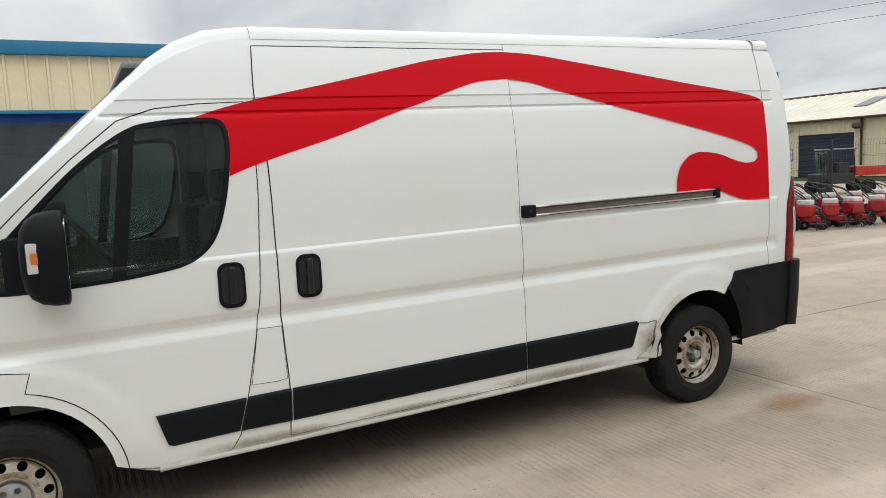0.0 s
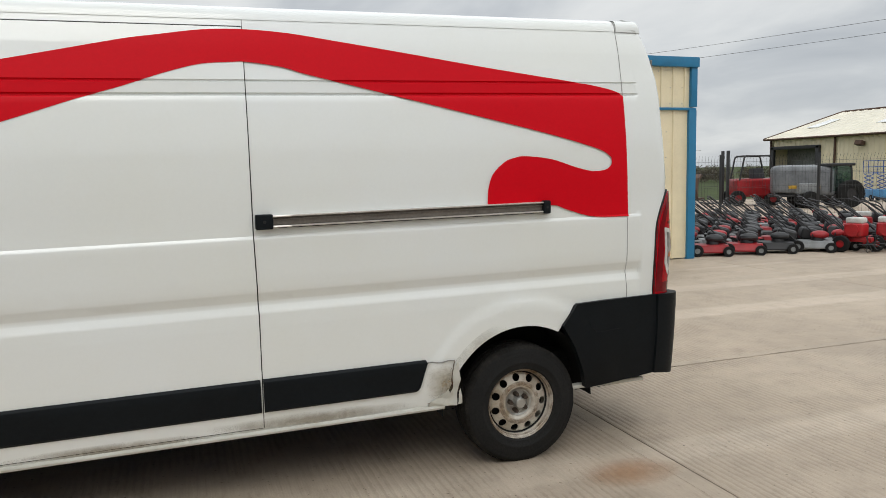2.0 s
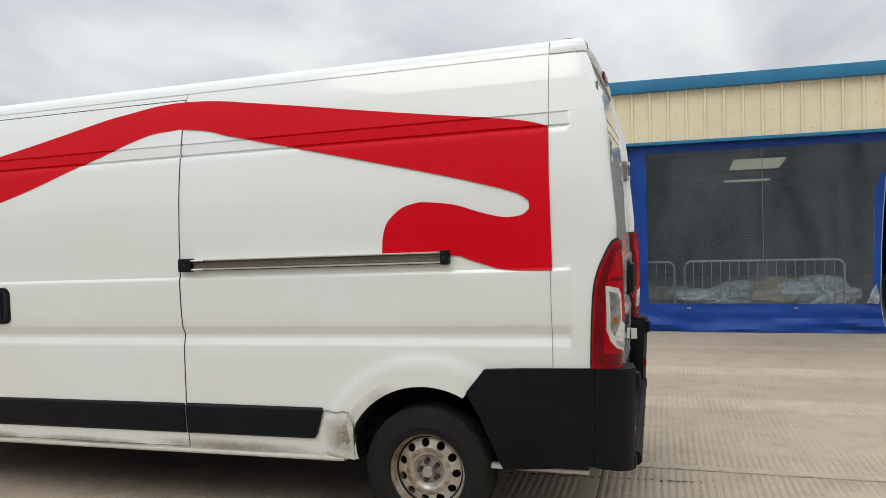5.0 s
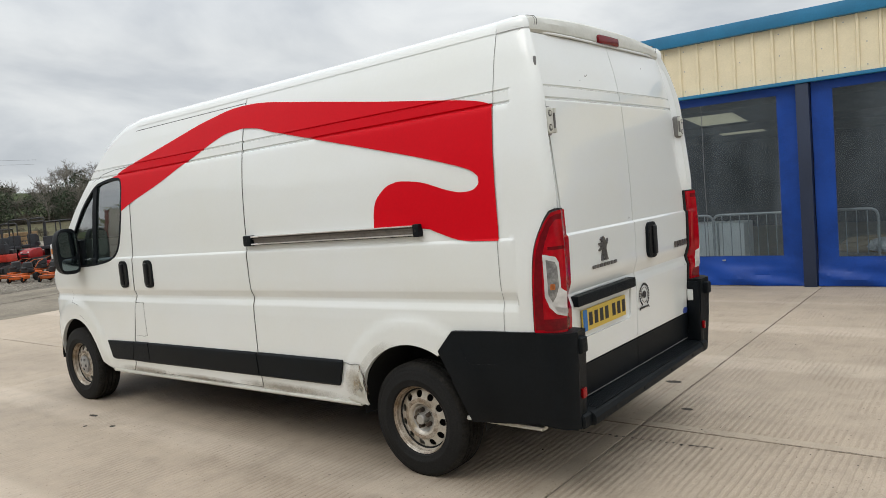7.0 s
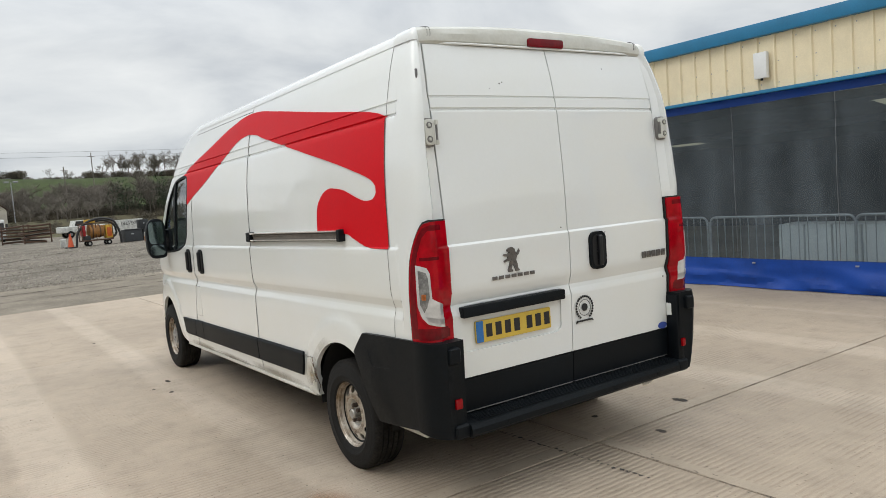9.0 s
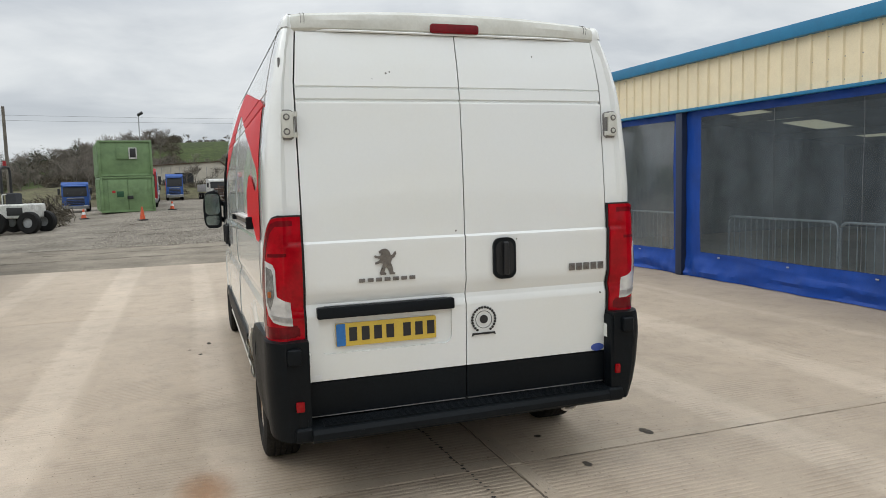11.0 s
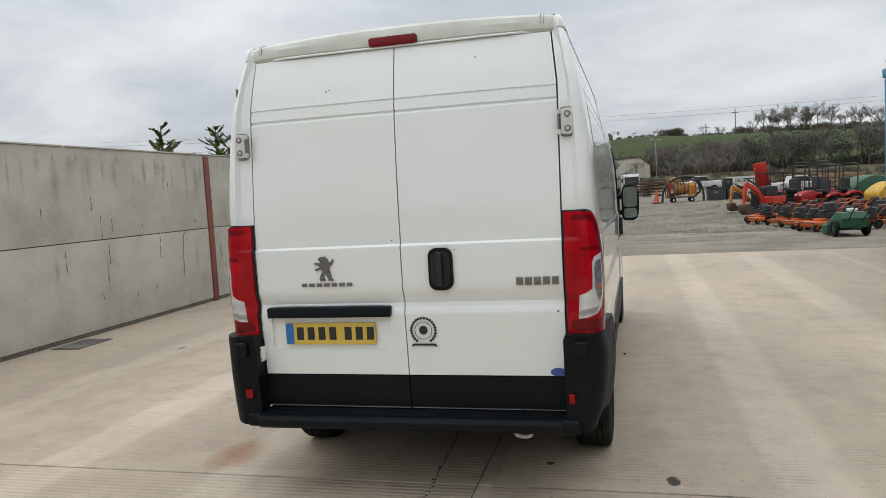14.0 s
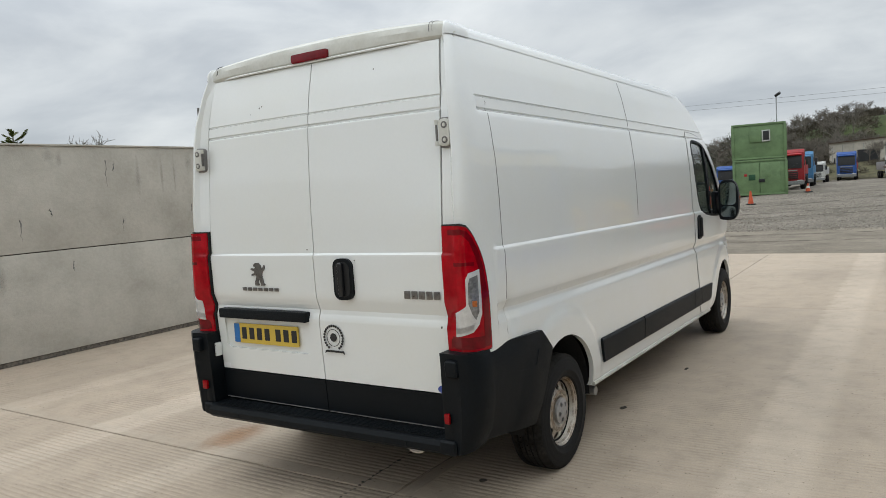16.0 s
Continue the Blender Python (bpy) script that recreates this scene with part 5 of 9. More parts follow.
# ---- setting: concrete yard, wall, workshop ----
def concrete_mat(name, base, ridges=True, stripes=True):
    m = bpy.data.materials.new(name)
    m.use_nodes = True
    nt = m.node_tree
    b = nt.nodes["Principled BSDF"]
    b.inputs["Specular IOR Level"].default_value = 0.35
    g = nt.nodes.new("ShaderNodeNewGeometry")
    big = nd(nt, "ShaderNodeTexNoise", vals={"Scale": 0.35, "Detail": 7.0, "Roughness": 0.62})
    mid = nd(nt, "ShaderNodeTexNoise", vals={"Scale": 4.0, "Detail": 8.0, "Roughness": 0.7})
    fine = nd(nt, "ShaderNodeTexNoise", vals={"Scale": 90.0, "Detail": 3.0, "Roughness": 0.7})
    for n in (big, mid, fine):
        nt.links.new(g.outputs["Position"], n.inputs["Vector"])
    col = ramp(nt, big.outputs[0], [(0.28, [c * 0.80 for c in base]), (0.5, base), (0.72, [c * 1.12 for c in base])])
    def mul(a, fac, stops):
        mm = nd(nt, "ShaderNodeMix", dtype="RGBA", blend="MULTIPLY")
        mm.inputs[0].default_value = 1.0
        nt.links.new(a, mm.inputs[6])
        nt.links.new(ramp(nt, fac, stops), mm.inputs[7])
        return mm.outputs[2]
    col = mul(col, mid.outputs[0], [(0.30, (0.80, 0.79, 0.77)), (0.48, (0.97, 0.97, 0.97)), (0.7, (1.08, 1.08, 1.08))])
    col = mul(col, fine.outputs[0], [(0.3, (0.93, 0.93, 0.93)), (0.7, (1.06, 1.06, 1.06))])
    height = fine.outputs[0]
    # fine brushed streaks across the yard, and grit
    sm = nd(nt, "ShaderNodeMapping")
    sm.inputs["Scale"].default_value = (70, 2.2, 0)
    nt.links.new(g.outputs["Position"], sm.inputs[0])
    streak = nd(nt, "ShaderNodeTexNoise", vals={"Scale": 1.0, "Detail": 4.0, "Roughness": 0.65})
    nt.links.new(sm.outputs[0], streak.inputs["Vector"])
    col = mul(col, streak.outputs[0], [(0.30, (0.92, 0.915, 0.91)), (0.5, (1.0, 1.0, 1.0)), (0.72, (1.05, 1.05, 1.05))])
    grit = nd(nt, "ShaderNodeTexNoise", vals={"Scale": 38.0, "Detail": 2.0, "Roughness": 0.5})
    nt.links.new(g.outputs["Position"], grit.inputs["Vector"])
    col = mul(col, grit.outputs[0], [(0.27, (0.55, 0.53, 0.50)), (0.33, (1.0, 1.0, 1.0)), (0.70, (1.0, 1.0, 1.0)), (0.76, (1.22, 1.22, 1.21))])
    if stripes:
        sp = nt.nodes.new("ShaderNodeSeparateXYZ")
        nt.links.new(g.outputs["Position"], sp.inputs[0])
        wv = nd(nt, "ShaderNodeMapping")
        wv.inputs["Scale"].default_value = (0.12, 0.5, 0)
        nt.links.new(g.outputs["Position"], wv.inputs[0])
        sn = nd(nt, "ShaderNodeTexNoise", vals={"Scale": 1.0, "Detail": 5.0, "Roughness": 0.6})
        nt.links.new(wv.outputs[0], sn.inputs["Vector"])
        # swept, paler lanes along the yard
        yy = nd(nt, "ShaderNodeMath", op="MULTIPLY_ADD", vals={1: 0.22})
        nt.links.new(sn.outputs[0], yy.inputs[0])
        nt.links.new(sp.outputs[1], yy.inputs[2])
        # the lanes' edges are ragged along the brush marks
        rag = nd(nt, "ShaderNodeMath", op="MULTIPLY_ADD", vals={1: 0.16})
        nt.links.new(mid.outputs[0], rag.inputs[0])
        nt.links.new(yy.outputs[0], rag.inputs[2])
        yr = nd(nt, "ShaderNodeMapRange", vals={1: -1.28, 2: 11.22, 3: 0.0, 4: 1.0})
        nt.links.new(rag.outputs[0], yr.inputs[0])
        st = []
        for c, w, k1 in ((0.56, 0.17, 0.6), (2.07, 0.19, 0.85), (3.36, 0.13, 0.8), (6.73, 0.19, 0.75), (8.20, 0.19, 0.7), (9.72, 0.06, 0.5)):
            c += 0.19
            for q, k in ((c - w - 0.05, 0.0), (c - w + 0.02, k1), (c + w - 0.02, k1), (c + w + 0.05, 0.0)):
                st.append(((q + 1.28) / 12.5, (0.950 + 0.205 * k, 0.950 + 0.226 * k, 0.950 + 0.256 * k)))
        col = mul(col, yr.outputs[0], st)
        col = mul(col, sn.outputs[0], [(0.3, (0.88, 0.87, 0.855)), (0.6, (1.05, 1.05, 1.05))])
    nt.links.new(col, b.inputs["Base Color"])
    rr = ramp(nt, mid.outputs[0], [(0.3, (0.6, 0.6, 0.6)), (0.7, (0.85, 0.85, 0.85))])
    nt.links.new(rr, b.inputs["Roughness"])
    bp = nd(nt, "ShaderNodeBump", vals={"Strength": 0.35, "Distance": 0.006})
    nt.links.new(height, bp.inputs["Height"])
    last = bp.outputs[0]
    if ridges:
        wvt = nt.nodes.new("ShaderNodeTexWave")
        wvt.wave_type, wvt.bands_direction, wvt.wave_profile = "BANDS", "X", "SIN"
        wvt.inputs["Scale"].default_value, wvt.inputs["Distortion"].default_value = 7.0, 1.6
        wvt.inputs["Detail"].default_value, wvt.inputs["Detail Scale"].default_value = 4.0, 2.6
        nt.links.new(g.outputs["Position"], wvt.inputs["Vector"])
        mk = nd(nt, "ShaderNodeMath", op="MULTIPLY")
        nt.links.new(ramp(nt, wvt.outputs["Fac"], [(0.22, (0, 0, 0)), (0.70, (1, 1, 1))]), mk.inputs[0])
        # worn stretches where the brush marks fade
        wear = nd(nt, "ShaderNodeTexNoise", vals={"Scale": 1.7, "Detail": 4.0, "Roughness": 0.6})
        nt.links.new(g.outputs["Position"], wear.inputs["Vector"])
        far_ = nd(nt, "ShaderNodeVectorMath", op="DISTANCE", vals={1: (4.4, 3.9, 0.0)})
        nt.links.new(g.outputs["Position"], far_.inputs[0])
        bay = nd(nt, "ShaderNodeMapRange", vals={1: 1.4, 2: 3.6, 3: 0.12, 4: 0.0})
        nt.links.new(far_.outputs["Value"], bay.inputs[0])
        worn = nd(nt, "ShaderNodeMath", op="ADD")
        nt.links.new(wear.outputs[0], worn.inputs[0])
        nt.links.new(bay.outputs[0], worn.inputs[1])
        mw = nd(nt, "ShaderNodeMath", op="MULTIPLY")
        nt.links.new(ramp(nt, worn.outputs[0], [(0.46, (0.10, 0.10, 0.10)), (0.60, (1.1, 1.1, 1.1))]), mw.inputs[0])
        nt.links.new(mk.outputs[0], mw.inputs[1])
        nt.links.new(ramp(nt, big.outputs[0], [(0.34, (0.25, 0.25, 0.25)), (0.55, (1, 1, 1))]), mk.inputs[1])
        b2 = nd(nt, "ShaderNodeBump", vals={"Strength": 0.40, "Distance": 0.011})
        nt.links.new(mw.outputs[0], b2.inputs["Height"])
        nt.links.new(last, b2.inputs["Normal"])
        last = b2.outputs[0]
        # colour darkened in the grooves
        inv = nd(nt, "ShaderNodeMath", op="SUBTRACT", vals={0: 1.0})
        nt.links.new(wvt.outputs["Fac"], inv.inputs[1])
        gd = nd(nt, "ShaderNodeMath", op="MULTIPLY")
        nt.links.new(inv.outputs[0], gd.inputs[0])
        nt.links.new(ramp(nt, worn.outputs[0], [(0.48, (0.08, 0.08, 0.08)), (0.62, (1, 1, 1))]), gd.inputs[1])
        nt.links.new(mul(col, gd.outputs[0], [(0.55, (1, 1, 1)), (0.95, (0.86, 0.855, 0.845))]), b.inputs["Base Color"])
    nt.links.new(last, b.inputs["Normal"])
    return m


def ground_mat(name, cols, scale, bump, fine=30.0):
    m = bpy.data.materials.new(name)
    m.use_nodes = True
    nt = m.node_tree
    b = nt.nodes["Principled BSDF"]
    b.inputs["Roughness"].default_value, b.inputs["Specular IOR Level"].default_value = 0.9, 0.2
    g = nt.nodes.new("ShaderNodeNewGeometry")
    n1 = nd(nt, "ShaderNodeTexNoise", vals={"Scale": scale, "Detail": 9.0, "Roughness": 0.7})
    n2 = nd(nt, "ShaderNodeTexNoise", vals={"Scale": fine, "Detail": 5.0, "Roughness": 0.8})
    for n in (n1, n2):
        nt.links.new(g.outputs["Position"], n.inputs["Vector"])
    c1 = ramp(nt, n1.outputs[0], [(0.3, cols[0]), (0.5, cols[1]), (0.7, cols[2])])
    mm = nd(nt, "ShaderNodeMix", dtype="RGBA", blend="MULTIPLY")
    mm.inputs[0].default_value = 1.0
    nt.links.new(c1, mm.inputs[6])
    nt.links.new(ramp(nt, n2.outputs[0], [(0.32, (0.5, 0.5, 0.5)), (0.68, (1.5, 1.5, 1.5))]), mm.inputs[7])
    nt.links.new(mm.outputs[2], b.inputs["Base Color"])
    bp = nd(nt, "ShaderNodeBump", vals={"Strength": bump, "Distance": 0.05})
    nt.links.new(n2.outputs[0], bp.inputs["Height"])
    nt.links.new(bp.outputs[0], b.inputs["Normal"])
    return m


M["concrete"] = concrete_mat("yard_concrete", (0.455, 0.374, 0.288))
M["gravel"] = ground_mat("grey_gravel", [(0.13, 0.113, 0.090), (0.205, 0.182, 0.148), (0.285, 0.255, 0.212)], 0.5, 1.0, 9.0)
M["asphalt"] = ground_mat("old_asphalt", [(0.13, 0.112, 0.088), (0.225, 0.195, 0.153), (0.32, 0.28, 0.222)], 0.6, 0.3, 50.0)
M["field"] = ground_mat("pasture", [(0.030, 0.040, 0.012), (0.042, 0.059, 0.015), (0.056, 0.075, 0.019)], 0.05, 0.3, 1.2)
M["panel_concrete"] = mat("wall_concrete", (0.47, 0.447, 0.392), 0.85, grain=0.025, gscale=35, stain=0.17, sscale=1.1, bump=0.2, bscale=60, dirt=(0.98, 0.98, 0.96), spec=0.2)
M["rust_stain"] = soft_stain("rust_stain", (0.44, 0.21, 0.085), 0.42, 5.0)
M["oil"] = soft_stain("oil_stain", (0.07, 0.062, 0.052), 0.8, 28.0, False, (0.16, 0.24))
M["dark_gap"] = mat("joint_dirt", (0.13, 0.115, 0.095), 0.9, grain=0.3, gscale=30)


def flat(name, poly, z, thick, material, **tags):
    bm = B()
    prism(bm, poly, "z", z - thick, z)
    return tagged(part(name, bm, material), **tags)


def rect(x0, x1, y0, y1):
    return [(x0, y0), (x1, y0), (x1, y1), (x0, y1)]


# ground: one sheet to the horizon, gravel near the yard
bm = B()
nx = 60
gx = [-900 + 1800 * k / nx for k in range(nx + 1)]
vv = [[bm.verts.new((x, y, -0.05)) for y in gx] for x in gx]
for i in range(nx):
    for j in range(nx):
        bm.faces.new((vv[i][j], vv[i + 1][j], vv[i + 1][j + 1], vv[i][j + 1]))
part("ground", bm, "field", label="green fields beyond the yard", category="ground", kind="structure")


def gz(x, y=5.0):
    """Height of the gravel, which climbs gently away from the slabs."""
    return 0.34 * (1 - sstep(-34, -13, x)) * sstep(-5, 1, y)


bm = B()
gxs = [-8.3 - 1.5 * k for k in range(43)]
rows = []
for x in gxs:
    ylow = interp(x, [(-73, -8.0), (-13, -3.0), (-8.3, -2.2)])
    rows.append([bm.verts.new((x, ylow + (60 - ylow) * (k / 40) ** 1.5, gz(x, ylow + (60 - ylow) * (k / 40) ** 1.5) - 0.012 + (0.02 * noise.noise((x * 0.3, k * 0.5, 2)) if x < -16 else 0))) for k in range(41)])
for a, b in zip(rows, rows[1:]):
    for k in range(40):
        bm.faces.new((a[k], b[k], b[k + 1], a[k + 1]))
part("gravel_yard", bm, "gravel", label="stony grey gravel yard", category="ground", kind="structure")
flat("asphalt_strip", [(-8.4, -6), (-8.4, 13.8), (-12.9, 13.8), (-14.9, 6.5), (-13.6, -6)], -0.004, 0.03, "asphalt", label="worn dirty asphalt strip", category="road", kind="structure")

pave = empty("pavement", (0, 0, 0), "pale brushed concrete yard slabs with dark joints", "pavement", kind="structure")
XJ = [-8.35, -1.95, 4.575, 10.8, 17.0, 23.2, 29.4, 35.6]
YJ = [-1.6, 4.915, 10.95, 17.2, 23.4, 29.6]
flat("joint_bed", rect(-8.33, 35.5, -1.55, 29.5), -0.005, 0.05, "dark_gap", kind="structure", category="pavement", label="dark dirt in the slab joints")
for i in range(len(XJ) - 1):
    for j in range(len(YJ) - 1):
        bm = B()
        x0, x1, y0, y1 = XJ[i] + 0.004, XJ[i + 1] - 0.004, YJ[j] + 0.004, YJ[j + 1] - 0.004
        prism(bm, rect(x0, x1, y0, y1), "z", -0.06, 0.0, 0.004)
        part("slab", bm, "concrete", pave)
M["trowelled"] = concrete_mat("trowelled_concrete", (0.448, 0.372, 0.288), False, True)
for x0, x1, y0, y1 in ((-8.3, 4.56, 4.925, 5.015), (4.59, 17.0, 4.925, 5.015), (4.455, 4.565, -1.5, 4.90), (4.455, 4.565, 5.02, 10.9)):
    part("joint_band", prism(B(), rect(x0, x1, y0, y1), "z", -0.003, 0.0012), "trowelled", pave)
# cracked, dirt-filled joint under the van and other marks
def stain(name, cx, cy, rx, ry, material, label, seed, z=0.0025, n=26):
    pts = []
    for k in range(n):
        a = 2 * math.pi * k / n
        q = 1 + 0.55 * noise.noise((math.cos(a) * 1.3 + seed, math.sin(a) * 1.3, seed * 0.7)) + 0.35 * noise.noise((math.cos(a) * 3.5 + seed, math.sin(a) * 3.5, seed))
        pts.append((cx + rx * q * math.cos(a), cy + ry * q * math.sin(a)))
    bm = B()
    f = bm.faces.new([bm.verts.new((p[0], p[1], z)) for p in pts])
    return part(name, bm, material, label=label, category="stain", kind="structure")


# precast wall beside the van
wall = empty("wall_south", (0, 0, 0), "grey precast concrete panel wall with red steel posts", "wall", kind="structure")
WYF = -1.265
posts = [-9.50, -2.85, 3.80, 10.45, 17.1]
for a, b in zip(posts, posts[1:]):
    for z0, z1 in ((0.06, 1.272), (1.284, 2.53)):
        bm = B()
        box(bm, ((a + b) / 2, WYF - 0.075, (z0 + z1) / 2), (b - a - 0.15, 0.15, z1 - z0), 0.008)
        part("panel", bm, "panel_concrete", wall)
    for k in range(2):
        xa, xb = a + 0.06 + (b - a - 0.12) * k / 2, a + 0.06 + (b - a - 0.12) * (k + 1) / 2 - (0.05 if k == 0 else 0)
        part("coping", box(B(), ((xa + xb) / 2, WYF - 0.075, 2.542), (xb - xa, 0.19, 0.022), 0.006), "panel_concrete", wall)
for x in posts:
    part("post", box(B(), (x, WYF - 0.06, 1.25), (0.15, 0.16, 2.52), 0.006), "red_oxide", wall, "red oxide steel post")
part("footing", box(B(), (4.0, WYF - 0.10, 0.03), (27.0, 0.17, 0.058), 0.006), "dark_gap", wall, "dark footing strip")
part("panel_joint", box(B(), (4.0, WYF - 0.085, 1.278), (26.5, 0.11, 0.03), 0.004), "dark_gap", wall, "dark joint between the panels")


# workshop with blue sheet curtains
FY = 11.0
BX0, BX1, BDEEP = -8.22, 10.78, 10.6
shop = empty("workshop", (0, 0, 0), "long cream-clad workshop with blue trim and blue PVC curtains", "building", kind="structure")


def cladding(x0, x1, z0, z1, y, name="cladding_sheet", label="", step=0.2485, phase=0.128):
    """Box-profile steel sheet: a folded strip with ribs."""
    bm = B()
    xs = []
    k = math.floor(x0 / step) - 1
    pts = [(x0, 0.0)]
    while k * step + phase < x1:
        c = k * step + phase
        for dx, dy in ((-0.026, 0), (-0.014, -0.028), (0.014, -0.028), (0.026, 0)):
            if x0 < c + dx < x1:
                pts.append((c + dx, dy))
        k += 1
    pts.append((x1, 0.0))
    lo = [bm.verts.new((px, y + dy, z0)) for px, dy in pts]
    hi = [bm.verts.new((px, y + dy, z1)) for px, dy in pts]
    for a in range(len(pts) - 1):
        bm.faces.new((lo[a], lo[a + 1], hi[a + 1], hi[a]))
    ob = part(name, bm, "cream", shop, label, 15)
    return ob


for k in range(8):
    a = BX0 + 0.05 + (BX1 - BX0 - 0.1) * k / 8
    b = BX0 + 0.05 + (BX1 - BX0 - 0.1) * (k + 1) / 8
    cladding(a, b, 2.73, 3.44, FY - 0.04)
cladding(9.29, 10.66, 0.02, 2.70, FY - 0.04, step=0.31, phase=0.10)
part("cladding_back", box(B(), ((BX0 + BX1) / 2, FY + 0.03, 3.07), (BX1 - BX0 - 0.1, 0.05, 0.74)), "pale_wall", shop)
part("panel_back", box(B(), (9.99, FY + 0.03, 1.35), (1.40, 0.05, 2.68)), "pale_wall", shop)
bm = box(B(), ((BX0 + BX1) / 2, FY - 0.04, 3.525), (BX1 - BX0 + 0.06, 0.20, 0.175), 0.012)
part("fascia", bm, "blue", shop, "blue steel fascia")
part("drip_trim", box(B(), ((BX0 + BX1) / 2, FY - 0.05, 2.705), (BX1 - BX0, 0.10, 0.045), 0.006), "blue", shop)
part("corner_trim", box(B(), (BX1 - 0.08, FY - 0.04, 1.33), (0.16, 0.14, 2.72), 0.008), "blue", shop)
part("corner_trim", box(B(), (BX1 - 0.05, FY - 0.04, 3.09), (0.13, 0.13, 0.70), 0.008), "blue", shop)
part("corner_trim", box(B(), (BX0 + 0.05, FY - 0.04, 1.72), (0.13, 0.13, 3.42), 0.008), "blue", shop)
part("door_jamb", box(B(), (9.225, FY - 0.03, 1.34), (0.13, 0.16, 2.68), 0.008), "blue", shop)
for x in (-1.78, 4.44):
    part("steel_post", box(B(), (x, FY + 0.02, 1.34), (0.16, 0.20, 2.68), 0.01), "navy_post", shop)
part("steel_post", box(B(), (-8.03, FY + 0.05, 1.34), (0.12, 0.16, 2.68), 0.01), "navy_post", shop)
# screws in the cladding
scr = B()
rs = random.Random(4)
for k in range(74):
    x = BX0 + 0.2 + k * 0.253
    for z in (2.80, 3.08, 3.36):
        if rs.random() < 0.7:
            cyl(scr, (x + 0.06, FY - 0.046, z), (x + 0.06, FY - 0.038, z), 0.009, None, 6)
for z in (0.4, 0.75, 1.1, 1.5, 1.85, 2.3):
    for x in (9.64, 10.18):
        cyl(scr, (x, FY - 0.046, z), (x, FY - 0.038, z), 0.009, None, 6)
tagged(part("screws", scr, "hubsteel", shop), kind="stuff")
# shell
part("side_wall", box(B(), (BX1 - 0.03, FY + BDEEP / 2 + 0.1, 1.75), (0.06, BDEEP, 3.5)), "pale_wall", shop)
part("side_wall", box(B(), (BX0 + 0.03, FY + BDEEP / 2 + 0.1, 1.75), (0.06, BDEEP, 3.5)), "pale_wall", shop)
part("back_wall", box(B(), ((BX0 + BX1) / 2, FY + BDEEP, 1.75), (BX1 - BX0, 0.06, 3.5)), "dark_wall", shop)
M["rooflight"] = bpy.data.materials.new("rooflight_sheet")
M["rooflight"].use_nodes = True
rl_nt = M["rooflight"].node_tree
rl_nt.nodes.clear()
rl_tr = nd(rl_nt, "ShaderNodeBsdfTranslucent", vals={"Color": (0.52, 0.49, 0.40, 1)})
rl_nt.links.new(rl_tr.outputs[0], rl_nt.nodes.new("ShaderNodeOutputMaterial").inputs[0])
cols = [BX0, -6.52, -5.42, 0.53, 1.63, 6.55, 7.65, BX1]
ys = [FY + 0.55, 15.95, 17.2, 17.6, 18.85, 19.25, 20.5, FY + BDEEP]


def slope(y):
    """Underside of the roof, falling to the back."""
    return 3.03 - 0.13 * (y - 16.6)


def roof_piece(name, x0, x1, y0, y1, t, m_):
    part(name, prism(B(), [(y0, slope(y0)), (y1, slope(y1)), (y1, slope(y1) + t), (y0, slope(y0) + t)], "x", x0, x1), m_, shop)


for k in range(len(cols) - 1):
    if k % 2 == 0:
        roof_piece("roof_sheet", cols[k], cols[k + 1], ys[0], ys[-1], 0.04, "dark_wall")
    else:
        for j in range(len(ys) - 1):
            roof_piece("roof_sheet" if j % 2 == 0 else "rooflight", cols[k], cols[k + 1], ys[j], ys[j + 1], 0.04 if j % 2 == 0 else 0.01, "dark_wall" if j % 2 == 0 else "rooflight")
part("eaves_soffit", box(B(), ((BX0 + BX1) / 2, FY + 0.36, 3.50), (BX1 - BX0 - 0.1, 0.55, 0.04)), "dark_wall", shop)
for y in (13.6, 16.2, 18.95):
    part("purlin", box(B(), ((BX0 + BX1) / 2, y, slope(y) - 0.12), (BX1 - BX0 - 0.2, 0.07, 0.18)), "dark_wall", shop)
part("floor_slab", box(B(), ((BX0 + BX1) / 2, FY + BDEEP / 2, 0.003), (BX1 - BX0 - 0.1, BDEEP - 0.1, 0.012)), "concrete", shop)


M["weld"] = mat("welded_pvc_seam", (0.15, 0.155, 0.165), 0.35)


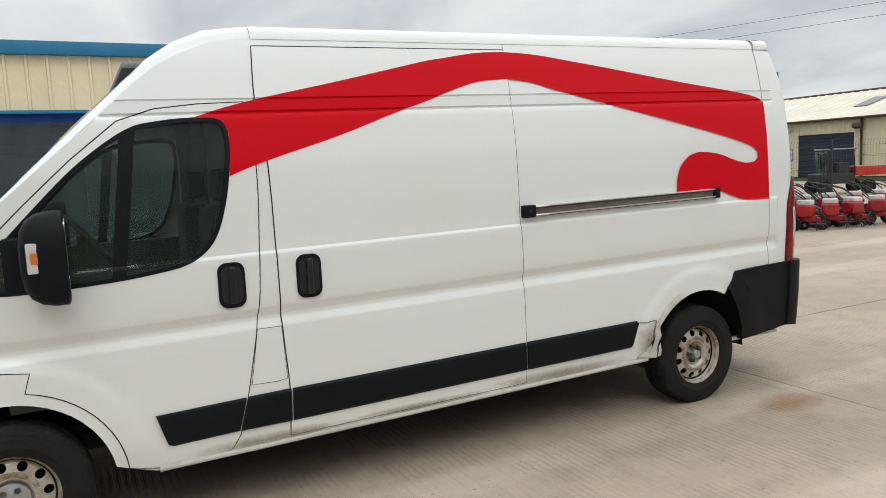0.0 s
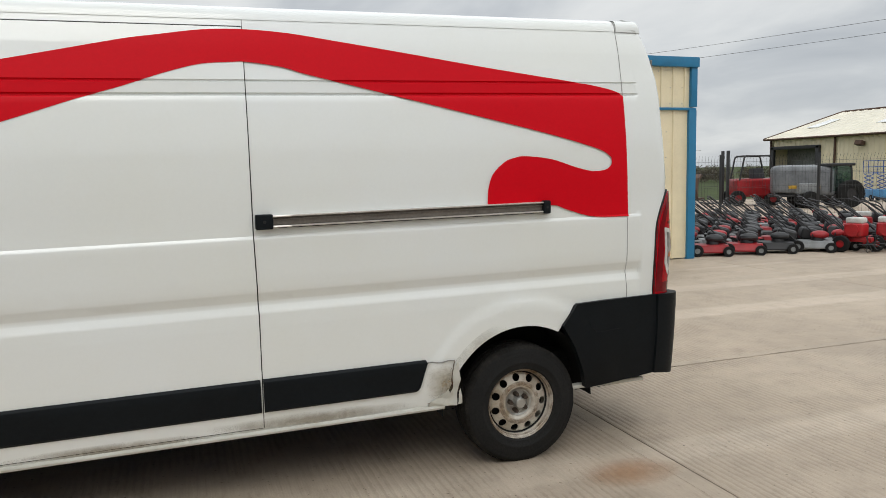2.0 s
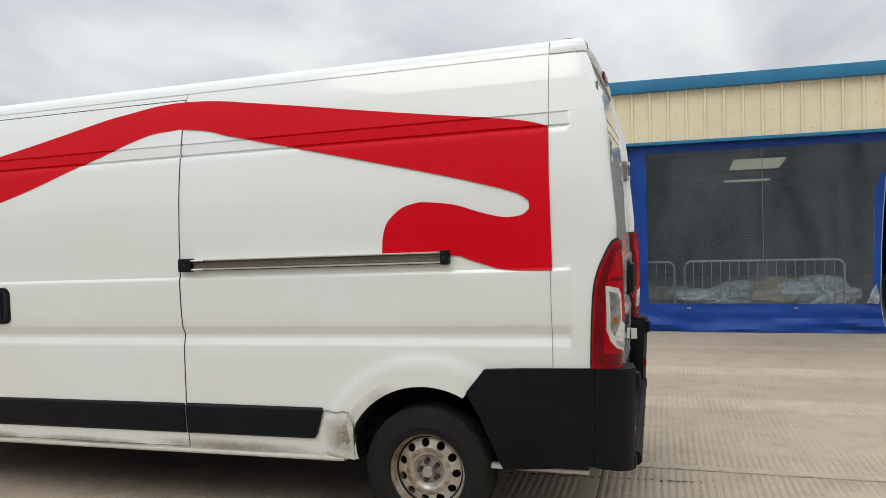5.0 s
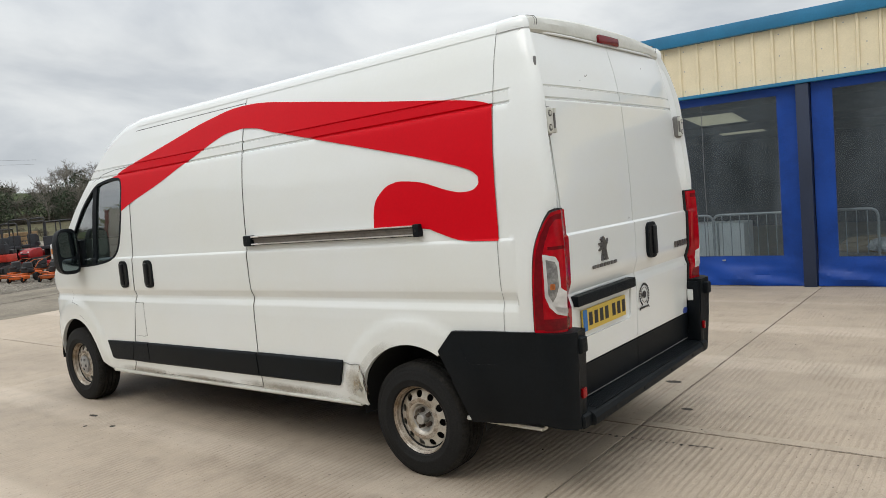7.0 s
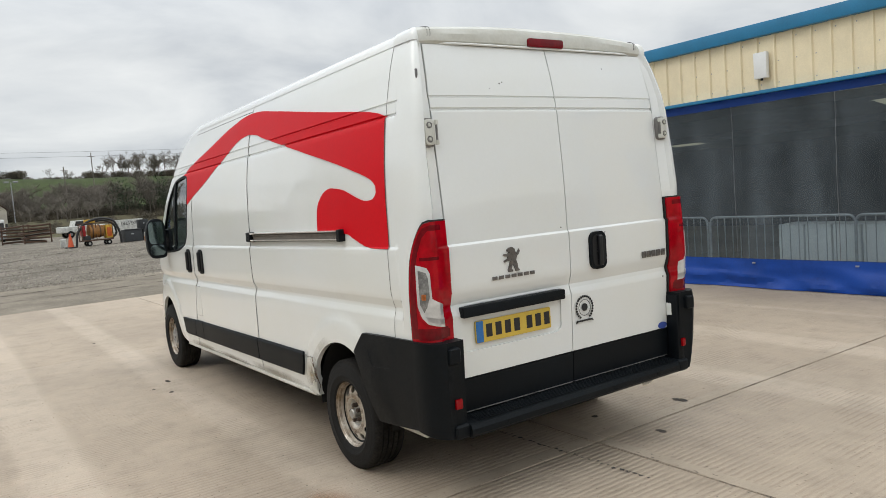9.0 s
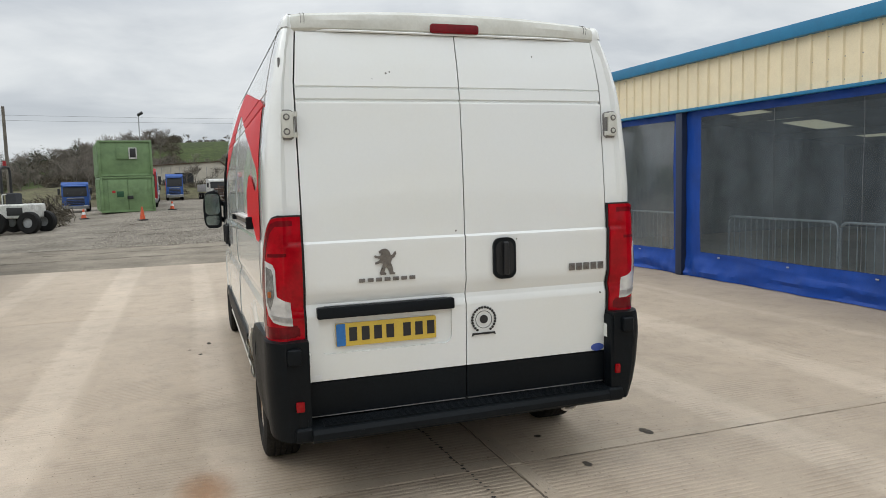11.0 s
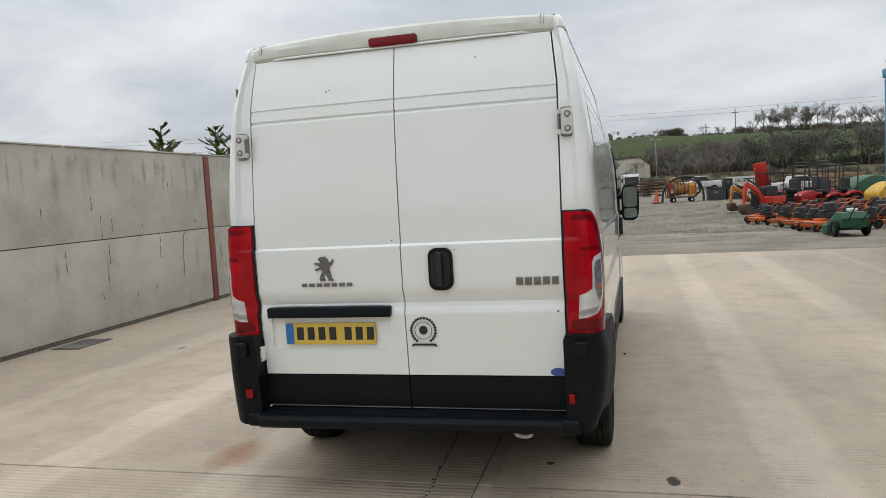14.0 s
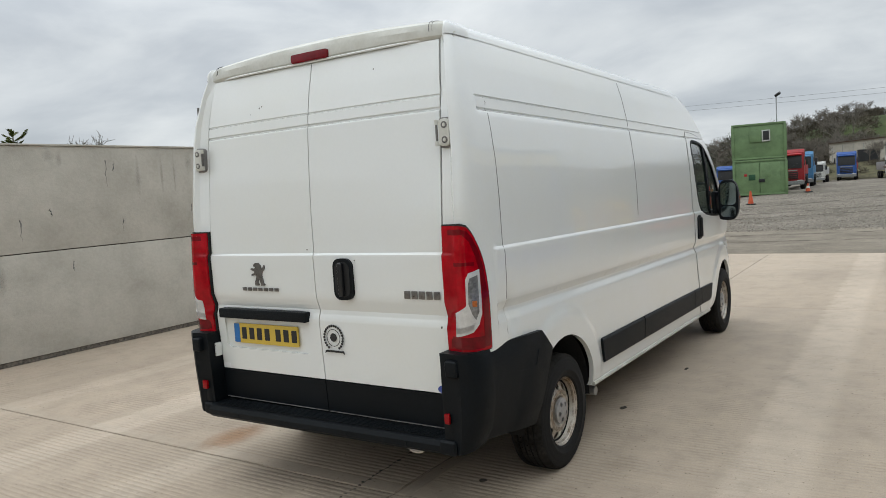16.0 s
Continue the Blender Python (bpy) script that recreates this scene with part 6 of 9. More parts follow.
def curtain(x0, x1, win, name="curtain", seed=0, door=None):
    """A blue sheet with a clear window, hung in a bay; its hem is gathered. door: x of an opening's two sides."""
    cu = empty(name, (0, 0, 0), "blue PVC curtain with a large clear window", "curtain", "workshop curtains")

    def at(u, v, d):
        low, top = 1 - sstep(0.0, 0.55, v), sstep(2.40, 2.66, v)
        w = 0.035 * noise.noise((u * 1.7 + seed, v * 0.9, seed)) + 0.062 * low * noise.noise((u * 1.5 + v * 2.0, v * 8.0 + seed, 2.0 + seed)) + 0.016 * low * noise.noise((u * 6.0, v * 16.0, 4.0 + seed))
        w += 0.026 * top * noise.noise((u * 3.2 + v * 3.0, v * 7.0, 8.0 + seed))
        w += 0.020 * noise.noise((u * 9 + seed, v * 2.5, 5.0)) * (1 if (u < win[0] or u > win[1]) else 0.35)
        return Vector((u, FY + 0.02 + w - 0.05 * (1 - sstep(0, 0.45, v)) + d, v))
    gu = [x0 + 0.06 * k for k in range(int((x1 - x0) / 0.06) + 1)]
    gv = [0.05 * k for k in range(1, 10)] + [0.6 + 0.15 * k for k in range(12)] + [2.34, 2.42, 2.48, 2.54, 2.60, 2.64]
    hole = [(win[0], win[2]), (win[1], win[2]), (win[1], win[3]), (win[0], win[3])]
    outline = [(x0, 0.01), (x1, 0.01), (x1, 2.685), (x0, 2.685)]
    if door:
        a, b = door
        outline = [(x0, 0.01), (a + 0.05, 0.01), (a - 0.02, 0.38), (a, 1.2), (a + 0.06, 2.10), (b - 0.03, 2.06), (b - 0.01, 1.3), (b + 0.05, 0.6), (b + 0.13, 0.20), (b + 0.15, 0.07), (b + 0.11, 0.01), (x1, 0.01), (x1, 2.685), (x0, 2.685)]
        hole = [(win[0], win[2]), (a - 0.13, win[2]), (a - 0.09, 1.3), (a - 0.07, 2.00), (a - 0.03, 2.02), (a - 0.02, 2.155), (b - 0.12, 2.15), (b - 0.12, win[3]), (win[0], win[3])]
    part("sheet", sheet([outline, hole], at, gu, gv, 0.004), "pvc", cu)
    w = part("clear_window", sheet([grown(hole, 0.01)], lambda u, v, d: at(u, v, 0) + Vector((0, -0.004, 0)), gu[::4], gv[::2], 0), "clear_pvc", cu, "hazy clear plastic window")
    w.visible_shadow = False
    for q in range(1, int((win[1] - win[0]) / 1.48) + 1):
        ux = win[0] + 1.45 * q + 0.1
        if ux < win[1] - 0.2:
            part("weld_seam", tube(B(), [at(ux, win[2] + (win[3] - win[2]) * i / 14, -0.006) for i in range(15)], 0.0045, 4), "weld", w)
    for k in range(int((x1 - x0) / 1.4)):
        if not door or x0 + 0.8 + 1.4 * k < door[0]:
            p = at(x0 + 0.8 + 1.4 * k, win[2] - 0.06, -0.012)
            part("strap_buckle", box(B(), p + Vector((0, -0.012, 0)), (0.05, 0.008, 0.02), 0.003), "galv", cu)
    if door:
        # pale bound edges of the opening and a loose wrinkled flap of clear sheet at its foot
        for lo, hi in ((1, 5), (5, 11)):
            edge = outline[lo:hi]
            part("bound_edge", tube(B(), [at(p[0], p[1], -0.004) for p in smooth_line(edge, 5)], 0.006, 5), "edge_cord", cu, "pale bound edge")
        fl = sheet([[(a - 0.20, 0.42), (a - 0.06, 0.40), (a - 0.05, 0.52), (a - 0.09, 0.68), (a - 0.13, 0.60), (a - 0.17, 0.52)]], lambda u, v, d: at(u, v, 0) + Vector((0, -0.05 + 0.05 * noise.noise((u * 16, v * 9, 3.0)), 0)), [a - 0.26 + 0.02 * k for k in range(13)], [0.42 + 0.03 * k for k in range(20)], 0.002)
        part("loose_flap", fl, "roll_pvc", cu, "wrinkled clear plastic flap")
    return cu


M["edge_cord"] = mat("pale_cord", (0.34, 0.40, 0.50), 0.6)
M["roll_pvc"] = mat("rolled_clear_plastic", (0.27, 0.32, 0.37), 0.20, grain=0.1, gscale=12, stain=0.22, sscale=5, bump=0.5, bscale=14, spec=0.6)
curtain(-7.98, -1.87, (-7.55, -2.05, 0.40, 2.57), seed=1)
curtain(-1.69, 4.36, (-1.35, 4.10, 0.42, 2.57), seed=4)
curtain(4.53, 9.16, (4.78, 7.70, 0.40, 2.57), seed=7, door=(7.79, 9.01))
bm = tube(B(), [(7.90 + 0.108 * k, FY - 0.05 + 0.008 * math.sin(k * 1.7), 1.965 + 0.010 * k + 0.006 * math.sin(k * 2.1)) for k in range(11)], [0.076, 0.074, 0.068, 0.066, 0.076, 0.082, 0.074, 0.066, 0.074, 0.078, 0.074], 14)
roll = part("rolled_sheet", bm, "roll_pvc", None, "rolled-up clear plastic door flap tied with white cords", category="curtain roll")
for r_, m_ in ((0.072, "pvc"), (0.054, "roll_pvc"), (0.034, "dark_gap")):
    part("roll_end", cyl(B(), (7.90 - 0.0030 - 0.12 * (0.064 - r_), FY - 0.05, 1.965), (7.905, FY - 0.05, 1.965), r_, None, 18), m_, roll)
part("roll_hem", cyl(B(), (8.93, FY - 0.05, 2.058), (8.99, FY - 0.05, 2.064), 0.077, 0.076, 16), "pvc", roll, "blue hem of the roll")
for x, z in ((8.16, 1.99), (8.72, 2.045)):
    part("cord", tube(B(), [(x + 0.007 * math.sin(2 * math.pi * k / 12), FY - 0.05 + 0.080 * math.cos(2 * math.pi * k / 12), z + 0.084 * math.sin(2 * math.pi * k / 12)) for k in range(13)], 0.008, 5), "sticker_white", roll)
    part("cord_tail", tube(B(), [(x, FY - 0.125, z + 0.12), (x + 0.01, FY - 0.13, z + 0.02), (x + 0.05, FY - 0.13, z - 0.05), (x + 0.055, FY - 0.12, z - 0.11)], 0.007, 5), "sticker_white", roll)

# alarm box and camera on the workshop
bm = box(B(), (2.21, FY - 0.11, 3.05), (0.185, 0.075, 0.345), 0.012)
bx = part("alarm_box", bm, "sticker_white", None, "white rectangular alarm box on the cladding", category="alarm box")
part("box_foot", cyl(B(), (2.21, FY - 0.11, 2.85), (2.21, FY - 0.11, 2.88), 0.018, None, 8), "black_plastic", bx)
bm = cyl(B(), (-8.02, FY - 0.10, 3.76), (-7.72, FY - 0.16, 3.74), 0.055, 0.055, 14)
cv = part("cctv_camera", bm, "sticker_white", None, "white bullet camera on the roof edge", category="camera")
part("bracket", tube(B(), [(-8.08, FY - 0.02, 3.66), (-8.08, FY - 0.06, 3.75), (-7.98, FY - 0.10, 3.76)], 0.02, 8), "sticker_white", cv)


# things inside the workshop
def barrier(x, y, w=2.2, rz=0):
    e = empty("crowd_barrier", (0, 0, 0), "galvanised steel crowd barrier inside the workshop", "barrier", "crowd barriers")
    part("frame", tube(B(), bend([(-w / 2, 0, 0.12), (-w / 2, 0, 0.95), (w / 2, 0, 0.95), (w / 2, 0, 0.12), (-w / 2, 0, 0.12)], 0.12), 0.019, 8), "galv", e)
    bm = B()
    for k in range(1, 17):
        tube(bm, [(-w / 2 + w * k / 17, 0, 0.12), (-w / 2 + w * k / 17, 0, 0.95)], 0.007, 5)
    part("bars", bm, "galv", e)
    for s in (-1, 1):
        part("foot", tube(B(), [(s * w * 0.4, -0.3, 0.012), (s * w * 0.4, 0, 0.12), (s * w * 0.4, 0.3, 0.012)], 0.012, 6), "galv", e)
    e.matrix_basis = pose(x, y, 0.012, 0, 0, rz)
    return e


b0 = barrier(-6.2, 11.9)
for x in (-3.9, -0.4, 1.85, 4.05, 6.4):
    copy_thing(b0, pose(x, 11.75 + 0.05 * math.sin(x * 3), 0.012, 0, 0, 2 * math.sin(x)))
def pallet_load(x, y, w, d, h, seed):
    e = empty("pallet_load", (0, 0, 0), "crumpled plastic sacks heaped on a wooden pallet", "pallet", "wrapped pallets")
    bm = B()
    for k in range(5):
        box(bm, (-w / 2 + w * (k + 0.5) / 5, 0, 0.13), (w / 5 - 0.03, d, 0.02))
    for k in (-1, 0, 1):
        box(bm, (0, k * d * 0.42, 0.06), (w, 0.09, 0.11))
    part("pallet", bm, "wood", e)
    r = random.Random(seed)
    for k in range(9):
        bm = B()
        bmesh.ops.create_icosphere(bm, subdivisions=3, radius=1.0)
        cx, cy, cz = r.uniform(-w * 0.34, w * 0.34), r.uniform(-d * 0.28, d * 0.28), 0.24 + h * (0.10 + 0.42 * (k / 9))
        sx, sy, sz = w * r.uniform(0.22, 0.34), d * r.uniform(0.18, 0.30), h * r.uniform(0.18, 0.30)
        for v in bm.verts:
            f = 1 + 0.28 * noise.noise(v.co * 1.6 + Vector((seed * 3 + k, 0, 0))) + 0.14 * noise.noise(v.co * 5 + Vector((k, seed, 0)))
            v.co = Vector((cx + v.co.x * sx * f, cy + v.co.y * sy * f, cz + max(-0.7, v.co.z) * sz * f))
        part("sack", bm, ("wrap", "card", "wrap")[k % 3], e, "crumpled plastic sack")
    e.matrix_basis = pose(x, y, 0.012, 0, 0, seed * 3)


pallet_load(5.6, 12.1, 1.5, 0.9, 0.50, 1)
pallet_load(7.05, 12.1, 1.4, 0.9, 0.60, 2)
e = empty("white_crates", (0, 0, 0), "stacked white plastic crates behind the curtain", "crates")
for k in range(4):
    part("crate", box(B(), (1.98 + 0.40 * k, 12.1, 0.52), (0.38, 0.5, 0.62), 0.02), "sticker_white", e)
cnt = empty("checker_plate_counter", (0, 0, 0), "tall counter clad in aluminium checker plate, inside the workshop doorway", "counter")
CA, CB, CC = Vector((8.60, 13.30, 0)), Vector((8.87, 11.30, 0)), Vector((9.95, 11.30, 0))
part("body", prism(B(), [(CA.x + 0.02, CA.y), (CB.x + 0.02, CB.y + 0.02), (CC.x, CC.y + 0.02), (CC.x, 13.30)], "z", 0.012, 1.43, 0.004), "dark_wall", cnt)
M["checker"] = mat("checker_plate", (0.34, 0.32, 0.29), 0.36, 0.65, stain=0.2, sscale=3)


def plate_face(a, b):
    """Checker plate from a to b: a sheet with raised lozenges that cross in turn."""
    L, bm = (b - a).length, B()
    box(bm, (L / 2, 0, 0.72), (L, 0.012, 1.41), 0.002)
    for i in range(int(L / 0.056)):
        for j in range(28):
            box(bm, (0.03 + 0.056 * i, -0.008, 0.05 + 0.050 * j), (0.034, 0.006, 0.011), 0, 1, (0, 45 if (i + j) % 2 else -45, 0))
    d = (b - a).normalized()
    bm.transform(Matrix.Translation(a) @ Matrix.Rotation(math.atan2(d.y, d.x), 4, "Z"))
    return bm


part("plate_cladding", plate_face(CA, CB), "checker", cnt, "raised-pattern metal sheet")
part("plate_cladding", plate_face(CB, CC), "checker", cnt, "raised-pattern metal sheet")
nd_ = (CB - CA).normalized()
turn_ = Matrix.Translation(CA) @ Matrix.Rotation(math.atan2(nd_.y, nd_.x), 4, "Z")
for s0, s1 in ((0.20, 0.64), (0.78, 1.30)):
    face = box(B(), ((s0 + s1) / 2, -0.016, 0.94), (s1 - s0, 0.008, 0.76), 0.002)
    face.transform(turn_)
    n = part("notice", face, "notice_blue", cnt, "dark blue notice board")
    rim_ = tube(B(), [(s0, -0.022, 0.56), (s1, -0.022, 0.56), (s1, -0.022, 1.32), (s0, -0.022, 1.32), (s0, -0.022, 0.56)], 0.005, 4)
    rim_.transform(turn_)
    part("notice_rim", rim_, "hubsteel", n)
    nb = box(B(), ((s0 + s1) / 2, -0.022, 1.25), (0.13, 0.003, 0.06))
    if s0 < 0.5:
        for k in range(7):
            box(nb, ((s0 + s1) / 2 - 0.02, -0.022, 1.13 - 0.07 * k), (0.24 - 0.03 * (k % 3), 0.003, 0.018))
    nb.transform(turn_)
    part("notice_bars", nb, "hubsteel", n)
fan = empty("round_fan", (0, 0, 0), "pale round fan standing on the counter", "fan")
part("guard", revolve(B(), [(0.150, -0.03), (0.162, 0.0), (0.150, 0.03), (0.146, 0.0)], (9.27, 11.62, 1.66), "y", 28, True), "aged_white", fan)
part("hub", cyl(B(), (9.27, 11.57, 1.66), (9.27, 11.67, 1.66), 0.045, None, 16), "aged_white", fan)
for k in range(4):
    part("blade", box(B(), (9.27 + 0.085 * math.cos(k * math.pi / 2), 11.62, 1.66 + 0.085 * math.sin(k * math.pi / 2)), (0.11, 0.012, 0.07), 0.004, 2, (20, -90 * k, 0)), "hubsteel", fan)
part("stand", cyl(B(), (9.27, 11.64, 1.432), (9.27, 11.64, 1.52), 0.075, 0.02, 16), "aged_white", fan)
part("counter_shelf", box(B(), (9.20, 12.6, 1.45), (1.5, 0.4, 0.04), 0.004), "wood", cnt)
for k, (x, w, h, mname) in enumerate(((8.0, 0.3, 0.34, "card"), (8.35, 0.26, 0.3, "cab_dark"), (8.7, 0.34, 0.42, "wood"), (9.05, 0.22, 0.26, "navy_post"))):
    bxx = part("carton", box(B(), (x + 0.75, 12.58, 1.47 + h / 2), (w, 0.3, h), 0.01), mname, None, "carton on the shelf behind the counter", category="box")


# ---- machines for sale, east of the workshop ----
M.update({
    "m_red": mat("red_machine", (0.40, 0.010, 0.014), 0.4, stain=0.25, sscale=5, island=0.25),
    "m_black": mat("black_machine", (0.02, 0.02, 0.021), 0.5, stain=0.2),
    "m_grey": mat("grey_machine", (0.28, 0.29, 0.29), 0.5, stain=0.25, sscale=6, island=0.2),
    "m_green": mat("green_machine", (0.015, 0.085, 0.035), 0.45, stain=0.25, sscale=5),
    "m_orange": mat("orange_machine", (0.56, 0.105, 0.012), 0.6, stain=0.3, sscale=6, island=0.2),
    "m_digger": mat("digger_orange_red", (0.55, 0.035, 0.018), 0.45, stain=0.2, sscale=4),
    "m_yellow": mat("yellow_machine", (0.62, 0.36, 0.03), 0.5, stain=0.3, sscale=4),
    "m_white": mat("white_machine", (0.62, 0.62, 0.58), 0.45, stain=0.3, sscale=4),
    "m_blue": mat("blue_machine", (0.02, 0.09, 0.34), 0.45, stain=0.25, sscale=4),
    "m_lblue": mat("pale_blue_machine", (0.06, 0.22, 0.42), 0.45, stain=0.25, sscale=4),
    "rust": mat("rusty_steel", (0.10, 0.055, 0.035), 0.8, stain=0.3, sscale=6),
    "c_green": mat("container_green", (0.17, 0.27, 0.12), 0.55, stain=0.22, sscale=1.6),
    "cone_orange": mat("cone_orange", (0.65, 0.10, 0.03), 0.55, stain=0.2),
    "tarp": mat("grey_tarp", (0.17, 0.18, 0.19), 0.4, stain=0.3, sscale=2, bump=0.4, bscale=5),
})


def wheelset(bm, pts, r, w, axis="y", seg=16):
    for p in pts:
        p = Vector(p)
        d = Vector((0, w / 2, 0)) if axis == "y" else Vector((w / 2, 0, 0))
        revolve(bm, [(r * 0.45, -w / 2), (r * 0.92, -w / 2), (r, -w * 0.3), (r, w * 0.3), (r * 0.92, w / 2), (r * 0.45, w / 2)], p, axis, seg)


def wheels(parent, pts, r, w, rim_mat="m_grey", axis="y"):
    for p in pts:
        bm = B()
        wheelset(bm, [p], r, w, axis)
        wobj = part("wheel", bm, "tyre", parent)
        bm = B()
        d = Vector((0, w * 0.3, 0)) if axis == "y" else Vector((w * 0.3, 0, 0))
        cyl(bm, Vector(p) - d, Vector(p) + d, r * 0.5, None, 12)
        part("hub", bm, rim_mat, wobj)


def mower(deck, label, cowl="m_black"):
    """A push lawn mower, facing +x: deck, engine, wheels and a folding handle."""
    e = empty("lawn_mower", (0, 0, 0), label, "lawn mower", "rows of lawn mowers")
    bm = B()
    prism(bm, smooth_line([(-0.36, -0.20), (-0.30, -0.25), (0.15, -0.25), (0.33, -0.20), (0.38, 0.0), (0.33, 0.20), (0.15, 0.25), (-0.30, 0.25), (-0.36, 0.20)], 3, True), "z", 0.06, 0.21, 0.03)
    for v in bm.verts:
        if v.co.z > 0.16:
            v.co.x *= 0.88
            v.co.y *= 0.86
    part("deck", bm, deck, e)
    bm = cyl(B(), (0.05, 0, 0.19), (0.05, 0, 0.30), 0.12, 0.105, 18)
    box(bm, (0.05, 0, 0.31), (0.22, 0.20, 0.06), 0.03)
    box(bm, (0.05, 0.14, 0.30), (0.12, 0.10, 0.10), 0.02)
    part("engine", bm, "m_black", e)
    dome = B()
    bmesh.ops.create_uvsphere(dome, u_segments=14, v_segments=8, radius=1.0, matrix=Matrix.Translation((0.08, 0, 0.315)) @ Matrix.Diagonal((0.17, 0.14, 0.085, 1)))
    part("engine_cowl", dome, cowl, e)
    part("grass_bag", box(B(), (-0.50, 0, 0.30), (0.36, 0.34, 0.24), 0.08, 3, (0, 14, 0)), "m_black", e)
    wheels(e, [(0.27, -0.27, 0.09), (0.27, 0.27, 0.10)], 0.10, 0.05)
    wheels(e, [(-0.30, -0.28, 0.11), (-0.30, 0.28, 0.115)], 0.115, 0.05)
    part("handle", tube(B(), bend([(-0.28, -0.22, 0.16), (-0.66, -0.22, 0.52), (-1.08, -0.20, 0.84), (-1.08, 0.20, 0.84), (-0.66, 0.22, 0.52), (-0.28, 0.22, 0.16)], 0.06), 0.014, 6), "m_black", e)
    part("crossbar", tube(B(), [(-0.86, -0.21, 0.672), (-0.86, 0.21, 0.672)], 0.010, 5), "m_black", e)
    return e


mw = [mower("m_red", "red push lawn mower with a black handle"), mower("m_black", "black push lawn mower with tall handle"), mower("m_grey", "grey alloy-deck push lawn mower with red cowl", "m_red")]
rnd = random.Random(11)
first = {}
for row in range(7):
    for k in range(11):
        x = 11.35 + 0.70 * k + rnd.uniform(-0.08, 0.08) + 0.12 * row
        y = 11.15 + 0.98 * row - 0.10 * k + rnd.uniform(-0.1, 0.1)
        if row == 0 and k > 6 or row < 2 and k > 7 or x > 20:
            continue
        i = (0, 0, 1, 2, 2, 0, 0)[k] if row == 0 else rnd.choice((0, 0, 0, 1, 1, 2))
        m = pose(x, y, 0, 0, 0, -38 + rnd.uniform(-16, 16))
        if i not in first:
            first[i] = 1
            mw[i].matrix_basis = m
        else:
            copy_thing(mw[i], m)


def tiller():
    """A garden tiller: red engine with a white tank, tines, wheels and long handles."""
    e = empty("garden_tiller", (0, 0, 0), "red garden tiller with a white fuel tank", "tiller", "row of tillers")
    bm = box(B(), (0.05, 0, 0.42), (0.34, 0.34, 0.26), 0.06, 3)
    cyl(bm, (0.05, -0.2, 0.42), (0.05, 0.2, 0.42), 0.12, None, 14)
    part("engine", bm, "m_red", e)
    part("tank", box(B(), (0.05, 0, 0.60), (0.30, 0.26, 0.11), 0.04, 3), "m_white", e)
    part("frame", box(B(), (0.05, 0, 0.24), (0.60, 0.16, 0.10), 0.03), "m_red", e)
    wheels(e, [(-0.12, -0.24, 0.16), (-0.12, 0.24, 0.16)], 0.16, 0.09, "m_red")
    for k in range(6):
        for a in range(4):
            t = radians(90 * a + 22 * k)
            y = -0.24 + 0.096 * k
            part("tine", tube(B(), [(0.34, y, 0.17), (0.34 + 0.14 * math.cos(t), y, 0.17 + 0.14 * math.sin(t)), (0.34 + 0.15 * math.cos(t), y + 0.05, 0.17 + 0.15 * math.sin(t))], 0.010, 4), "m_black", e)
    for s in (-1, 1):
        part("handle", tube(B(), bend([(-0.15, s * 0.06, 0.40), (-0.60, s * 0.20, 0.82), (-0.98, s * 0.28, 0.92)], 0.1), 0.014, 6), "m_black", e)
    return e


tl = tiller()
tl.matrix_basis = pose(14.0, 10.35, 0, 0, 0, -70)
for k in range(1, 7):
    copy_thing(tl, pose(14.0 + 0.62 * k + 0.05 * math.sin(k * 5), 10.28 - 0.10 * k, 0, 0, 0, -70 + 25 * math.sin(k * 2.3)))
for k in range(6):
    copy_thing(tl, pose(15.6 + 0.8 * k, 11.6 - 0.12 * k, 0, 0, 0, -40 + 40 * math.sin(k * 1.7)))

# mesh fence
fence = empty("mesh_fence", (0, 0, 0), "dark green welded mesh fence on steel posts", "fence")
F0, FD = Vector((11.2, 24.5, 0)), Vector((0.851, -0.525, 0))
for k in range(10):
    p = F0 + FD * 3.0 * k
    part("post", box(B(), (p.x, p.y, 1.02), (0.07, 0.07, 2.05), 0.004), "m_black", fence)
    if k < 9:
        bm = B()
        for j in range(1, 30):
            q = p + FD * (0.1 * j)
            tube(bm, [(q.x, q.y, 0.06), (q.x, q.y, 1.85), (q.x - 0.05, q.y - 0.09, 2.0)], 0.004, 3)
        for z in (0.1, 0.5, 0.55, 0.95, 1.0, 1.4, 1.45, 1.8):
            q = p + FD * 3.0
            tube(bm, [(p.x, p.y, z), (q.x, q.y, z)], 0.004, 3)
        part("mesh_panel", bm, "m_black", fence)

# big shed beyond the fence
shed = empty("farm_shed", (0, 0, 0), "large cream-clad shed with a shallow pitched roof and dark roller doors", "building")
SX, SY0, SY1 = 41.5, 4.0, 41.4


def ribbed(y0, y1, z0, z1, x):
    bm = B()
    n = int((y1 - y0) / 0.35)
    pts = []
    for k in range(n):
        a = y0 + (y1 - y0) * k / n
        w = (y1 - y0) / n
        pts += [(a, 0), (a + w * 0.6, 0), (a + w * 0.7, -0.04), (a + w * 0.9, -0.04)]
    pts.append((y1, 0))
    lo = [bm.verts.new((x + d, y, z0)) for y, d in pts]
    hi = [bm.verts.new((x + d, y, z1)) for y, d in pts]
    for k in range(len(pts) - 1):
        bm.faces.new((lo[k], lo[k + 1], hi[k + 1], hi[k]))
    return bm


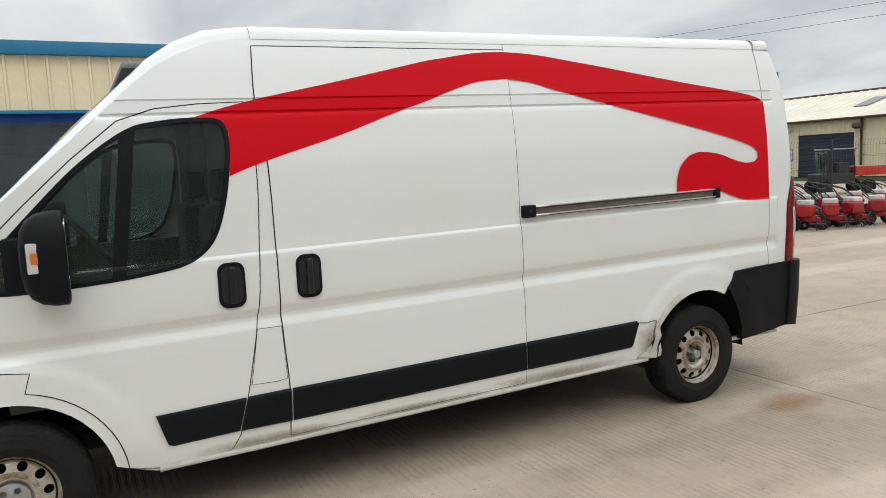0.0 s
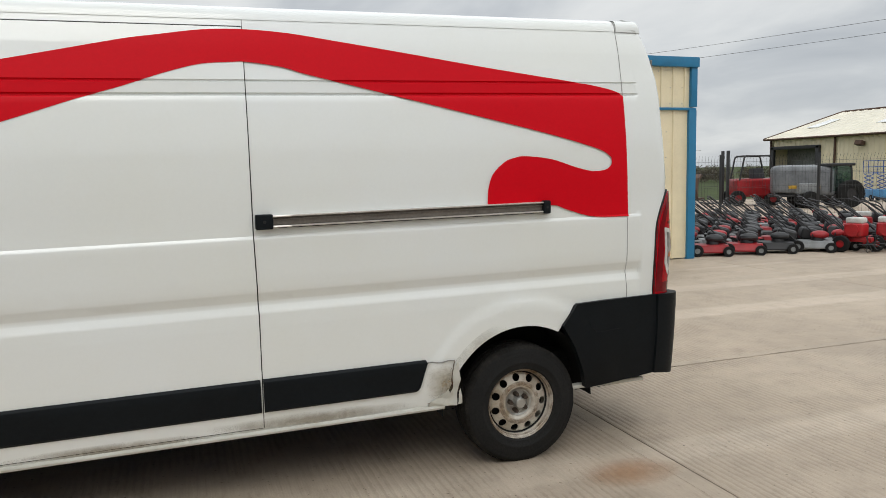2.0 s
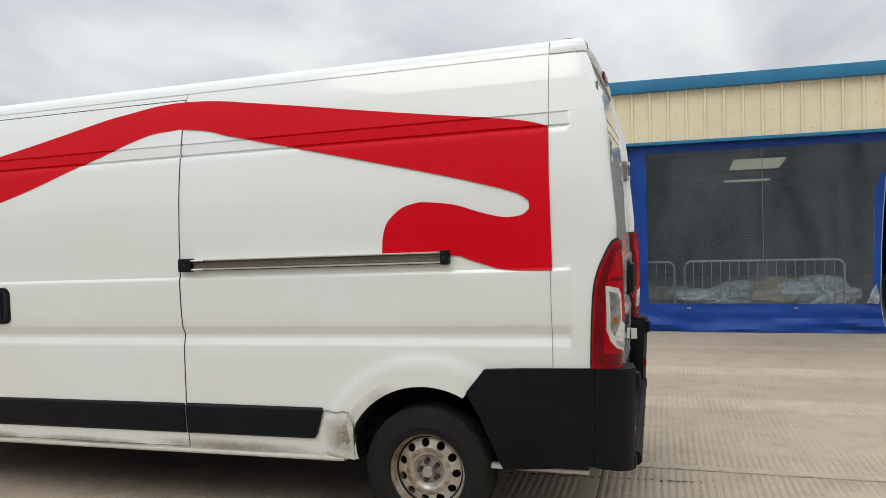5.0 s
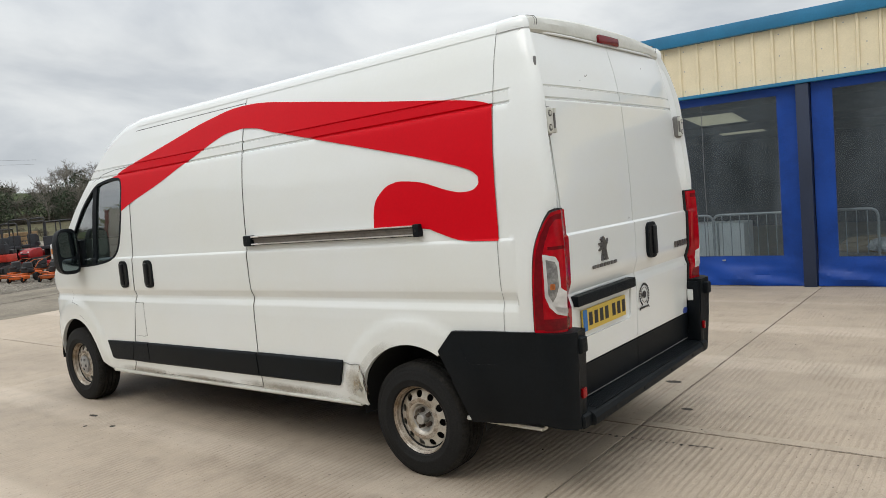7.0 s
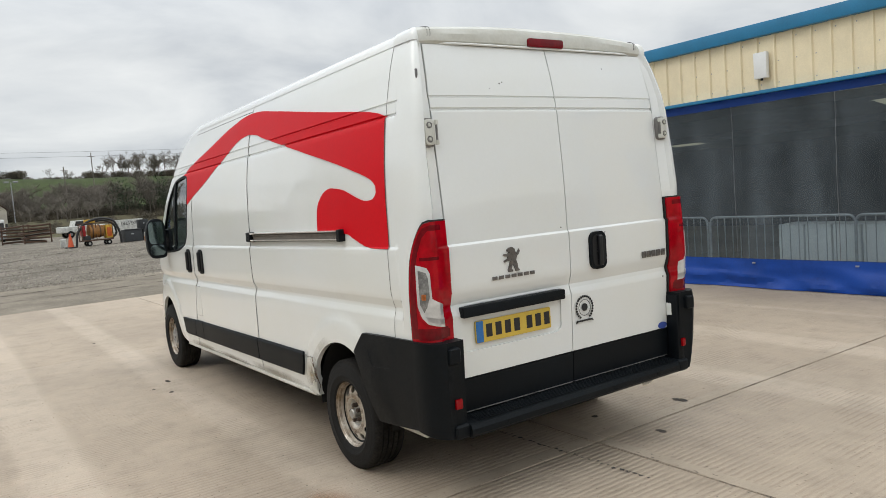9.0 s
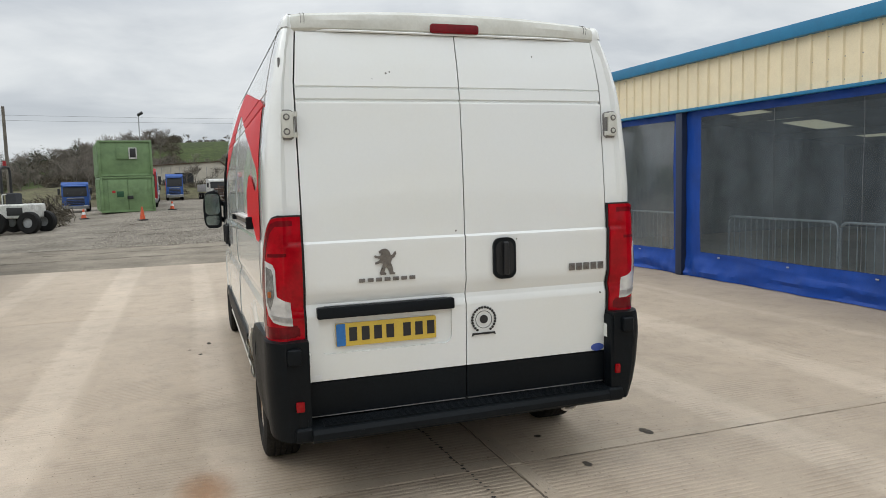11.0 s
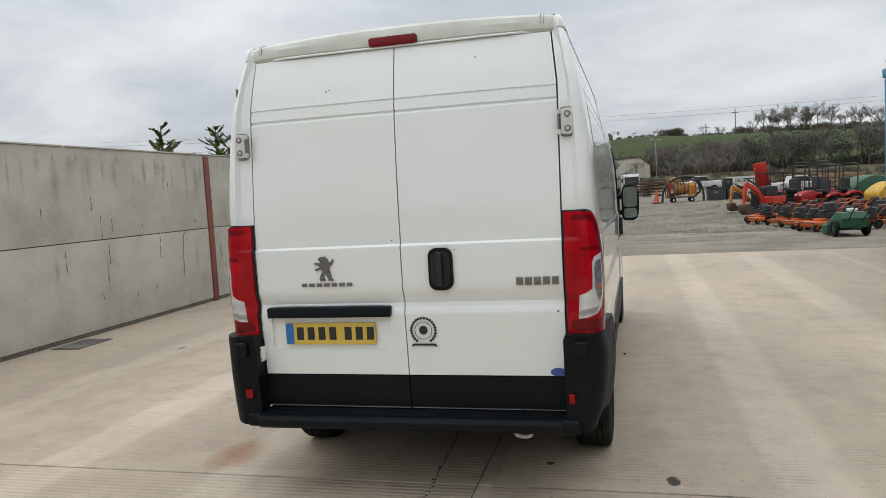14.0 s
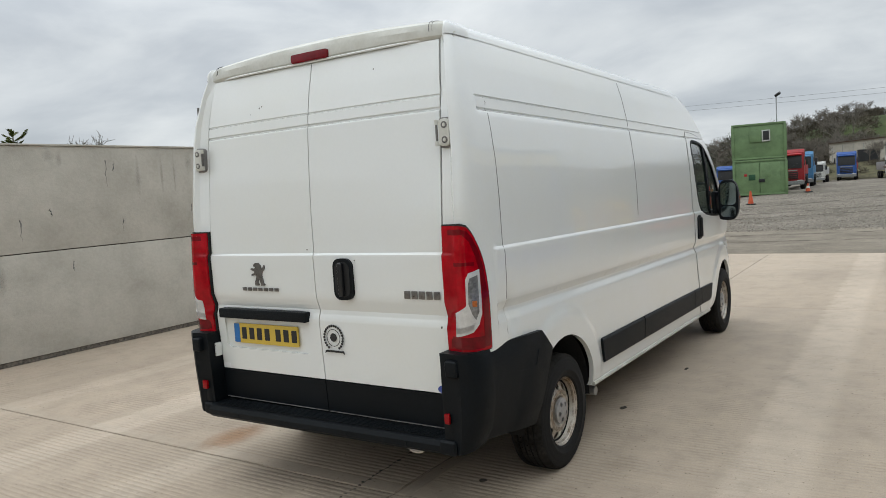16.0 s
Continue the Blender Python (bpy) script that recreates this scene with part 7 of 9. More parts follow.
M["shed_roof"] = mat("shed_roof_sheet", (0.72, 0.67, 0.54), 0.5, stain=0.12, sscale=0.6)
for y0, y1, z0, z1 in ((SY0, 27.4, 0, 3.5), (27.4, 31.1, 2.6, 3.5), (31.1, 37.2, 0, 3.5), (37.2, 41.1, 2.75, 3.5), (41.1, SY1, 0, 3.5)):
    part("wall_sheet", ribbed(y0, y1, z0, z1, SX), "cream", shed)
rdoor = part("roller_door", box(B(), (SX + 0.08, 29.25, 1.33), (0.03, 3.7, 2.66), 0.004), "m_black", shed, "dark roller shutter door")
for k in range(14):
    part("slat", box(B(), (SX + 0.05, 29.25, 0.1 + 0.19 * k), (0.03, 3.7, 0.17), 0.01), "navy_post", rdoor)
part("dark_inside", box(B(), (SX + 1.5, 39.15, 1.4), (0.1, 4.6, 2.8)), "m_grey", shed)
for y in (37.2, 41.1):
    part("door_post", box(B(), (SX - 0.10, y, 1.45), (0.22, 0.28, 2.9), 0.02), "m_black", shed)
part("door_lintel", box(B(), (SX - 0.10, 39.15, 2.82), (0.22, 4.2, 0.22), 0.02), "m_black", shed)
part("dark_floor", box(B(), (SX + 0.8, 39.15, 0.02), (1.5, 3.9, 0.04)), "asphalt", shed)
for s in (0, 1):
    bm = B()
    n = 60
    for k in range(n):
        y0, y1 = SY0 - 0.3 + (SY1 - SY0 + 0.6) * k / n, SY0 - 0.3 + (SY1 - SY0 + 0.6) * (k + 1) / n
        xa, xb = (SX - 0.35, SX + 7) if s == 0 else (SX + 7, SX + 14.3)
        za, zb = (3.45, 5.45) if s == 0 else (5.45, 3.45)
        ya, yb = y0, y0 + (y1 - y0) * 0.7
        q = [bm.verts.new(p) for p in ((xa, y0, za), (xb, y0, zb), (xb, yb, zb), (xa, yb, za))]
        bm.faces.new(q)
        q2 = [bm.verts.new(p) for p in ((xa, yb, za), (xb, yb, zb), (xb, (yb + y1) / 2, zb + 0.05), (xa, (yb + y1) / 2, za + 0.05))]
        bm.faces.new(q2)
        q3 = [bm.verts.new(p) for p in ((xa, (yb + y1) / 2, za + 0.05), (xb, (yb + y1) / 2, zb + 0.05), (xb, y1, zb), (xa, y1, za))]
        bm.faces.new(q3)
    part("roof_slope", bm, "shed_roof", shed, "", 5)
for y in (10, 16, 22, 28.5, 34.5, 40):
    part("roof_window", box(B(), (SX + 3.3, y, 4.50), (2.2, 0.9, 0.05), 0.01, 2, (0, -15.2, 0)), "m_grey" if y in (28.5, 22) else "sticker_white", shed)
part("gable", prism(B(), [(SX, 0), (SX + 14, 0), (SX + 14, 3.45), (SX + 7, 5.4), (SX, 3.45)], "y", SY1 - 0.05, SY1), "cream", shed)
part("gutter", tube(B(), [(SX - 0.38, SY0, 3.42), (SX - 0.38, SY1 + 0.3, 3.42)], 0.07, 8), "rust", shed)
part("ridge_cap", tube(B(), [(SX + 7, SY0, 5.47), (SX + 7, SY1 + 0.3, 5.47)], 0.10, 6), "rust", shed)
for y in (35.9, SY1 - 0.1, 26.9):
    part("downpipe", tube(B(), [(SX - 0.1, y, 0), (SX - 0.1, y, 3.4)], 0.07, 8), "rust", shed)
part("verge", tube(B(), [(SX - 0.35, SY1 + 0.3, 3.45), (SX + 7, SY1 + 0.3, 5.47)], 0.10, 6), "rust", shed)
for y, z in ((27.0, 2.95), (33.9, 2.9)):
    fl = part("flood_lamp", box(B(), (SX - 0.3, y, z), (0.35, 0.5, 0.28), 0.04, 2, (0, 20, 0)), "rust", shed)
part("wall_camera", cyl(B(), (SX - 0.1, 31.6, 3.0), (SX - 0.5, 31.9, 2.95), 0.1, None, 10), "sticker_white", shed)


def cab_tractor(x, y, rz):
    e = empty("tractor", (0, 0, 0), "dark green tractor with a glazed cab", "tractor")
    part("bonnet", box(B(), (1.0, 0, 0.95), (1.5, 0.75, 0.55), 0.12, 3), "m_grey", e)
    part("chassis", box(B(), (0.4, 0, 0.55), (2.6, 0.5, 0.35), 0.05), "m_black", e)
    bm = B()
    for sx in (-0.75, 0.35):
        for sy in (-0.62, 0.62):
            tube(bm, [(sx, sy, 0.75), (sx * 0.92, sy * 0.92, 2.05)], 0.04, 6)
    part("cab_frame", bm, "m_black", e)
    part("cab_roof", box(B(), (-0.2, 0, 2.1), (1.35, 1.3, 0.14), 0.06, 3), "m_black", e)
    for s in (-1, 1):
        part("cab_glass", box(B(), (-0.2, s * 0.59, 1.42), (1.05, 0.01, 1.2), 0.004), "glass", e)
    part("windscreen", box(B(), (0.34, 0, 1.45), (0.01, 1.1, 1.15), 0.004), "glass", e)
    part("rear_glass", box(B(), (-0.73, 0, 1.45), (0.01, 1.1, 1.15), 0.004), "glass", e)
    part("seat", box(B(), (-0.35, 0, 1.1), (0.45, 0.5, 0.6), 0.08, 3), "seat", e)
    part("side_flash", box(B(), (1.05, -0.385, 0.92), (0.9, 0.02, 0.10), 0.005), "m_yellow", e)
    wheels(e, [(-0.6, -0.72, 0.68), (-0.6, 0.72, 0.68)], 0.68, 0.34, "m_black")
    wheels(e, [(1.4, -0.65, 0.42), (1.4, 0.65, 0.42)], 0.42, 0.24, "m_black")
    e.matrix_basis = pose(x, y, 0, 0, 0, rz) @ Matrix.Scale(0.78, 4)


cab_tractor(25.6, 21.6, 165)


def utility(x, y, rz):
    e = empty("utility_vehicle", (0, 0, 0), "red and black utility vehicle with a canopy cab", "vehicle")
    part("body", box(B(), (0.5, 0, 0.70), (1.5, 1.3, 0.45), 0.10, 3), "m_black", e)
    part("tipping_bed", box(B(), (-0.9, 0, 1.0), (1.3, 1.4, 0.40), 0.04), "m_digger", e)
    bm = B()
    for sx in (-0.25, 0.95):
        for sy in (-0.62, 0.62):
            tube(bm, [(sx, sy, 0.8), (sx * 0.8, sy * 0.92, 1.95)], 0.03, 6)
    part("cage", bm, "m_black", e)
    part("canopy", box(B(), (0.3, 0, 1.98), (1.3, 1.3, 0.06), 0.02), "m_grey", e)
    part("windscreen", box(B(), (0.92, 0, 1.4), (0.02, 1.2, 1.0), 0.004), "glass", e)
    part("seat", box(B(), (0.2, 0, 1.1), (0.5, 1.1, 0.6), 0.08, 3), "seat", e)
    wheels(e, [(1.05, -0.62, 0.32), (1.05, 0.62, 0.32), (-0.8, -0.62, 0.32), (-0.8, 0.62, 0.32)], 0.32, 0.25, "m_black")
    e.matrix_basis = pose(x, y, 0, 0, 0, rz) @ Matrix.Scale(0.85, 4)


utility(26.0, 17.6, 150)
trl = empty("covered_trailer", (0, 0, 0), "trailer under a grey tarpaulin", "trailer")
bm = box(B(), (0, 0, 1.25), (2.6, 1.5, 1.3), 0.25, 4)
for v in bm.verts:
    v.co += Vector((0, 0, 0.16 * noise.noise(v.co * 1.2)))
part("tarpaulin", bm, "tarp", trl)
part("stripe", box(B(), (0, -0.78, 0.95), (1.3, 0.02, 0.14), 0.004), "m_yellow", trl)
part("chassis", box(B(), (0, 0, 0.55), (2.8, 1.3, 0.12), 0.02), "m_black", trl)
wheels(trl, [(0, -0.75, 0.36), (0, 0.75, 0.36)], 0.36, 0.2)
trl.matrix_basis = pose(24.9, 22.3, 0, 0, 0, -38) @ Matrix.Scale(0.85, 4)


def forklift(x, y, rz, col, label):
    e = empty("forklift", (0, 0, 0), label, "forklift")
    part("body", box(B(), (-0.3, 0, 0.75), (1.7, 1.1, 0.75), 0.15, 3), col, e)
    part("counterweight", box(B(), (-1.15, 0, 0.75), (0.5, 1.1, 0.8), 0.18, 3), "m_black", e)
    for s in (-1, 1):
        part("mast_rail", box(B(), (0.85, s * 0.3, 1.2), (0.12, 0.09, 2.2), 0.01), "m_black", e)
        part("fork", box(B(), (1.35, s * 0.3, 0.12), (0.9, 0.1, 0.04), 0.01), "m_black", e)
        part("guard_leg", tube(B(), bend([(0.45, s * 0.5, 1.0), (0.25, s * 0.5, 2.05), (-0.8, s * 0.5, 2.05), (-1.0, s * 0.5, 1.1)], 0.1), 0.035, 6), "m_black", e)
    part("guard_roof", box(B(), (-0.3, 0, 2.07), (1.0, 1.0, 0.05), 0.01), "m_black", e)
    part("seat", box(B(), (-0.45, 0, 1.3), (0.45, 0.5, 0.5), 0.08, 3), "seat", e)
    wheels(e, [(0.5, -0.5, 0.33), (0.5, 0.5, 0.33), (-0.95, -0.45, 0.28), (-0.95, 0.45, 0.28)], 0.32, 0.2, col)
    e.matrix_basis = pose(x, y, 0, 0, 0, rz)


forklift(24.3, 24.7, 160, "m_red", "red forklift truck behind the mesh fence")
lf = empty("scissor_lift", (0, 0, 0), "blue scissor lift platform", "lift")
part("base", box(B(), (0, 0, 0.55), (2.2, 1.1, 0.6), 0.05), "m_lblue", lf)
bm = B()
for k in range(4):
    z = 0.85 + 0.28 * k
    for s in (-0.45, 0.45):
        tube(bm, [(-0.9, s, z), (0.9, s, z + 0.28)], 0.035, 4)
        tube(bm, [(0.9, s, z), (-0.9, s, z + 0.28)], 0.035, 4)
part("scissor_arms", bm, "m_blue", lf)
bm = B()
for z in (2.05, 2.5, 2.95):
    tube(bm, [(-1, -0.5, z), (1, -0.5, z), (1, 0.5, z), (-1, 0.5, z), (-1, -0.5, z)], 0.025, 5)
for x in (-1, 0, 1):
    for y in (-0.5, 0.5):
        tube(bm, [(x, y, 2.0), (x, y, 2.95)], 0.025, 5)
part("platform_rails", bm, "m_blue", lf)
wheels(lf, [(0.8, -0.5, 0.25), (0.8, 0.5, 0.25), (-0.8, -0.5, 0.25), (-0.8, 0.5, 0.25)], 0.25, 0.18)
lf.matrix_basis = pose(30.8, 24.0, 0, 0, 0, 60) @ Matrix.Scale(0.60, 4)
bk = empty("loader_bucket", (0, 0, 0), "rusty steel loader bucket on end", "bucket")
part("shell", prism(B(), [(-0.6, 0), (0.5, 0), (0.62, 0.5), (0.4, 1.1), (-0.2, 1.3), (-0.3, 1.2), (0.3, 1.0), (0.5, 0.5), (0.4, 0.1), (-0.6, 0.1)], "y", -0.7, 0.7), "rust", bk)
part("cheek", prism(B(), [(-0.6, 0), (0.5, 0), (0.62, 0.5), (0.4, 1.1), (-0.2, 1.3)], "y", -0.74, -0.70), "rust", bk)
bk.matrix_basis = pose(26.1, 30.8, 0, 0, 0, 215)


# ---- west yard ----
def pedestrian_mower(bar="m_orange"):
    """A walk-behind flail mower: low orange hood, wheels, engine and handlebars."""
    e = empty("flail_mower", (0, 0, 0), "orange walk-behind mower with a black engine", "mower", "row of orange mowers")
    bm = box(B(), (0.45, 0, 0.26), (0.55, 0.95, 0.20), 0.08, 3)
    part("deck", bm, bar, e)
    part("engine", box(B(), (-0.22, 0, 0.56), (0.50, 0.48, 0.24), 0.06, 3), "m_black", e)
    part("shroud", revolve(B(), [(0.001, 1.02), (0.17, 1.01), (0.225, 0.97), (0.235, 0.90), (0.25, 0.72), (0.22, 0.66)], (-0.25, 0, 0), "z", 18), "m_black", e)
    part("fuel_tank", box(B(), (0.06, 0.02, 0.70), (0.16, 0.30, 0.10), 0.04, 3), "m_black", e)
    part("silencer", cyl(B(), (-0.22, -0.26, 0.60), (0.02, -0.26, 0.60), 0.05, None, 10), "rust", e)
    part("frame", box(B(), (-0.1, 0, 0.40), (0.9, 0.32, 0.10), 0.03), bar, e)
    part("bumper_bar", tube(B(), bend([(0.70, -0.40, 0.30), (0.86, -0.30, 0.34), (0.86, 0.30, 0.34), (0.70, 0.40, 0.30)], 0.08), 0.022, 6), "m_black", e)
    wheels(e, [(0.68, -0.42, 0.14), (0.68, 0.42, 0.14)], 0.14, 0.09, "m_orange")
    wheels(e, [(-0.35, -0.38, 0.22), (-0.35, 0.38, 0.22)], 0.22, 0.14, "m_black")
    part("handlebar", tube(B(), bend([(-0.35, -0.25, 0.55), (-0.75, -0.27, 0.98), (-1.15, -0.27, 1.08), (-1.15, 0.27, 1.08), (-0.75, 0.27, 0.98), (-0.35, 0.25, 0.55)], 0.07), 0.014, 6), bar, e)
    return e


pm = pedestrian_mower()
pm.matrix_basis = pose(-13.6, 11.0, 0, 0, 0, -62) @ Matrix.Scale(0.76, 4)
rnd = random.Random(5)
for k in range(36):
    row, col = divmod(k, 6)
    if k:
        copy_thing(pm, pose(-13.4 - 0.98 * col - 0.3 * row, 11.0 + 0.95 * row - 0.20 * col + rnd.uniform(-0.15, 0.15), 0, 0, 0, -62 + rnd.uniform(-15, 15)) @ Matrix.Scale(0.76, 4))
col = empty("green_collector", (0, 0, 0), "green towed leaf collector with a sloping hood", "machine")
bm = prism(B(), [(-0.95, 0.16), (-0.70, 0.30), (0.30, 0.80), (0.72, 0.80), (0.85, 0.62), (0.85, 0.32), (0.40, 0.22), (-0.55, 0.12)], "y", -0.42, 0.42, 0.03)
part("hopper", bm, "m_green", col)
part("nozzle", box(B(), (-0.40, -0.42, 0.21), (0.44, 0.20, 0.36), 0.09, 3), "m_green", col)
part("nose_plate", box(B(), (-0.90, 0, 0.17), (0.35, 0.8, 0.05), 0.02, 2, (0, -12, 0)), "galv", col)
part("tank", box(B(), (0.58, 0, 0.88), (0.34, 0.26, 0.12), 0.05, 3), "m_white", col)
wheels(col, [(0.42, -0.50, 0.27), (0.42, 0.50, 0.27)], 0.27, 0.13, "m_green")
for s in (-1, 1):
    part("handle", tube(B(), bend([(0.8, s * 0.2, 0.5), (1.1, s * 0.25, 0.75), (1.45, s * 0.25, 1.05)], 0.1), 0.018, 6), "m_black", col)
col.matrix_basis = pose(-11.8, 11.05, 0, 0, 0, 8) @ Matrix.Scale(0.74, 4)


def ride_on(body, label):
    e = empty("ride_on_mower", (0, 0, 0), label, "ride-on mower", "ride-on mowers")
    part("chassis", box(B(), (0.15, 0, 0.40), (1.5, 0.50, 0.18), 0.04), "m_black", e)
    part("hood", prism(B(), smooth_line([(0.25, 0.48), (0.25, 0.84), (0.55, 0.88), (0.92, 0.80), (1.05, 0.62), (1.02, 0.46)], 3), "y", -0.27, 0.27, 0.05), body, e)
    part("grille", box(B(), (1.03, 0, 0.58), (0.04, 0.36, 0.20), 0.02), "m_black", e)
    for s in (-1, 1):
        part("fender", prism(B(), smooth_line([(-0.90, 0.52), (-0.86, 0.66), (-0.55, 0.74), (-0.20, 0.70), (-0.08, 0.56), (-0.20, 0.60), (-0.55, 0.66), (-0.80, 0.58)], 2, True), "y", s * 0.50 - 0.14, s * 0.50 + 0.14, 0.015), body, e)
        part("headlight", box(B(), (1.0, s * 0.17, 0.73), (0.05, 0.10, 0.06), 0.02), "sticker_white", e)
    part("engine", box(B(), (-0.62, 0, 0.62), (0.46, 0.50, 0.30), 0.07, 3), "m_black", e)
    part("seat", box(B(), (-0.25, 0, 0.85), (0.45, 0.5, 0.14), 0.05, 3), "seat", e)
    part("backrest", box(B(), (-0.48, 0, 1.10), (0.14, 0.5, 0.50), 0.05, 3), "seat", e)
    part("roll_bar", tube(B(), bend([(-0.75, -0.45, 0.5), (-0.80, -0.45, 2.0), (-0.80, 0.45, 2.0), (-0.75, 0.45, 0.5)], 0.15), 0.03, 8), "m_black", e)
    part("cutter_deck", prism(B(), smooth_line([(-0.15, -0.50), (0.15, -0.66), (0.55, -0.60), (0.75, -0.25), (0.75, 0.25), (0.55, 0.60), (0.15, 0.66), (-0.15, 0.50)], 3, True), "z", 0.15, 0.28, 0.03), body, e)
    wheels(e, [(-0.5, -0.5, 0.30), (-0.5, 0.5, 0.30)], 0.30, 0.25, body)
    wheels(e, [(0.85, -0.42, 0.2), (0.85, 0.42, 0.2)], 0.20, 0.16, body)
    part("steering_wheel", tube(B(), [(0.15 + 0.05 * math.cos(2 * math.pi * k / 12), 0.17 * math.cos(2 * math.pi * k / 12), 1.0 + 0.15 * math.sin(2 * math.pi * k / 12)) for k in range(13)], 0.015, 5), "m_black", e)
    return e


ra, rb = ride_on("m_red", "red ride-on mower with a black roll bar"), ride_on("m_green", "green ride-on mower with a roll bar")
rspots = [(-23.1, 11.9), (-23.7, 12.7), (-22.6, 12.9), (-24.5, 12.1), (-24.8, 13.3), (-23.5, 13.8)]
ra.matrix_basis = pose(*rspots[0], 0, 0, 0, -60) @ Matrix.Scale(0.92, 4)
rb.matrix_basis = pose(*rspots[1], 0, 0, 0, -75) @ Matrix.Scale(0.92, 4)
for k, (x, y) in enumerate(rspots[2:]):
    copy_thing((ra, rb, ra)[k % 3], pose(x, y, 0, 0, 0, -65 + 22 * math.sin(k * 3.1)) @ Matrix.Scale(0.92, 4))


def digger(colr, bucket_up, label):
    """A mini digger on tracks with its boom folded forward, facing +x."""
    e = empty("mini_digger", (0, 0, 0), label, "digger", "mini diggers")
    for s in (-1, 1):
        part("track", prism(B(), smooth_line([(-0.75, 0.05), (0.75, 0.05), (0.92, 0.22), (0.75, 0.42), (-0.75, 0.42), (-0.92, 0.22)], 4, True), "y", s * 0.48 - 0.12, s * 0.48 + 0.12, 0.02), "m_black", e)
    part("turntable", cyl(B(), (-0.1, 0, 0.40), (-0.1, 0, 0.60), 0.34, None, 20), "m_black", e)
    part("house", prism(B(), smooth_line([(0.15, -0.46), (0.28, -0.30), (0.28, 0.30), (0.15, 0.46), (-0.55, 0.48), (-0.86, 0.30), (-0.92, 0.0), (-0.86, -0.30), (-0.55, -0.48)], 3, True), "z", 0.60, 0.98, 0.05), colr, e)
    part("engine_cover", box(B(), (-0.62, 0, 1.06), (0.46, 0.80, 0.26), 0.09, 3), "m_black", e)
    for s in (-1, 1):
        part("lever", tube(B(), [(0.22, s * 0.22, 0.95), (0.26, s * 0.22, 1.30)], 0.018, 6), "m_black", e)
    part("boom_ram", cyl(B(), (0.95, 0.0, 1.62), (1.60, 0.0, 1.92), 0.045, None, 8), "m_black", e)
    part("seat", box(B(), (-0.1, 0.1, 1.25), (0.4, 0.45, 0.5), 0.08, 3), "seat", e)
    part("roll_frame", tube(B(), bend([(-0.6, -0.42, 1.1), (-0.62, -0.42, 2.2), (0.35, -0.42, 2.2), (0.4, -0.42, 1.0)], 0.12), 0.03, 6), "m_black", e)
    part("roll_frame", tube(B(), bend([(-0.6, 0.42, 1.1), (-0.62, 0.42, 2.2), (0.35, 0.42, 2.2), (0.4, 0.42, 1.0)], 0.12), 0.03, 6), "m_black", e)
    part("canopy", box(B(), (-0.12, 0, 2.22), (1.05, 0.95, 0.05), 0.02), "m_black", e)
    part("boom", prism(B(), [(0.35, 0.66), (0.55, 0.60), (1.02, 1.26), (1.78, 1.60), (1.84, 1.72), (1.70, 1.80), (0.92, 1.46), (0.36, 0.82)], "y", -0.07, 0.07, 0.012), colr, e)
    part("dipper", prism(B(), [(1.66, 1.76), (1.84, 1.70), (2.00, 0.62), (1.90, 0.56), (1.66, 1.50)], "y", -0.06, 0.06, 0.01), colr, e)
    part("ram", cyl(B(), (0.75, -0.13, 0.75), (1.35, -0.13, 1.30), 0.04, None, 8), "m_black", e)
    part("ram_decal", box(B(), (1.05, -0.10, 1.22), (0.30, 0.012, 0.10), 0.004, 2, (0, -38, 0)), "m_yellow", e)
    part("bucket", prism(B(), smooth_line([(1.75, 0.62), (2.05, 0.60), (2.02, 0.25), (1.80, 0.08), (1.55, 0.16), (1.60, 0.42)], 3, True), "y", -0.24, 0.24, 0.01), "rust", e)
    part("blade", box(B(), (1.05, 0, 0.20), (0.06, 1.1, 0.24), 0.02), "m_black", e)
    return e


dg = digger("m_digger", False, "orange-red mini digger with its boom folded")
dg.matrix_basis = pose(-21.3, 10.95, 0, 0, 0, -50) @ Matrix.Scale(0.70, 4)
M["m_dyellow"] = mat("digger_yellow", (0.58, 0.24, 0.02), 0.45, stain=0.25, sscale=4)
dy = digger("m_dyellow", False, "yellow mini digger with its boom folded")
dy.matrix_basis = pose(-23.5, 10.75, 0, 0, 0, -58) @ Matrix.Scale(0.60, 4)
dm = empty("tracked_dumper", (0, 0, 0), "small dumper with its orange skip tipped upright", "dumper")
part("skip_back", box(B(), (0, 0, 1.72), (0.08, 0.56, 1.10), 0.02, 2, (10, 12, 0)), "m_digger", dm)
part("skip_side", prism(B(), [(-0.1, 1.2), (0.20, 1.25), (0.32, 1.95), (-0.2, 2.2)], "y", -0.29, -0.25), "m_digger", dm)
part("skip_side", prism(B(), [(-0.1, 1.2), (0.20, 1.25), (0.32, 1.95), (-0.2, 2.2)], "y", 0.25, 0.29), "rust", dm)
part("chassis", box(B(), (0, 0, 0.7), (1.4, 0.9, 0.9), 0.1), "m_black", dm)
part("decal", box(B(), (0.10, -0.295, 1.55), (0.18, 0.008, 0.2), 0.002), "sticker_white", dm)
dm.matrix_basis = pose(-22.5, 10.9, 0, 0, 0, -12) @ Matrix.Scale(0.86, 4)
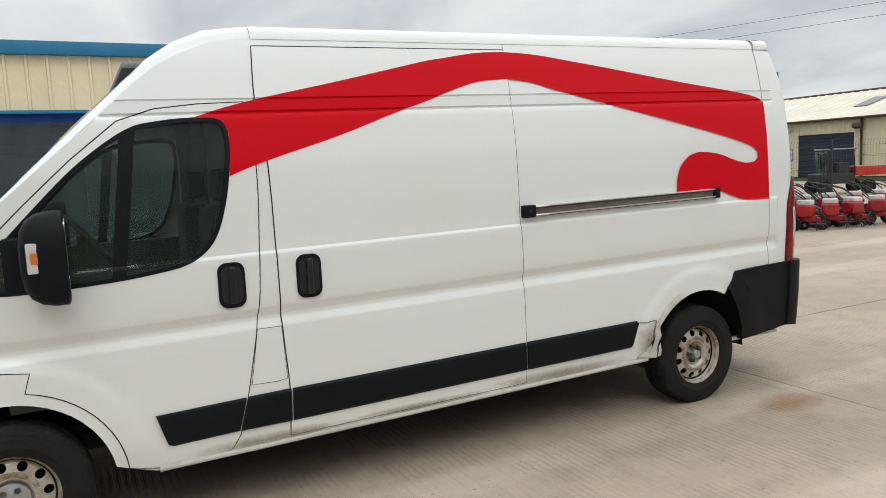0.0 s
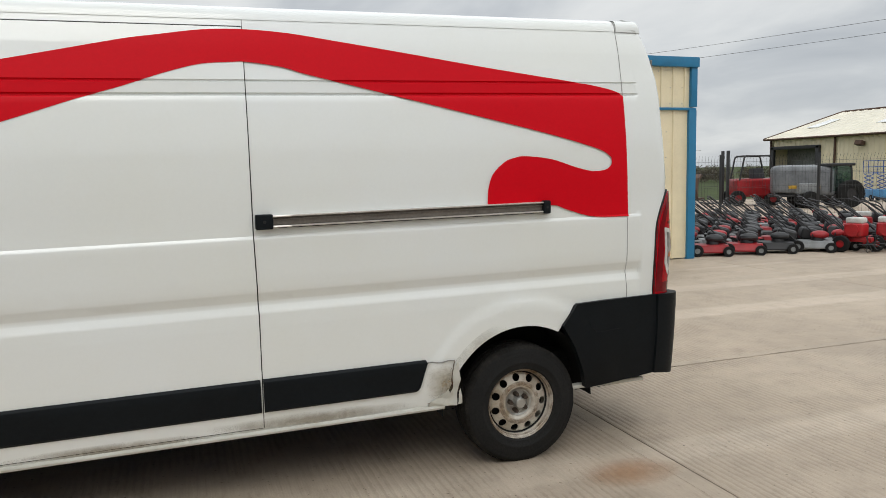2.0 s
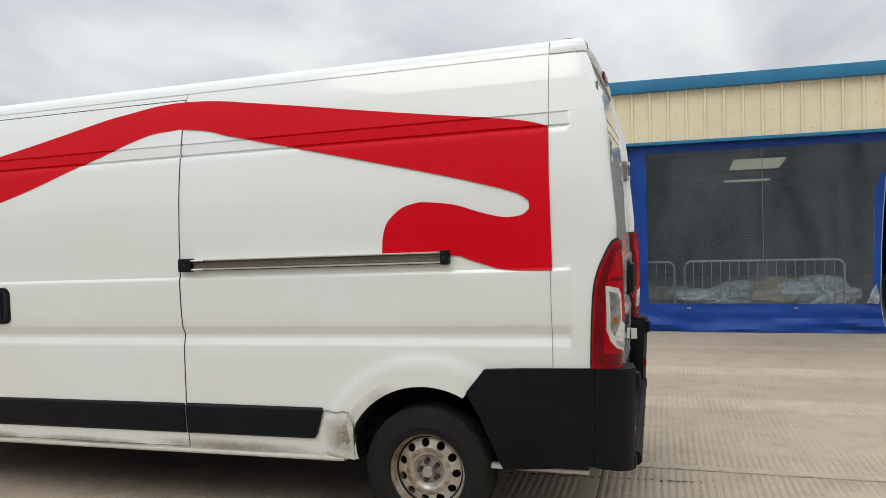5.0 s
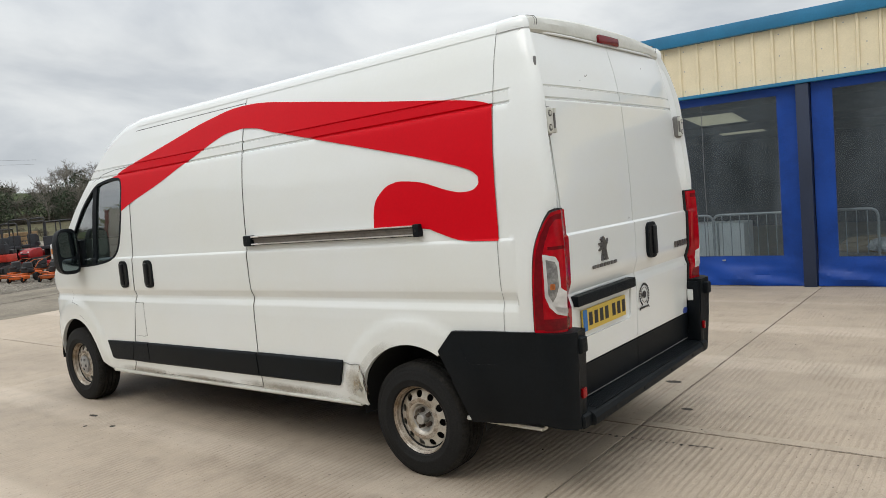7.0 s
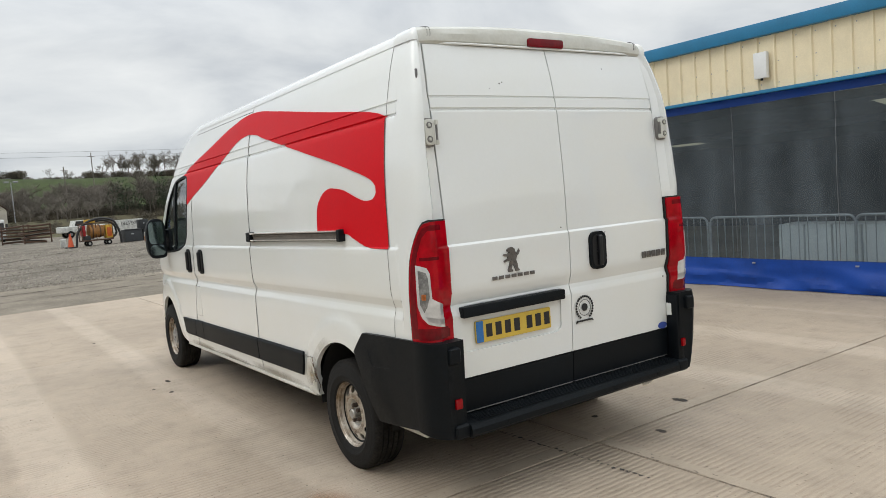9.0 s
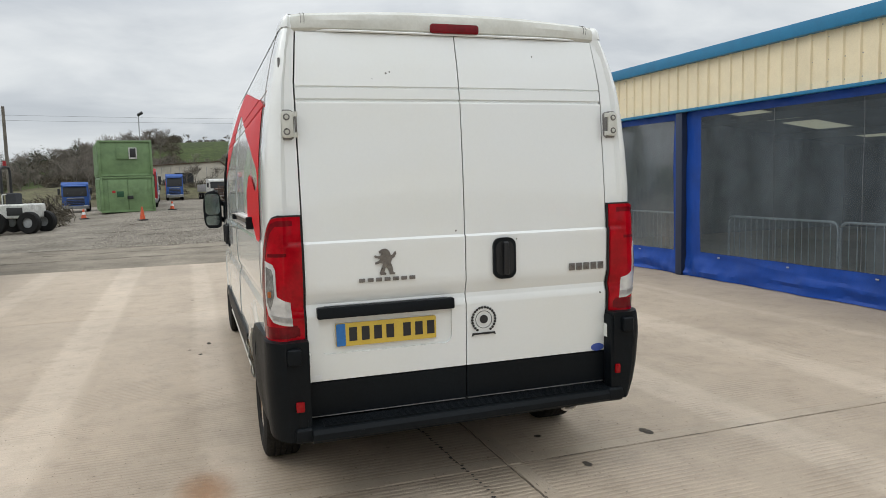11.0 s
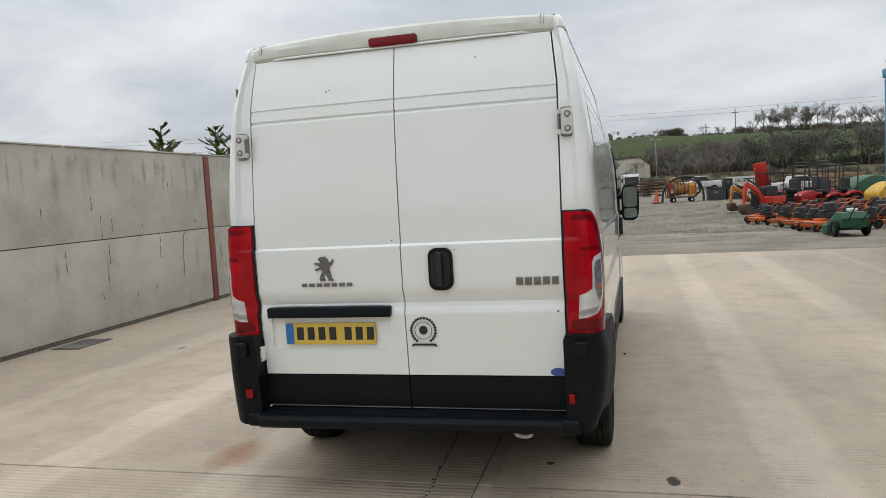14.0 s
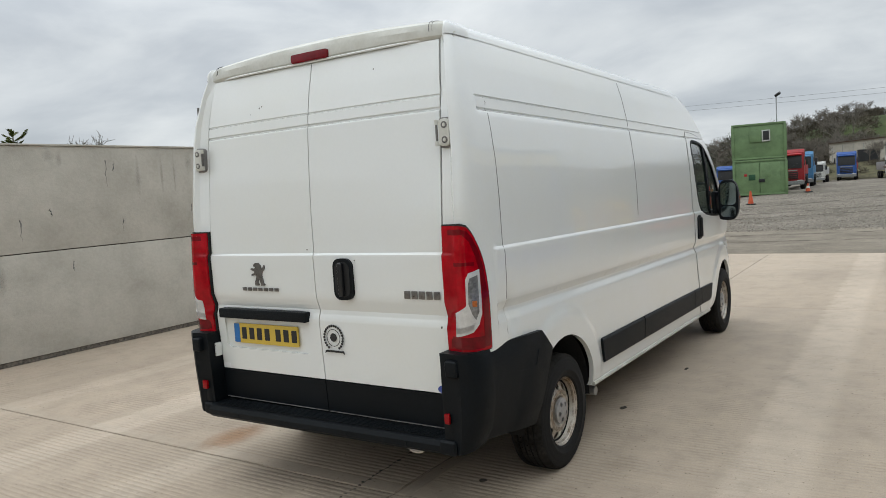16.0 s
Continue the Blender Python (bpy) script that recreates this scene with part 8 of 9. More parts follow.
for x, y, sc, m_, lab in ((-22.2, 15.3, 0.62, "m_yellow", "yellow hooded sweeper standing on gravel"), (-24.6, 15.2, 0.74, "m_green", "green hooded machine standing on gravel"), (-20.6, 16.6, 0.56, "m_yellow", "small yellow hooded sweeper among mowers")):
    cv = empty("covered_machine", (0, 0, 0), lab, "machine", "covered machines")
    bm = prism(B(), smooth_line([(-1.2, 0.5), (-1.25, 1.0), (-0.7, 1.45), (0.2, 1.55), (0.9, 1.25), (1.25, 0.9), (1.2, 0.5)], 4), "y", -0.7, 0.7, 0.12)
    part("hood", bm, m_, cv)
    part("chassis", box(B(), (0, 0, 0.42), (2.2, 1.2, 0.2), 0.04), "m_black", cv)
    wheels(cv, [(-0.75, -0.62, 0.28), (-0.75, 0.62, 0.28), (0.75, -0.62, 0.28), (0.75, 0.62, 0.28)], 0.28, 0.2)
    cv.matrix_basis = pose(x, y, 0, 0, 0, -70) @ Matrix.Scale(sc, 4)


# stacked green containers with a lamp pole
def container(name, z, door):
    e = empty(name, (0, 0, 0), "green steel site container" + (" with double doors" if door else " with a shuttered window"), "container", "stacked containers")
    W, H, L = 2.75, 2.45, 6.0
    part("shell", box(B(), (-L / 2, 0, H / 2), (L, W, H), 0.04), "c_green", e)
    bm = B()
    for y in (-W / 2 + 0.06, W / 2 - 0.06):
        box(bm, (0.01, y, H / 2), (0.10, 0.12, H), 0.02)
    for zz in (0.08, H - 0.06):
        box(bm, (0.012, 0, zz), (0.09, W, 0.13), 0.02)
    part("end_frame", bm, "c_green", e)
    for k in range(26):
        for s in (-1, 1):
            part("rib", box(B(), (-0.25 - 0.22 * k, s * (W / 2 + 0.012), H / 2), (0.10, 0.04, H - 0.3), 0.01, 1), "c_green", e)
    if door:
        for s in (-1, 1):
            d = part("door_leaf", box(B(), (0.03, s * 0.51, 1.18), (0.05, 0.99, 2.1), 0.015), "c_green", e)
            part("door_plate", box(B(), (0.06, s * 0.40, 1.35 + 0.1 * s), (0.01, 0.35, 0.40), 0.004), "m_green" if s < 0 else "c_green", d)
        part("lock_box", box(B(), (0.09, 0.10, 1.02), (0.10, 0.30, 0.22), 0.02), "m_black", e)
        part("red_label", box(B(), (0.06, -0.72, 1.42), (0.01, 0.16, 0.16), 0.003), "m_red", e)
    else:
        part("shutter", box(B(), (0.05, -0.15, 1.58), (0.06, 0.62, 0.80), 0.01), "c_green", e)
        w = part("window", box(B(), (0.05, 0.38, 1.58), (0.06, 0.42, 0.78), 0.01), "m_white", e)
        part("pane", box(B(), (0.085, 0.38, 1.60), (0.01, 0.30, 0.62), 0.003), "m_black", w)
    return e


ca = container("site_container", 0, True)
ca.matrix_basis = pose(-35.7, 0.20, 0.01, 0, 0, 8) @ Matrix.Diagonal((1, 1, 0.80, 1))
cb = container("site_container", 2.5, False)
cb.matrix_basis = pose(-35.7, 0.18, 1.985, 0, 0, 8) @ Matrix.Diagonal((1, 1, 0.80, 1))
lp = empty("floodlight_pole", (0, 0, 0), "floodlight on a steel pole above the containers", "floodlight")
part("pole", tube(B(), [(-37.2, 0.9, 4.2), (-37.2, 0.9, 5.75)], 0.03, 8), "galv", lp)
part("lamp_head", box(B(), (-37.1, 1.0, 5.85), (0.22, 0.32, 0.14), 0.03, 2, (30, 20, 0)), "m_black", lp)


def cone(x, y, s=1.0, tall=True):
    e = empty("traffic_cone", (0, 0, 0), "orange traffic cone on a black base", "traffic cone", "traffic cones")
    part("body", cyl(B(), (0, 0, 0.06), (0, 0, 1.0 if tall else 0.75), 0.20, 0.05, 16), "cone_orange", e)
    part("base", box(B(), (0, 0, 0.04), (0.62, 0.62, 0.08), 0.03), "m_black", e)
    if not tall:
        part("sleeve", cyl(B(), (0, 0, 0.34), (0, 0, 0.55), 0.150, 0.105, 16), "sticker_white", e)
    e.matrix_basis = pose(x, y, 0, 0, 0, 20) @ Matrix.Scale(s, 4)


cone(-26.4, 1.35, 0.60)
cone(-33.4, 7.3, 0.72)
cone(-37.0, 2.42, 0.66, False)
cone(-31.5, -1.6, 0.66, False)


def lorry(x, y, rz, cabc, bodyc, label, size=1.0, body=True, slim=1.0):
    e = empty("lorry", (0, 0, 0), label, "lorry", "parked lorries")
    cabm_ = prism(B(), [(0, 0.55), (1.75, 0.55), (1.80, 1.35), (1.62, 2.75), (1.3, 3.0), (0, 3.0)], "y", -1.2, 1.2, 0.06)
    c = part("cab", cabm_, cabc, e)
    part("windscreen", box(B(), (1.74, 0, 2.05), (0.05, 2.1, 0.95), 0.03, 2, (0, -7, 0)), "m_black", c)
    part("grille", box(B(), (1.80, 0, 1.05), (0.06, 1.6, 0.55), 0.03), "m_black", c)
    part("bumper", box(B(), (1.80, 0, 0.52), (0.22, 2.4, 0.30), 0.05), "m_grey", c)
    part("sun_visor", box(B(), (1.76, 0, 2.62), (0.26, 2.1, 0.10), 0.03, 2, (0, 18, 0)), cabc, c)
    part("badge_bar", box(B(), (1.825, 0, 1.43), (0.04, 1.5, 0.09), 0.02), "m_grey", c)
    for dz in (0.88, 1.04, 1.20):
        part("grille_bar", box(B(), (1.835, 0, dz), (0.03, 1.5, 0.035), 0.01), cabc, c)
    for s in (-1, 1):
        part("wiper", tube(B(), [(1.80, s * 0.25, 1.62), (1.76, s * 0.75, 1.95)], 0.02, 5), "m_grey", c)
    for s in (-1, 1):
        part("headlight", box(B(), (1.86, s * 0.9, 0.62), (0.05, 0.35, 0.18), 0.02), "sticker_white", c)
        part("side_window", box(B(), (1.05, s * 1.2, 2.1), (0.85, 0.03, 0.7), 0.01), "m_black", c)
        part("mirror", box(B(), (1.65, s * 1.42, 2.1), (0.12, 0.22, 0.6), 0.04), "m_black", c)
    part("chassis", box(B(), (-2.2, 0, 0.75), (5.2, 0.9, 0.25), 0.02), "m_black", e)
    if body:
        part("tipper_body", box(B(), (-2.6, 0, 1.65), (4.6, 2.4, 1.1), 0.04), bodyc, e)
    wheels(e, [(0.9, -1.05, 0.5), (0.9, 1.05, 0.5), (-2.8, -1.05, 0.5), (-2.8, 1.05, 0.5), (-3.9, -1.05, 0.5), (-3.9, 1.05, 0.5)], 0.5, 0.32)
    e.matrix_basis = pose(x, y, 0, 0, 0, rz) @ Matrix.Diagonal((size, size * slim, size, 1))


lorry(-67.5, 2.2, 2, "m_blue", "m_red", "blue lorry cab with a red load behind", 0.84, True, 0.76)
lorry(-67.5, 5.9, 14, "m_white", "m_grey", "white tipper lorry parked on gravel", 0.66)
lorry(-45.5, 0.30, 4, "m_red", "m_red", "red lorry parked behind the containers", 0.86)
lorry(-52.0, 0.15, 4, "m_lblue", "m_lblue", "pale blue lorry parked behind the containers", 0.84)
lorry(-63.0, 0.20, 0, "m_white", "m_white", "small white lorry parked on gravel", 0.60)
lorry(-50.5, -4.3, 5, "m_blue", "m_blue", "blue tipper lorry parked on gravel", 0.72)

# wet-vac / mixer machine with hose, skip, steel stacks
hm = empty("mixer_machine", (0, 0, 0), "orange and yellow mixing machine with a black hose", "machine")
part("drum", cyl(B(), (0, -0.75, 1.62), (0, 0.75, 1.62), 0.80, 0.66, 20), mat("drum_rust_orange", (0.34, 0.15, 0.03), 0.6, stain=0.4, sscale=5), hm)
part("drum_band", revolve(B(), [(0.80, -0.06), (0.83, -0.06), (0.83, 0.06), (0.80, 0.06)], (0, -0.45, 1.62), "y", 24, True), "rust", hm)
part("drum_band", revolve(B(), [(0.72, -0.06), (0.76, -0.06), (0.76, 0.06), (0.72, 0.06)], (0, 0.35, 1.62), "y", 24, True), "rust", hm)
part("cabinet", box(B(), (0, 1.30, 1.50), (1.2, 0.70, 1.5), 0.08), "m_yellow", hm)
part("cabinet_door", box(B(), (0.61, 1.30, 1.45), (0.04, 0.5, 1.0), 0.02), "m_orange", hm)
part("red_panel", box(B(), (0, -1.35, 1.75), (1.2, 0.30, 1.2), 0.05), "m_red", hm)
part("engine", box(B(), (0.1, -1.05, 0.85), (0.9, 0.7, 0.6), 0.10), "m_black", hm)
part("top_box", box(B(), (0, -0.55, 2.78), (0.6, 1.1, 0.42), 0.05), "m_yellow", hm)
part("frame", box(B(), (0, 0, 0.62), (1.3, 3.4, 0.14), 0.02), "rust", hm)
for sx in (-0.62, 0.62):
    for sy in (-1.62, -0.1, 1.66):
        part("post", tube(B(), [(sx, sy, 0.62), (sx, sy, 2.55)], 0.05, 6), "rust", hm)
    part("top_rail", tube(B(), [(sx, -1.62, 2.55), (sx, 1.66, 2.55)], 0.05, 6), "rust", hm)
part("hose", tube(B(), bend([(0.3, -2.2, 0.05), (0.3, -2.05, 1.6), (0.3, -1.0, 2.75), (0.3, 0.6, 3.10), (0.3, 2.0, 2.75), (0.3, 2.55, 1.3), (0.3, 2.6, 0.05)], 0.6, 8), 0.13, 10), "m_black", hm)
part("hose", tube(B(), bend([(0.1, -0.2, 2.7), (0.1, 0.9, 2.85), (0.1, 2.0, 2.35), (0.1, 2.3, 1.2), (0.1, 1.6, 0.7)], 0.5, 8), 0.12, 10), "m_black", hm)
wheels(hm, [(0.5, -0.9, 0.3), (-0.5, -0.9, 0.3), (0.5, 1.2, 0.3), (-0.5, 1.2, 0.3)], 0.3, 0.2, "m_white", "x")
hm.matrix_basis = pose(-33.9, 8.6, 0, 0, 0, 6) @ Matrix.Scale(0.46, 4)
tank = part("white_tank", box(B(), (-35.6, 7.25, 0.55), (0.28, 0.28, 0.44), 0.06, 3), "m_white", None, "white plastic water tank", category="tank")
sk = empty("waste_skip", (0, 0, 0), "pair of black steel bins carrying a black box", "skip")
M["bin_black"] = mat("bin_black", (0.022, 0.025, 0.028), 0.55, stain=0.3, sscale=3)
for q, sx in ((-1.05, 0.0), (1.08, 0.12)):
    half = prism(B(), [(q - 0.98, 0.05), (q + 0.98, 0.05), (q + 1.0, 1.45), (q - 1.0, 1.45)], "x", -0.75 + sx, 0.75 + sx, 0.05)
    for v_ in half.verts:
        v_.co.x += 0.16 * (1.4 - v_.co.z) if v_.co.x > 0 else 0.0
    bin_ = part("bin", half, "bin_black", sk)
    part("label_plate", box(B(), (0.88 + sx, q - 0.15, 0.95), (0.02, 0.34, 0.16), 0.004, 2, (0, -9, 0)), "m_grey", bin_)
    part("rim_bar", tube(B(), [(0.80 + sx, q - 1.0, 1.47), (0.80 + sx, q + 1.0, 1.47)], 0.05, 6), "m_black", bin_)
part("top_box", box(B(), (0.1, 0.25, 2.02), (1.1, 1.05, 1.05), 0.08), "bin_black", sk)
part("label_plate", box(B(), (0.66, 0.25, 2.1), (0.02, 0.16, 0.16), 0.004), "m_grey", sk)
sk.matrix_basis = pose(-34.7, 11.0, 0, 0, 0, 4) @ Matrix.Scale(0.46, 4)
# white board with lettering behind the bins
brd = empty("delivery_board", (0, 0, 0), "white board lettered in black, standing among the machines", "sign")
part("panel", box(B(), (-57.1, 15.0, 1.02), (0.06, 2.42, 1.00), 0.01), "m_white", brd)
for y_ in (14.0, 16.0):
    part("leg", box(B(), (-57.15, y_, 0.30), (0.05, 0.06, 0.90), 0.005), "m_black", brd)
word = bpy.data.curves.new("word", "FONT")
word.body, word.size, word.extrude = "DELIVERY", 0.40, 0.005
tmp_ = bpy.data.objects.new("word", word)
wm = bpy.data.meshes.new_from_object(tmp_)
bpy.data.objects.remove(tmp_)
bpy.data.curves.remove(word)
wb = B()
wb.from_mesh(wm)
bpy.data.meshes.remove(wm)
wb.transform(Matrix.Translation((-57.066, 14.50, 1.06)) @ Matrix.Rotation(math.pi / 2, 4, "Z") @ Matrix.Rotation(math.pi / 2, 4, "X") @ Matrix.Scale(0.72, 4, (1, 0, 0)))
part("lettering", wb, "m_black", brd, "black capital letters")
rnd = random.Random(3)
for n, (x, y) in enumerate(((-54.4, 6.6), (-52.2, 7.75), (-51.0, 19.5), (-46, 16.5))):
    st = empty("steel_stack", (0, 0, 0), "stack of rusty steel frames", "stack", "steel stacks")
    for k in range(6):
        part("frame", box(B(), (rnd.uniform(-0.2, 0.2), rnd.uniform(-0.2, 0.2), 0.15 + 0.26 * k), (1.3, rnd.uniform(1.5, 2.3), 0.13), 0.02, 2, (rnd.uniform(-5, 5), rnd.uniform(-4, 4), rnd.uniform(-14, 14))), "rust", st)
    for s in (-1, 1):
        part("upright", box(B(), (0.6, s * 1.0, 0.8), (0.1, 0.1, 1.6), 0.01), "rust", st)
    st.matrix_basis = pose(x, y, 0, 0, 0, 5 * n) @ Matrix.Scale(0.86, 4)
ts = empty("timber_stack", (0, 0, 0), "stack of sawn timber", "timber")
for k in range(4):
    part("plank_layer", box(B(), (0, 0, 0.3 + 0.24 * k), (2.4, 1.7 - 0.1 * (k % 2), 0.20), 0.02), "wood", ts)
ts.matrix_basis = pose(-35.2, 16.9, 0, 0, 0, 0)
for x, y in ((-60.0, 11.9), (-38.2, 15.4)):
    cr = empty("white_pickup", (0, 0, 0), "white pickup parked among the machines", "car", "parked pickups")
    part("body", box(B(), (0, 0, 0.85), (4.4, 1.75, 0.65), 0.14, 3), "m_white", cr)
    part("cabin", prism(B(), [(-0.9, 1.15), (1.1, 1.15), (0.6, 1.75), (-0.7, 1.75)], "y", -0.78, 0.78, 0.05), "m_white", cr)
    part("glass_band", prism(B(), [(-0.82, 1.2), (1.03, 1.2), (0.58, 1.66), (-0.68, 1.66)], "y", -0.79, 0.79), "m_black", cr)
    wheels(cr, [(1.4, -0.8, 0.36), (1.4, 0.8, 0.36), (-1.3, -0.8, 0.36), (-1.3, 0.8, 0.36)], 0.36, 0.22)
    cr.matrix_basis = pose(x, y, 0, 0, 0, 100) @ Matrix.Scale(0.8 if x < -50 else 0.62, 4)
# barn behind the lorries
barn = empty("grey_barn", (0, 0, 0), "long pale sheeted barn below the hill", "building")
part("wall", prism(B(), [(-0.6, 0.8), (8.45, 0.8), (8.45, 3.45), (7.25, 4.46), (-0.6, 4.08)], "x", -0.2, 0.0), mat("barn_sheet", (0.60, 0.55, 0.46), 0.7, stain=0.25, sscale=0.4), barn)
# black panel on the uncut wall, painting the shaded inside of a doorway
part("opening", box(B(), (0.02, 3.15, 2.3), (0.06, 2.1, 1.9)), "m_black", barn)
part("roof", prism(B(), [(-0.7, 4.08), (7.25, 4.47), (8.60, 3.40), (8.60, 3.49), (7.27, 4.55), (-0.7, 4.16)], "x", -14, 0.2), "rust", barn)
for k in range(9):
    part("sheet_joint", box(B(), (0.01, -0.3 + 1.0 * k, 2.5), (0.02, 0.04, 2.8)), "m_grey", barn)
barn.matrix_basis = pose(-83.5, 0.0, 0, 0, 0, 0)

# white dumper with roll bar, gate and post-and-wire fence past the wall's end
du = empty("site_dumper", (0, 0, 0), "cream site dumper with a black roll bar and red beacon", "dumper")
part("body", box(B(), (0, 0, 0.85), (1.5, 1.2, 0.55), 0.10, 3), "m_white", du)
part("engine_grille", box(B(), (-0.2, 0.61, 0.85), (0.6, 0.02, 0.3), 0.004), "m_black", du)
part("seat", box(B(), (0.15, 0, 1.3), (0.4, 0.5, 0.5), 0.08, 3), "seat", du)
part("roll_bar", tube(B(), bend([(0.5, -0.45, 0.6), (0.5, -0.45, 2.55), (0.5, 0.15, 2.55), (0.5, 0.15, 1.0)], 0.2), 0.05, 8), "m_black", du)
part("beacon", cyl(B(), (0.5, -0.15, 2.6), (0.5, -0.15, 2.78), 0.07, 0.06, 12), "m_red", du)
part("guard_rail", tube(B(), bend([(0.3, -0.1, 1.1), (0.3, -0.1, 1.5), (0.3, 0.5, 1.5), (0.3, 0.5, 1.1)], 0.08), 0.025, 6), "m_white", du)
wheels(du, [(0.55, -0.55, 0.42), (0.55, 0.55, 0.42), (-0.7, -0.55, 0.42), (-0.7, 0.55, 0.42)], 0.42, 0.3, "m_grey", "y")
du.matrix_basis = pose(-23.6, -2.9, 0, 0, 0, 250)
gate = empty("field_gate", (0, 0, 0), "galvanised tubular field gate, open", "gate")
for k in range(5):
    part("rail", tube(B(), [(-10.3, -1.60, 0.20 + 0.22 * k), (-12.4, -2.05, 0.20 + 0.22 * k)], 0.02, 6), "galv", gate)
for p in ((-10.3, -1.60), (-11.35, -1.825), (-12.4, -2.05)):
    part("upright", tube(B(), [(*p, 0.1), (*p, 1.2)], 0.024, 6), "galv", gate)
M["old_wood"] = mat("weathered_post", (0.13, 0.115, 0.09), 0.9, grain=0.25, gscale=12, stain=0.3)
pf = empty("post_fence", (0, 0, 0), "weathered wooden posts with wire", "fence")
for k in range(9):
    part("post", cyl(B(), (-13.5 - 1.6 * k, -3.5 - 0.15 * k, 0), (-13.5 - 1.6 * k, -3.5 - 0.15 * k, 1.3), 0.06, 0.05, 8), "old_wood", pf)
for z in (0.4, 0.8, 1.2):
    part("wire", tube(B(), [(-13.5, -3.5, z), (-26.3, -4.7, z)], 0.006, 4), "galv", pf)

# everything loose stands on the sloping gravel
for ob in bpy.data.objects:
    if ob.parent is None and ob.type == "EMPTY" and -72 < ob.location.x < -13 and ob.name.split(".")[0] not in ("van", "pavement"):
        ob.location.z += gz(ob.location.x, ob.location.y)


# ---- hills, woods, trees, cables ----
def hill_el(az):
    """Elevation in degrees of the crest, by bearing."""
    return interp(az, [(95, 0.2), (120, 0.6), (140, 1.4), (152, 2.0), (160, 2.4), (167, 2.75), (170, 2.95), (175, 3.2), (178, 3.35), (182, 3.1), (184, 2.7), (187, 2.1), (191, 1.3), (196, 0.8), (210, 0.7), (225, 0.6), (250, 0.3), (270, 0.0)])


def hill_z(x, y):
    dx, dy = x - 8, y - 5
    r, az = math.hypot(dx, dy), math.degrees(math.atan2(dy, dx)) % 360
    if az < 90 or az > 272:
        return -0.05
    bank = 2.1 * sstep(72, 94, r) * sstep(120, 140, az) * (1 - sstep(188, 200, az))
    h = math.tan(radians(hill_el(az))) * 150 + 1.7
    return -0.06 + bank + max(0.0, h - bank) * sstep(97, 150, r) + 0.8 * noise.noise((x * 0.03, y * 0.03, 0)) * sstep(98, 120, r)


bm = B()
rows = []
RR = [64 + 4 * k for k in range(24)] + [166, 190, 240, 350, 560, 800]
for a in range(90, 274, 2):
    row = []
    for r in RR:
        x, y = 8 + r * math.cos(radians(a)), 5 + r * math.sin(radians(a))
        row.append(bm.verts.new((x, y, hill_z(x, y))))
    rows.append(row)
for u, v in zip(rows, rows[1:]):
    for k in range(len(RR) - 1):
        bm.faces.new((u[k], u[k + 1], v[k + 1], v[k]))
M["rough"] = ground_mat("rough_brown_grass", [(0.062, 0.052, 0.030), (0.088, 0.078, 0.042), (0.105, 0.104, 0.052)], 0.12, 0.4, 1.5)
for f in bm.faces:
    c_ = f.calc_center_median()
    f.material_index = 1 if math.hypot(c_.x - 8, c_.y - 5) < 102 else 0
part("hillside", bm, ["field", "rough"], label="green pasture hillside beyond the yard", category="hill", kind="structure")

M["bark"] = mat("bare_bark", (0.20, 0.175, 0.145), 0.9, grain=0.2, stain=0.3)
M["scrub"] = mat("winter_scrub", (0.118, 0.100, 0.070), 0.95, grain=0.35, gscale=1.5, stain=0.4, sscale=0.2)
M["evergreen"] = mat("dark_evergreen", (0.034, 0.048, 0.024), 0.9, grain=0.3, gscale=4)
M["conifer"] = mat("conifer_green", (0.165, 0.175, 0.048), 0.7, grain=0.3, gscale=3, stain=0.3, sscale=1.2, dirt=(0.9, 1.1, 1.0))


def bare_tree(seed, h, depth=4, kids=4):
    """Vertices and faces of a leafless tree, as three-sided limbs."""
    r = random.Random(seed)
    V, F = [], []

    def limb(p, d, ln, rad, lev):
        q = p + d * ln
        s = d.cross(Vector((0.3, 0.9, 0.2))).normalized()
        t = d.cross(s)
        b = len(V)
        for c, rr in ((p, rad), (q, rad * 0.6)):
            for k in range(3):
                a = 2.094 * k
                V.append(c + (s * math.cos(a) + t * math.sin(a)) * rr)
        for k in range(3):
            F.append((b + k, b + (k + 1) % 3, b + 3 + (k + 1) % 3, b + 3 + k))
        if lev == 0:
            return
        n = kids + (1 if lev > 2 else 0)
        for i in range(n):
            f = r.uniform(0.30, 1.0)
            nd_ = (d * 0.8 + Vector((r.uniform(-1, 1), r.uniform(-1, 1), r.uniform(-0.1, 0.7)))).normalized()
            limb(p + d * ln * f, nd_, ln * r.uniform(0.50, 0.78), max(0.020, rad * 0.5), lev - 1)
    limb(Vector((0, 0, -0.2)), Vector((r.uniform(-0.06, 0.06), r.uniform(-0.06, 0.06), 1)).normalized(), h * 0.42, h * 0.016, depth)
    return np.array([tuple(v) for v in V]), np.array(F)


def scatter(name, variants, spots, material, label, category="woodland"):
    """One joined mesh of many trees: spots are x, y, z, scale, turn."""
    Vs, Fs, n = [], [], 0
    for k, (x, y, z, s, a) in enumerate(spots):
        V, F = variants[k % len(variants)]
        c, sn = math.cos(a), math.sin(a)
        Rm = np.array([[c, -sn, 0], [sn, c, 0], [0, 0, 1]])
        Vs.append(V @ Rm.T * s + np.array([x, y, z]))
        Fs.append(F + n)
        n += len(V)
    me = bpy.data.meshes.new(name)
    me.from_pydata(np.concatenate(Vs).tolist(), [], np.concatenate(Fs).tolist())
    me.materials.append(M[material])
    ob = new(name, me)
    return tagged(ob, label, category, kind="stuff")


